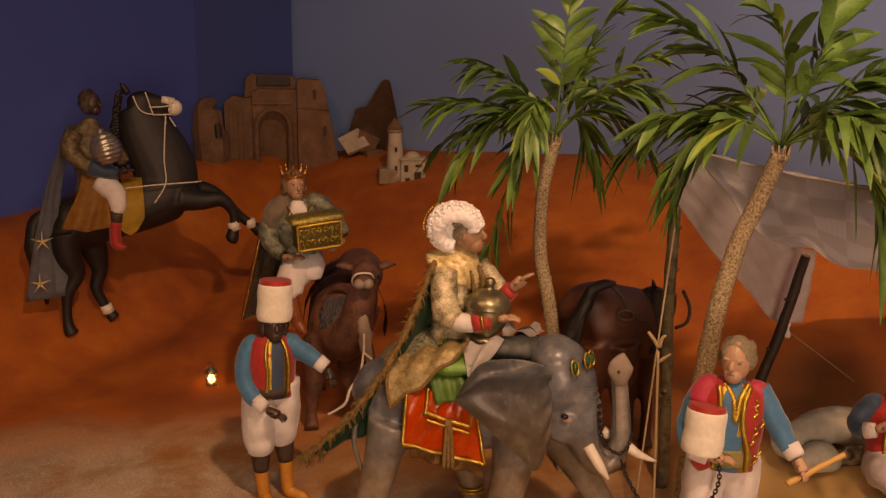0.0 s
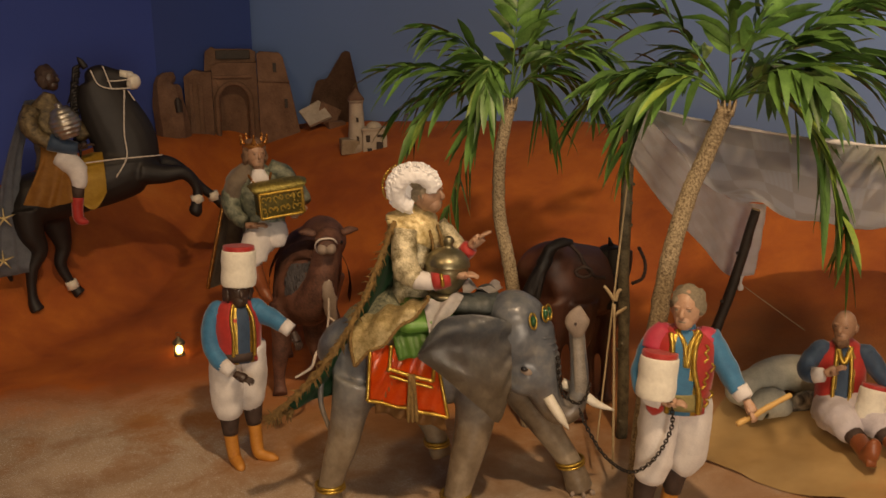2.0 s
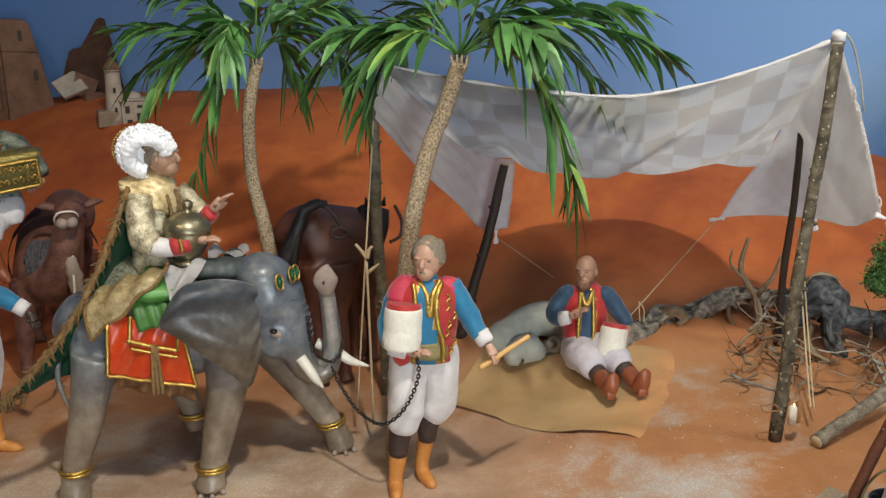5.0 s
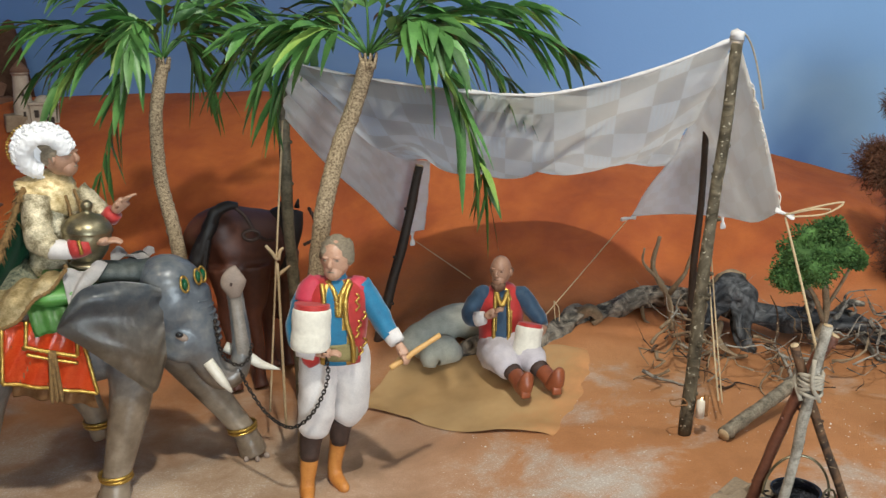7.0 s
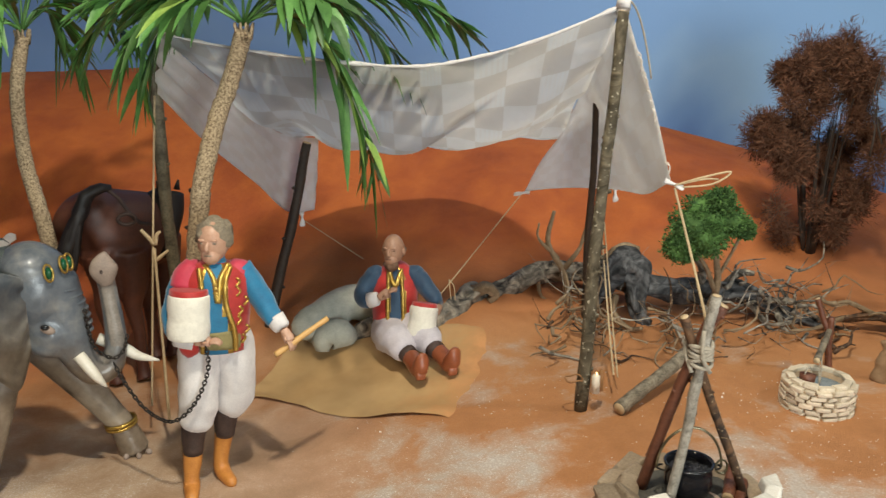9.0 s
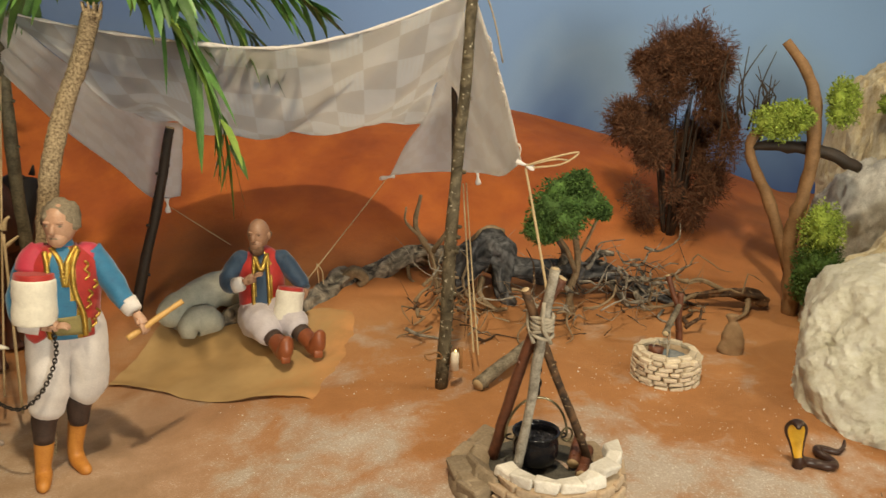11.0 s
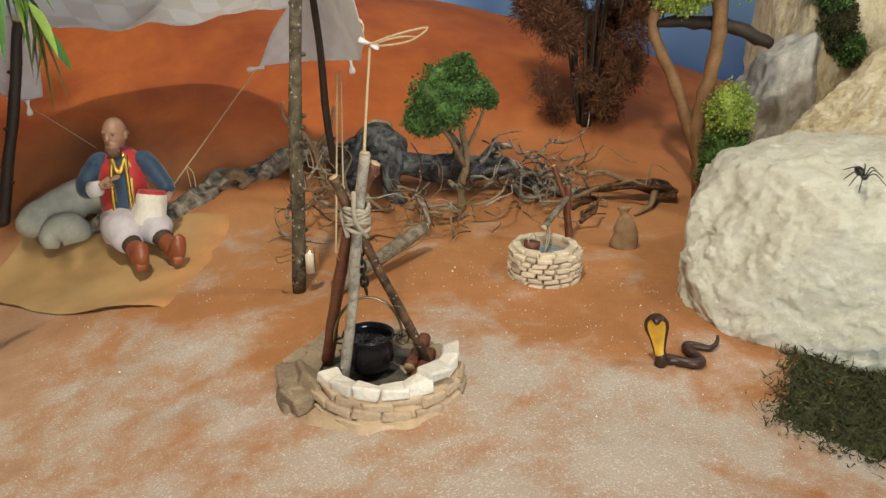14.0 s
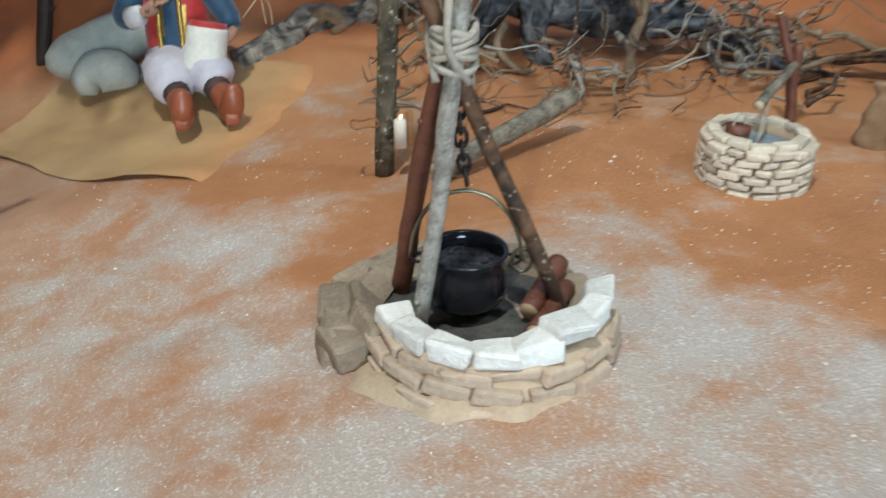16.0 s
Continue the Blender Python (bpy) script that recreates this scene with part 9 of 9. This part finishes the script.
    for line in ([(0.165, -0.03, 0.61), (0.175, -0.032, 0.575), (0.182, -0.030, 0.55)], [(0.222, -0.022, 0.592), (0.228, -0.024, 0.57), (0.226, -0.02, 0.55)], [(0.172, -0.032, 0.572), (0.20, -0.03, 0.572), (0.228, -0.024, 0.575)], [(0.135, -0.028, 0.60), (0.15, -0.033, 0.565), (0.18, -0.03, 0.553), (0.226, -0.02, 0.552)],
                 [(0.212, -0.03, 0.55), (0.206, -0.042, 0.50), (0.20, -0.06, 0.44), (0.20, -0.068, 0.38), (0.17, -0.07, 0.33)], [(0.10, -0.068, 0.372), (0.18, -0.074, 0.378), (0.26, -0.055, 0.378), (0.295, -0.02, 0.375)], [(0.212, -0.02, 0.548), (0.212, -0.022, 0.525)], [(0.222, -0.02, 0.545), (0.236, -0.022, 0.52)]):
        lace(bm, [hp(*p) for p in line], 0.0015, 0, 8)
    child("bridle", bm, "white_cord", "pale cord bridle and reins")
    bm = bmesh.new()
    rows = []
    for i in range(15):
        s = i / 14
        row = []
        for j in range(15):
            t = j / 14
            a = radians(205 - 120 * t)
            z = 0.305 + 0.072 * math.sin(a) + 0.02 * s - 0.032 * smoothstep(0.3, 0.0, t) * math.sin(math.pi * s)
            row.append(hp(0.078 + 0.066 * s, 0.0 + 0.079 * math.cos(a), z))
        rows.append(row)
    sheet(bm, rows, 0, 0.004)
    child("saddle_cloth", bm, "yellow_cloth", "ochre yellow saddle cloth")
    bm = bmesh.new()
    loft(bm, [hrow(-0.085, 0, 0.31, 0.012), hrow(-0.12, 0, 0.28, 0.018), hrow(-0.125, 0, 0.20, 0.02), hrow(-0.11, 0, 0.12, 0.014), hrow(-0.105, 0, 0.07, 0.004)], 10, 0, 4, wob=0.3, freq=60)
    child("tail", bm, "horse_black")

    under(top, ("mane", "white_sock", "muzzle"), "body")

rearing_horse()


def horse_rider():
    mats = ["skin_dark", "cape_grey", "brass", "rider_tunic", "white_cloth", "yellow_cloth", "red_cloth", "gold_cloth", "navy_cloth", "stocking_dark", "ochre_cloth"]
    bm = bmesh.new()
    loft(bm, [hrow(0.030, 0, 0.355, 0.046, 0.038), hrow(0.028, 0, 0.40, 0.040, 0.034), hrow(0.026, 0, 0.45, 0.044, 0.034), hrow(0.026, 0, 0.50, 0.046, 0.032), hrow(0.030, 0, 0.53, 0.024, 0.02), hrow(0.034, 0, 0.545, 0.014)], 20, 3, 4, wob=0.15, freq=50)
    rows = []
    for i in range(17):
        s = i / 16
        rows.append([hp(0.000 + 0.066 * s - (0.050 - 0.046 * s) * t ** 1.3 + 0.004 * math.sin(t * 5 + s * 9), -0.034 - 0.048 * math.sin(1.4 * t) - 0.007 * math.sin(s * 13 + 2 * t) * t, 0.420 - 0.140 * t - 0.012 * math.sin(math.pi * s) * t) for t in np.linspace(0, 1, 13)])
    sheet(bm, rows, 10, 0.006)
    # leg: pale breeches, dark band, red boot
    loft(bm, [hrow(0.045, -0.04, 0.385, 0.030), hrow(0.074, -0.062, 0.362, 0.026), hrow(0.080, -0.074, 0.330, 0.020), hrow(0.077, -0.076, 0.312, 0.016)], 16, 4, 4, wob=0.15, freq=50)
    loft(bm, [hrow(0.077, -0.076, 0.316, 0.0165), hrow(0.073, -0.077, 0.285, 0.0150)], 12, 9, 2)
    loft(bm, [hrow(0.073, -0.077, 0.288, 0.0160), hrow(0.070, -0.078, 0.26, 0.0140), hrow(0.071, -0.08, 0.234, 0.0135), hrow(0.082, -0.086, 0.226, 0.010), hrow(0.092, -0.09, 0.225, 0.004)], 12, 6, 4)
    # arms
    loft(bm, [hrow(-0.010, -0.03, 0.51, 0.022), hrow(-0.022, -0.046, 0.475, 0.022), hrow(0.0, -0.056, 0.44, 0.019), hrow(0.03, -0.06, 0.425, 0.016)], 14, 3, 4, wob=0.2, freq=60)
    loft(bm, [hrow(0.02, -0.058, 0.43, 0.022), hrow(0.06, -0.06, 0.415, 0.020), hrow(0.085, -0.06, 0.41, 0.016)], 14, 8, 3, wob=0.1, freq=60)
    hand(bm, hp(0.09, -0.06, 0.412), (1, -0.2, 0.2), 0, 1.3)
    loft(bm, [hrow(0.06, 0.02, 0.50, 0.02), hrow(0.09, 0.0, 0.46, 0.018), hrow(0.105, -0.02, 0.43, 0.016)], 12, 3, 4)
    head(bm, hp(0.034, -0.004, 0.580), 1.05, 0, 9, 60, False, False)
    # starred cape
    rows = []
    for i in range(17):
        s = i / 16
        row = []
        for j in range(25):
            t = j / 24
            p = Vector((-0.025 + 0.04 * s, -0.03 + 0.07 * s, 0.53)).lerp(Vector((-0.150 + 0.115 * s, -0.085 + 0.045 * s, 0.10)), t)
            p += Vector((-0.035 * math.sin(math.pi * t) * (0.2 + s) + 0.006 * math.sin(s * 16) * t, -0.02 * math.sin(math.pi * t), 0.03 * math.sin(math.pi * t)))
            row.append(hp(*p))
        rows.append(row)
    sheet(bm, rows, 1, 0.004)
    for (i, j) in ((5, 17), (5, 22)):
        c = Vector(rows[i][j]) + Vector((0.002, -0.010, 0.0))
        for k in range(5):
            a = radians(90 + 72 * k)
            loft(bm, [(*c, 0.008, 0.003), (*(c + Vector((0.024 * math.cos(a), 0, 0.024 * math.sin(a)))), 0.0008)], 6, 7, 1, ref=(0, 1, 0))
    statue(bm, "statue", mats, HB_, HY, "statue of a dark king in a starred grey cape on horseback")
    # silver jar in his arm
    jar = thing("metal_jar", "ribbed silver jar held by the rider", "jar", pose(HB_[0], HB_[1], 0, rz=HY) @ pose(*hp(0.070, -0.078, 0.440), 0, -14, 0))
    bm = bmesh.new()
    prof = [(0.014 + 0.020 * math.sin(math.pi * (0.12 + 0.76 * q / 24)) + 0.0014 * math.cos(q * math.pi / 2), 0.064 * q / 24) for q in range(25)]
    loft(bm, [(0, 0, z, r) for r, z in prof], 20, 0, 1)
    ob = part("body", bm, "jar_silver", jar)
    ob.matrix_parent_inverse = Matrix()
    bm = bmesh.new()
    loft(bm, [(0, 0, 0.062, 0.020), (0, 0, 0.067, 0.017), (0, 0, 0.070, 0.008), (0, 0, 0.076, 0.009), (0, 0, 0.080, 0.002)], 16, 0, 3)
    ob = part("lid", bm, "jar_silver", jar)
    ob.matrix_parent_inverse = Matrix()


simple("jar_silver", (0.30, 0.28, 0.25), (0.55, 0.52, 0.47), 0.3, 60, 0.8, 500, 0.2)
horse_rider()


def bay_horse():
    base, yaw = (0.40, 1.62), -6.3
    m = pose(base[0], base[1], 0, rz=yaw)
    top = thing("bay_horse_figure", "dark bay model horse with black harness", "horse figure", m, "caravan animals")
    bm = bmesh.new()
    loft(bm, [(-0.195, -0.03, 0.245, 0.03), (-0.185, -0.02, 0.25, 0.055, 0.06), (-0.155, 0.0, 0.255, 0.068, 0.074), (-0.11, 0.02, 0.25, 0.066, 0.07), (-0.065, 0.04, 0.245, 0.056, 0.062), (-0.04, 0.05, 0.25, 0.03)], 20, 0, 4, ref=(0, 1, 0))
    ball(bm, (-0.155, -0.01, 0.29), (0.045, 0.05, 0.042), 0, (0, 0, 0), 3)
    for x, y in ((-0.150, -0.035), (-0.105, -0.03), (-0.088, 0.05), (-0.055, 0.05)):
        gz = ground(*(m @ Vector((x, y, 0))).xy)
        loft(bm, [(x, y, 0.23, 0.036), (x + 0.004, y, 0.17, 0.024), (x - 0.002, y, 0.13, 0.0165), (x + 0.004, y, 0.085, 0.0115), (x + 0.005, y, gz + 0.025, 0.0115), (x + 0.007, y - 0.004, gz + 0.004, 0.016)], 12, 0, 4)
    body = part("body", bm, "horse_bay", top)
    body.matrix_parent_inverse = Matrix()
    remesh(body, 0.0045, 4)

    def child(name, bm, mat, label=""):
        ob = part(name, bm, mat, top, label)
        ob.matrix_parent_inverse = Matrix()

    bm = bmesh.new()
    loft(bm, [(-0.085, 0.03, 0.245, 0.040, 0.045), (-0.062, 0.035, 0.268, 0.034, 0.040), (-0.044, 0.035, 0.292, 0.028, 0.032), (-0.034, 0.03, 0.302, 0.018, 0.02)], 14, 0, 4, ref=(0, 1, 0))
    loft(bm, [(-0.036, 0.032, 0.306, 0.026, 0.022), (-0.038, 0.018, 0.280, 0.026, 0.022), (-0.045, 0.006, 0.245, 0.022, 0.018), (-0.048, 0.0, 0.215, 0.020, 0.016), (-0.048, -0.002, 0.203, 0.010)], 14, 0, 4, ref=(1, 0, 0))
    child("head", bm, "horse_black", "dark head and neck")
    bm = bmesh.new()
    loft(bm, [(-0.122, -0.050, 0.338, 0.006), (-0.140, -0.056, 0.340, 0.009), (-0.162, -0.062, 0.325, 0.014, 0.011), (-0.176, -0.066, 0.290, 0.015, 0.012), (-0.196, -0.068, 0.245, 0.018, 0.013), (-0.212, -0.068, 0.20, 0.017, 0.012), (-0.218, -0.066, 0.15, 0.008)], 14, 0, 5, ref=(1, 0, 0), wob=0.35, freq=70)
    for k in range(16):
        a = k * 0.4
        loft(bm, [(-0.150, -0.062 + 0.006 * math.sin(a), 0.336, 0.004), (-0.178 + 0.008 * math.sin(a), -0.072 + 0.006 * math.cos(a), 0.29, 0.005), (-0.200 + 0.014 * math.sin(a), -0.074, 0.22, 0.005), (-0.215 + 0.016 * math.cos(a), -0.070, 0.14, 0.001)], 5, 0, 3)
    child("tail", bm, "horse_black", "black arched hanging tail")
    for line in ([(-0.132, -0.052, 0.342), (-0.110, -0.058, 0.322), (-0.098, -0.062, 0.302), (-0.082, -0.062, 0.282), (-0.062, -0.05, 0.275)], [(-0.100 + 0.014 * math.cos(a), -0.066, 0.289 + 0.009 * math.sin(a)) for a in np.linspace(0, 6.28, 9)], [(0.0, 0.03, 0.315), (0.012, 0.015, 0.288), (0.008, 0.008, 0.262), (-0.012, 0.006, 0.25)]):
        bm = bmesh.new()
        lace(bm, line, 0.0030, 0, 8)
        child("harness_strap", bm, "stocking_dark", "black leather strap")
    for s in (-1, 1):
        bm = bmesh.new()
        loft(bm, [(-0.036 + s * 0.014, 0.032, 0.315, 0.006, 0.004), (-0.036 + s * 0.018, 0.030, 0.332, 0.0015)], 7, 0, 2)
        child("ear", bm, "horse_black")

    under(top, ("ear",), "head")

bay_horse()


# ---- far models on the dune ----
def castle():
    m = pose(-0.645, 2.99, -0.030, rz=13.4) @ Matrix.Diagonal((1.10, 1.05, 1.10, 1))
    top = thing("castle_model", "terracotta adobe castle gate with a tower", "model castle", m)
    rnd = random.Random(44)

    def child(name, bm, mat, label=""):
        ob = part(name, bm, mat, top, label, smooth=False)
        ob.matrix_parent_inverse = Matrix()
        return ob

    z0 = 0.37

    def slab(name, pts, y0, y1, mat, label=""):
        """A wall of the given outline, from y0 to y1, with worn corners."""
        bm = bmesh.new()
        near = [bm.verts.new((x, y0 + rnd.uniform(-0.002, 0.002), z)) for x, z in pts]
        rear = [bm.verts.new((x, y1, z)) for x, z in pts]
        n = len(pts)
        bm.faces.new(near)
        bm.faces.new(list(reversed(rear)))
        for q in range(n):
            bm.faces.new((near[q], rear[q], rear[(q + 1) % n], near[(q + 1) % n]))
        return child(name, bm, mat, label)

    # gate: two piers and a stepped wall round a deep arch
    arch = [(-0.0225 + 0.041 * math.cos(a), 0.468 + 0.047 * math.sin(a)) for a in np.linspace(math.pi, 0, 13)]
    slab("gate_wall", [(-0.082, z0 - 0.03), (-0.082, 0.572), (-0.060, 0.582), (0.046, 0.580), (0.046, z0 - 0.03), (0.0185, z0 - 0.03)] + arch[::-1] + [(-0.0635, z0 - 0.03)], -0.03, 0.03, "adobe")
    bm = bmesh.new()
    loft(bm, [(-0.0225 + 0.049 * math.cos(a), -0.033, 0.468 + 0.056 * math.sin(a), 0.008, 0.006) for a in np.linspace(math.pi, 0, 13)], 6, 0, 1)
    for x in (-0.0715, 0.0265):
        loft(bm, [(x, -0.033, z0, 0.008, 0.006), (x, -0.033, 0.468, 0.008, 0.006)], 6, 0, 1)
    child("arch_moulding", bm, "adobe")
    bm = bmesh.new()
    block(bm, (-0.0225, -0.034, 0.542), (0.112, 0.012, 0.008), 0, (0, 0, 0), 0.001)
    child("lintel", bm, "adobe")
    bm = bmesh.new()
    block(bm, (-0.0225, 0.024, 0.43), (0.10, 0.008, 0.19), 0)
    child("gate_back", bm, "adobe", "brown wooden gate leaf")
    slab("gate_pier", [(-0.160, z0 - 0.03), (-0.160, 0.545), (-0.135, 0.563), (-0.100, 0.556), (-0.083, 0.558), (-0.083, z0 - 0.03)], -0.045, 0.03, "adobe")
    for x in (-0.142, -0.115):
        bm = bmesh.new()
        block(bm, (x, -0.047, 0.45), (0.012, 0.008, 0.15), 0, (0, 0, 0), 0.002, 0.002, rnd)
        child("pilaster", bm, "adobe")
    # roof terrace; a dark block stands in for the shaded recess
    slab("upper_wall", [(-0.105, 0.556), (-0.100, 0.612), (-0.082, 0.626), (-0.070, 0.620), (0.030, 0.618), (0.046, 0.610), (0.046, 0.556)], 0.03, 0.08, "adobe")
    bm = bmesh.new()
    block(bm, (-0.020, 0.026, 0.603), (0.098, 0.016, 0.026), 0, (0, 0, 0), 0.002)
    child("dark_parapet", bm, "bark_dark")
    # tower, tapering on its outer side
    slab("tower", [(0.047, z0 - 0.04), (0.048, 0.606), (0.058, 0.612), (0.112, 0.608), (0.122, 0.596), (0.142, 0.50), (0.172, z0 - 0.04)], -0.055, 0.045, "adobe")
    bm = bmesh.new()
    block(bm, (0.093, -0.056, 0.528), (0.090, 0.010, 0.005), 0, (0, 3, 0), 0.001)
    child("cornice", bm, "adobe")
    for x, z in ((0.097, 0.567), (0.126, 0.463)):
        bm = bmesh.new()
        block(bm, (x, -0.055, z), (0.009, 0.012, 0.026), 0, (0, 0, 0), 0.001)
        child("slit_window", bm, "bark_dark")
    # rounded bastion with an arched window
    bm = bmesh.new()
    loft(bm, [(-0.192, -0.10, z0 - 0.05, 0.050, 0.05), (-0.200, -0.10, 0.45, 0.046, 0.046), (-0.206, -0.10, 0.505, 0.040, 0.04), (-0.208, -0.10, 0.535, 0.028, 0.03), (-0.185, -0.09, 0.548, 0.012, 0.02)], 9, 0, 3, wob=0.15, freq=20)
    child("bastion", bm, "adobe")
    bm = bmesh.new()
    loft(bm, [(-0.172, -0.136, 0.452, 0.010, 0.010), (-0.174, -0.135, 0.482, 0.010, 0.010), (-0.175, -0.134, 0.492, 0.003, 0.008)], 10, 0, 2)
    child("bastion_window", bm, "bark_dark")
    under(top, ("arch_moulding", "gate_back", "lintel"), "gate_wall")
    under(top, ("slit_window", "cornice"), "tower")
    under(top, ("bastion_window",), "bastion")
    under(top, ("pilaster",), "gate_pier")
    under(top, ("dark_parapet",), "upper_wall")
    # the ruin beside it
    ruin = thing("ruin_model", "broken terracotta ruin with a leaning slab", "model ruin", m)
    bm = bmesh.new()
    rows = []
    for i in range(15):
        u = i / 14
        x = 0.185 + 0.175 * u
        h = float(np.interp(u, (0.0, 0.12, 0.35, 0.55, 0.68, 0.8, 0.92, 1.0), (0.46, 0.52, 0.53, 0.585, 0.615, 0.60, 0.50, 0.40))) + rnd.uniform(-0.006, 0.006)
        rows.append([(x + 0.02 * t * (0.5 - u), -0.035 - 0.05 * u + 0.03 * math.sin(math.pi * u), z0 - 0.04 + (h - z0 + 0.04) * t) for t in np.linspace(0, 1, 8)])
    sheet(bm, rows, 0, 0.035, uv=False)
    ob = part("broken_tower", bm, "adobe", ruin, smooth=False)
    ob.matrix_parent_inverse = Matrix()
    bm = bmesh.new()
    block(bm, (0.205, -0.075, 0.435), (0.072, 0.012, 0.062), 0, (-38, -24, 12), 0.002, 0.006, rnd)
    # pale plaster colour stands for the light falling on the slab
    ob = part("leaning_slab", bm, "plaster_pale", ruin, "leaning clay slab, coloured pale as if lit", smooth=False)
    ob.matrix_parent_inverse = Matrix()
    for c, size, rot in (((0.245, -0.06, 0.425), (0.055, 0.03, 0.06), (0, 20, 8)), ((0.265, -0.08, 0.395), (0.05, 0.03, 0.03), (0, -8, 20))):
        bm = bmesh.new()
        block(bm, c, size, 0, rot, 0.003, 0.007, rnd)
        ob = part("rubble", bm, "adobe", ruin, smooth=False)
        ob.matrix_parent_inverse = Matrix()


castle()


def village():
    m = pose(-0.211, 2.74, -0.006, rz=6.1)
    z0 = ground(-0.211, 2.74) - 0.012
    top = thing("village_model", "small whitewashed house with a round tower", "model house", m)

    def child(name, bm, mat, label="", smooth=False):
        ob = part(name, bm, mat, top, label, smooth=smooth)
        ob.matrix_parent_inverse = Matrix()

    bm = bmesh.new()
    loft(bm, [(-0.033, 0, z0, 0.031), (-0.033, 0, 0.43, 0.024), (-0.033, 0, 0.50, 0.0205), (-0.033, 0, 0.506, 0.0235), (-0.033, 0, 0.512, 0.0235)], 18, 0, 2)
    child("round_tower", bm, "plaster_pale", smooth=True)
    bm = bmesh.new()
    loft(bm, [(-0.033, 0, 0.511, 0.0255), (-0.033, 0, 0.518, 0.023), (-0.033, 0, 0.535, 0.010), (-0.033, 0, 0.546, 0.001)], 18, 0, 2)
    child("tower_roof", bm, "adobe", smooth=True)
    bm = bmesh.new()
    block(bm, (0.020, -0.005, (z0 + 0.425) / 2), (0.072, 0.06, 0.425 - z0), 0, (0, 0, 0), 0.003)
    child("house_body", bm, "plaster_pale")
    bm = bmesh.new()
    block(bm, (0.020, -0.005, 0.427), (0.080, 0.068, 0.008), 0, (0, 0, 0), 0.002)
    child("cornice", bm, "plaster_pale")
    bm = bmesh.new()
    ball(bm, (0.018, 0.0, 0.428), (0.024, 0.024, 0.020), 0, (0, 0, 0), 3)
    child("dome", bm, "plaster_pale", smooth=True)
    for x, z, w, h in ((0.000, 0.400, 0.012, 0.020), (0.004, 0.365, 0.014, 0.014), (0.034, 0.372, 0.020, 0.036), (0.036, 0.408, 0.018, 0.008)):
        bm = bmesh.new()
        block(bm, (x, -0.035, z), (w, 0.006, h), 0, (0, 0, 0), 0.001)
        child("window", bm, "bark_dark")
    for z in (0.40, 0.455):
        bm = bmesh.new()
        block(bm, (-0.030, -0.026, z), (0.007, 0.008, 0.013), 0, (0, 0, 0), 0.001)
        child("tower_window", bm, "bark_dark")
    bm = bmesh.new()
    block(bm, (-0.055, 0.0, z0 + 0.02), (0.06, 0.06, 0.045), 0, (0, 0, 8), 0.004, 0.003, random.Random(9))
    child("low_wall", bm, "stone_brown")

    under(top, ("tower_roof", "tower_window"), "round_tower")
    under(top, ("window", "dome", "cornice"), "house_body")

village()


def far_statue():
    """The edge of another figure that stands beyond the tall rock."""
    bm = bmesh.new()
    g = ground(2.275, 1.16)
    loft(bm, [(0, 0, g + 0.02, 0.035, 0.03), (0, 0, g + 0.10, 0.042, 0.036), (0.0, 0, g + 0.20, 0.048, 0.04), (0.0, 0, g + 0.28, 0.044, 0.036), (0, 0, g + 0.33, 0.03), (0, 0, g + 0.35, 0.014)], 18, 0, 4, wob=0.25, freq=40)
    loft(bm, [(0.02, -0.03, g, 0.014), (0.02, -0.03, g + 0.10, 0.014), (0.02, -0.03, g + 0.24, 0.02)], 12, 1, 3)
    loft(bm, [(-0.02, -0.02, g, 0.014), (-0.02, -0.02, g + 0.06, 0.013)], 12, 1, 2)
    loft(bm, [(-0.030, -0.030, g + 0.34, 0.012, 0.008), (-0.036, -0.036, g + 0.27, 0.018, 0.010), (-0.038, -0.038, g + 0.19, 0.022, 0.010), (-0.036, -0.036, g + 0.13, 0.018, 0.006)], 14, 2, 4, wob=0.35, freq=60)
    ball(bm, (0, -0.005, g + 0.375), (0.02, 0.022, 0.027), 1, (0, 0, 0), 3)
    statue(bm, "statue", ["far_robe", "camel_dark", "sacking"], (2.275, 1.16), -54, "statue in a dark robe with a tan sash")


far_statue()
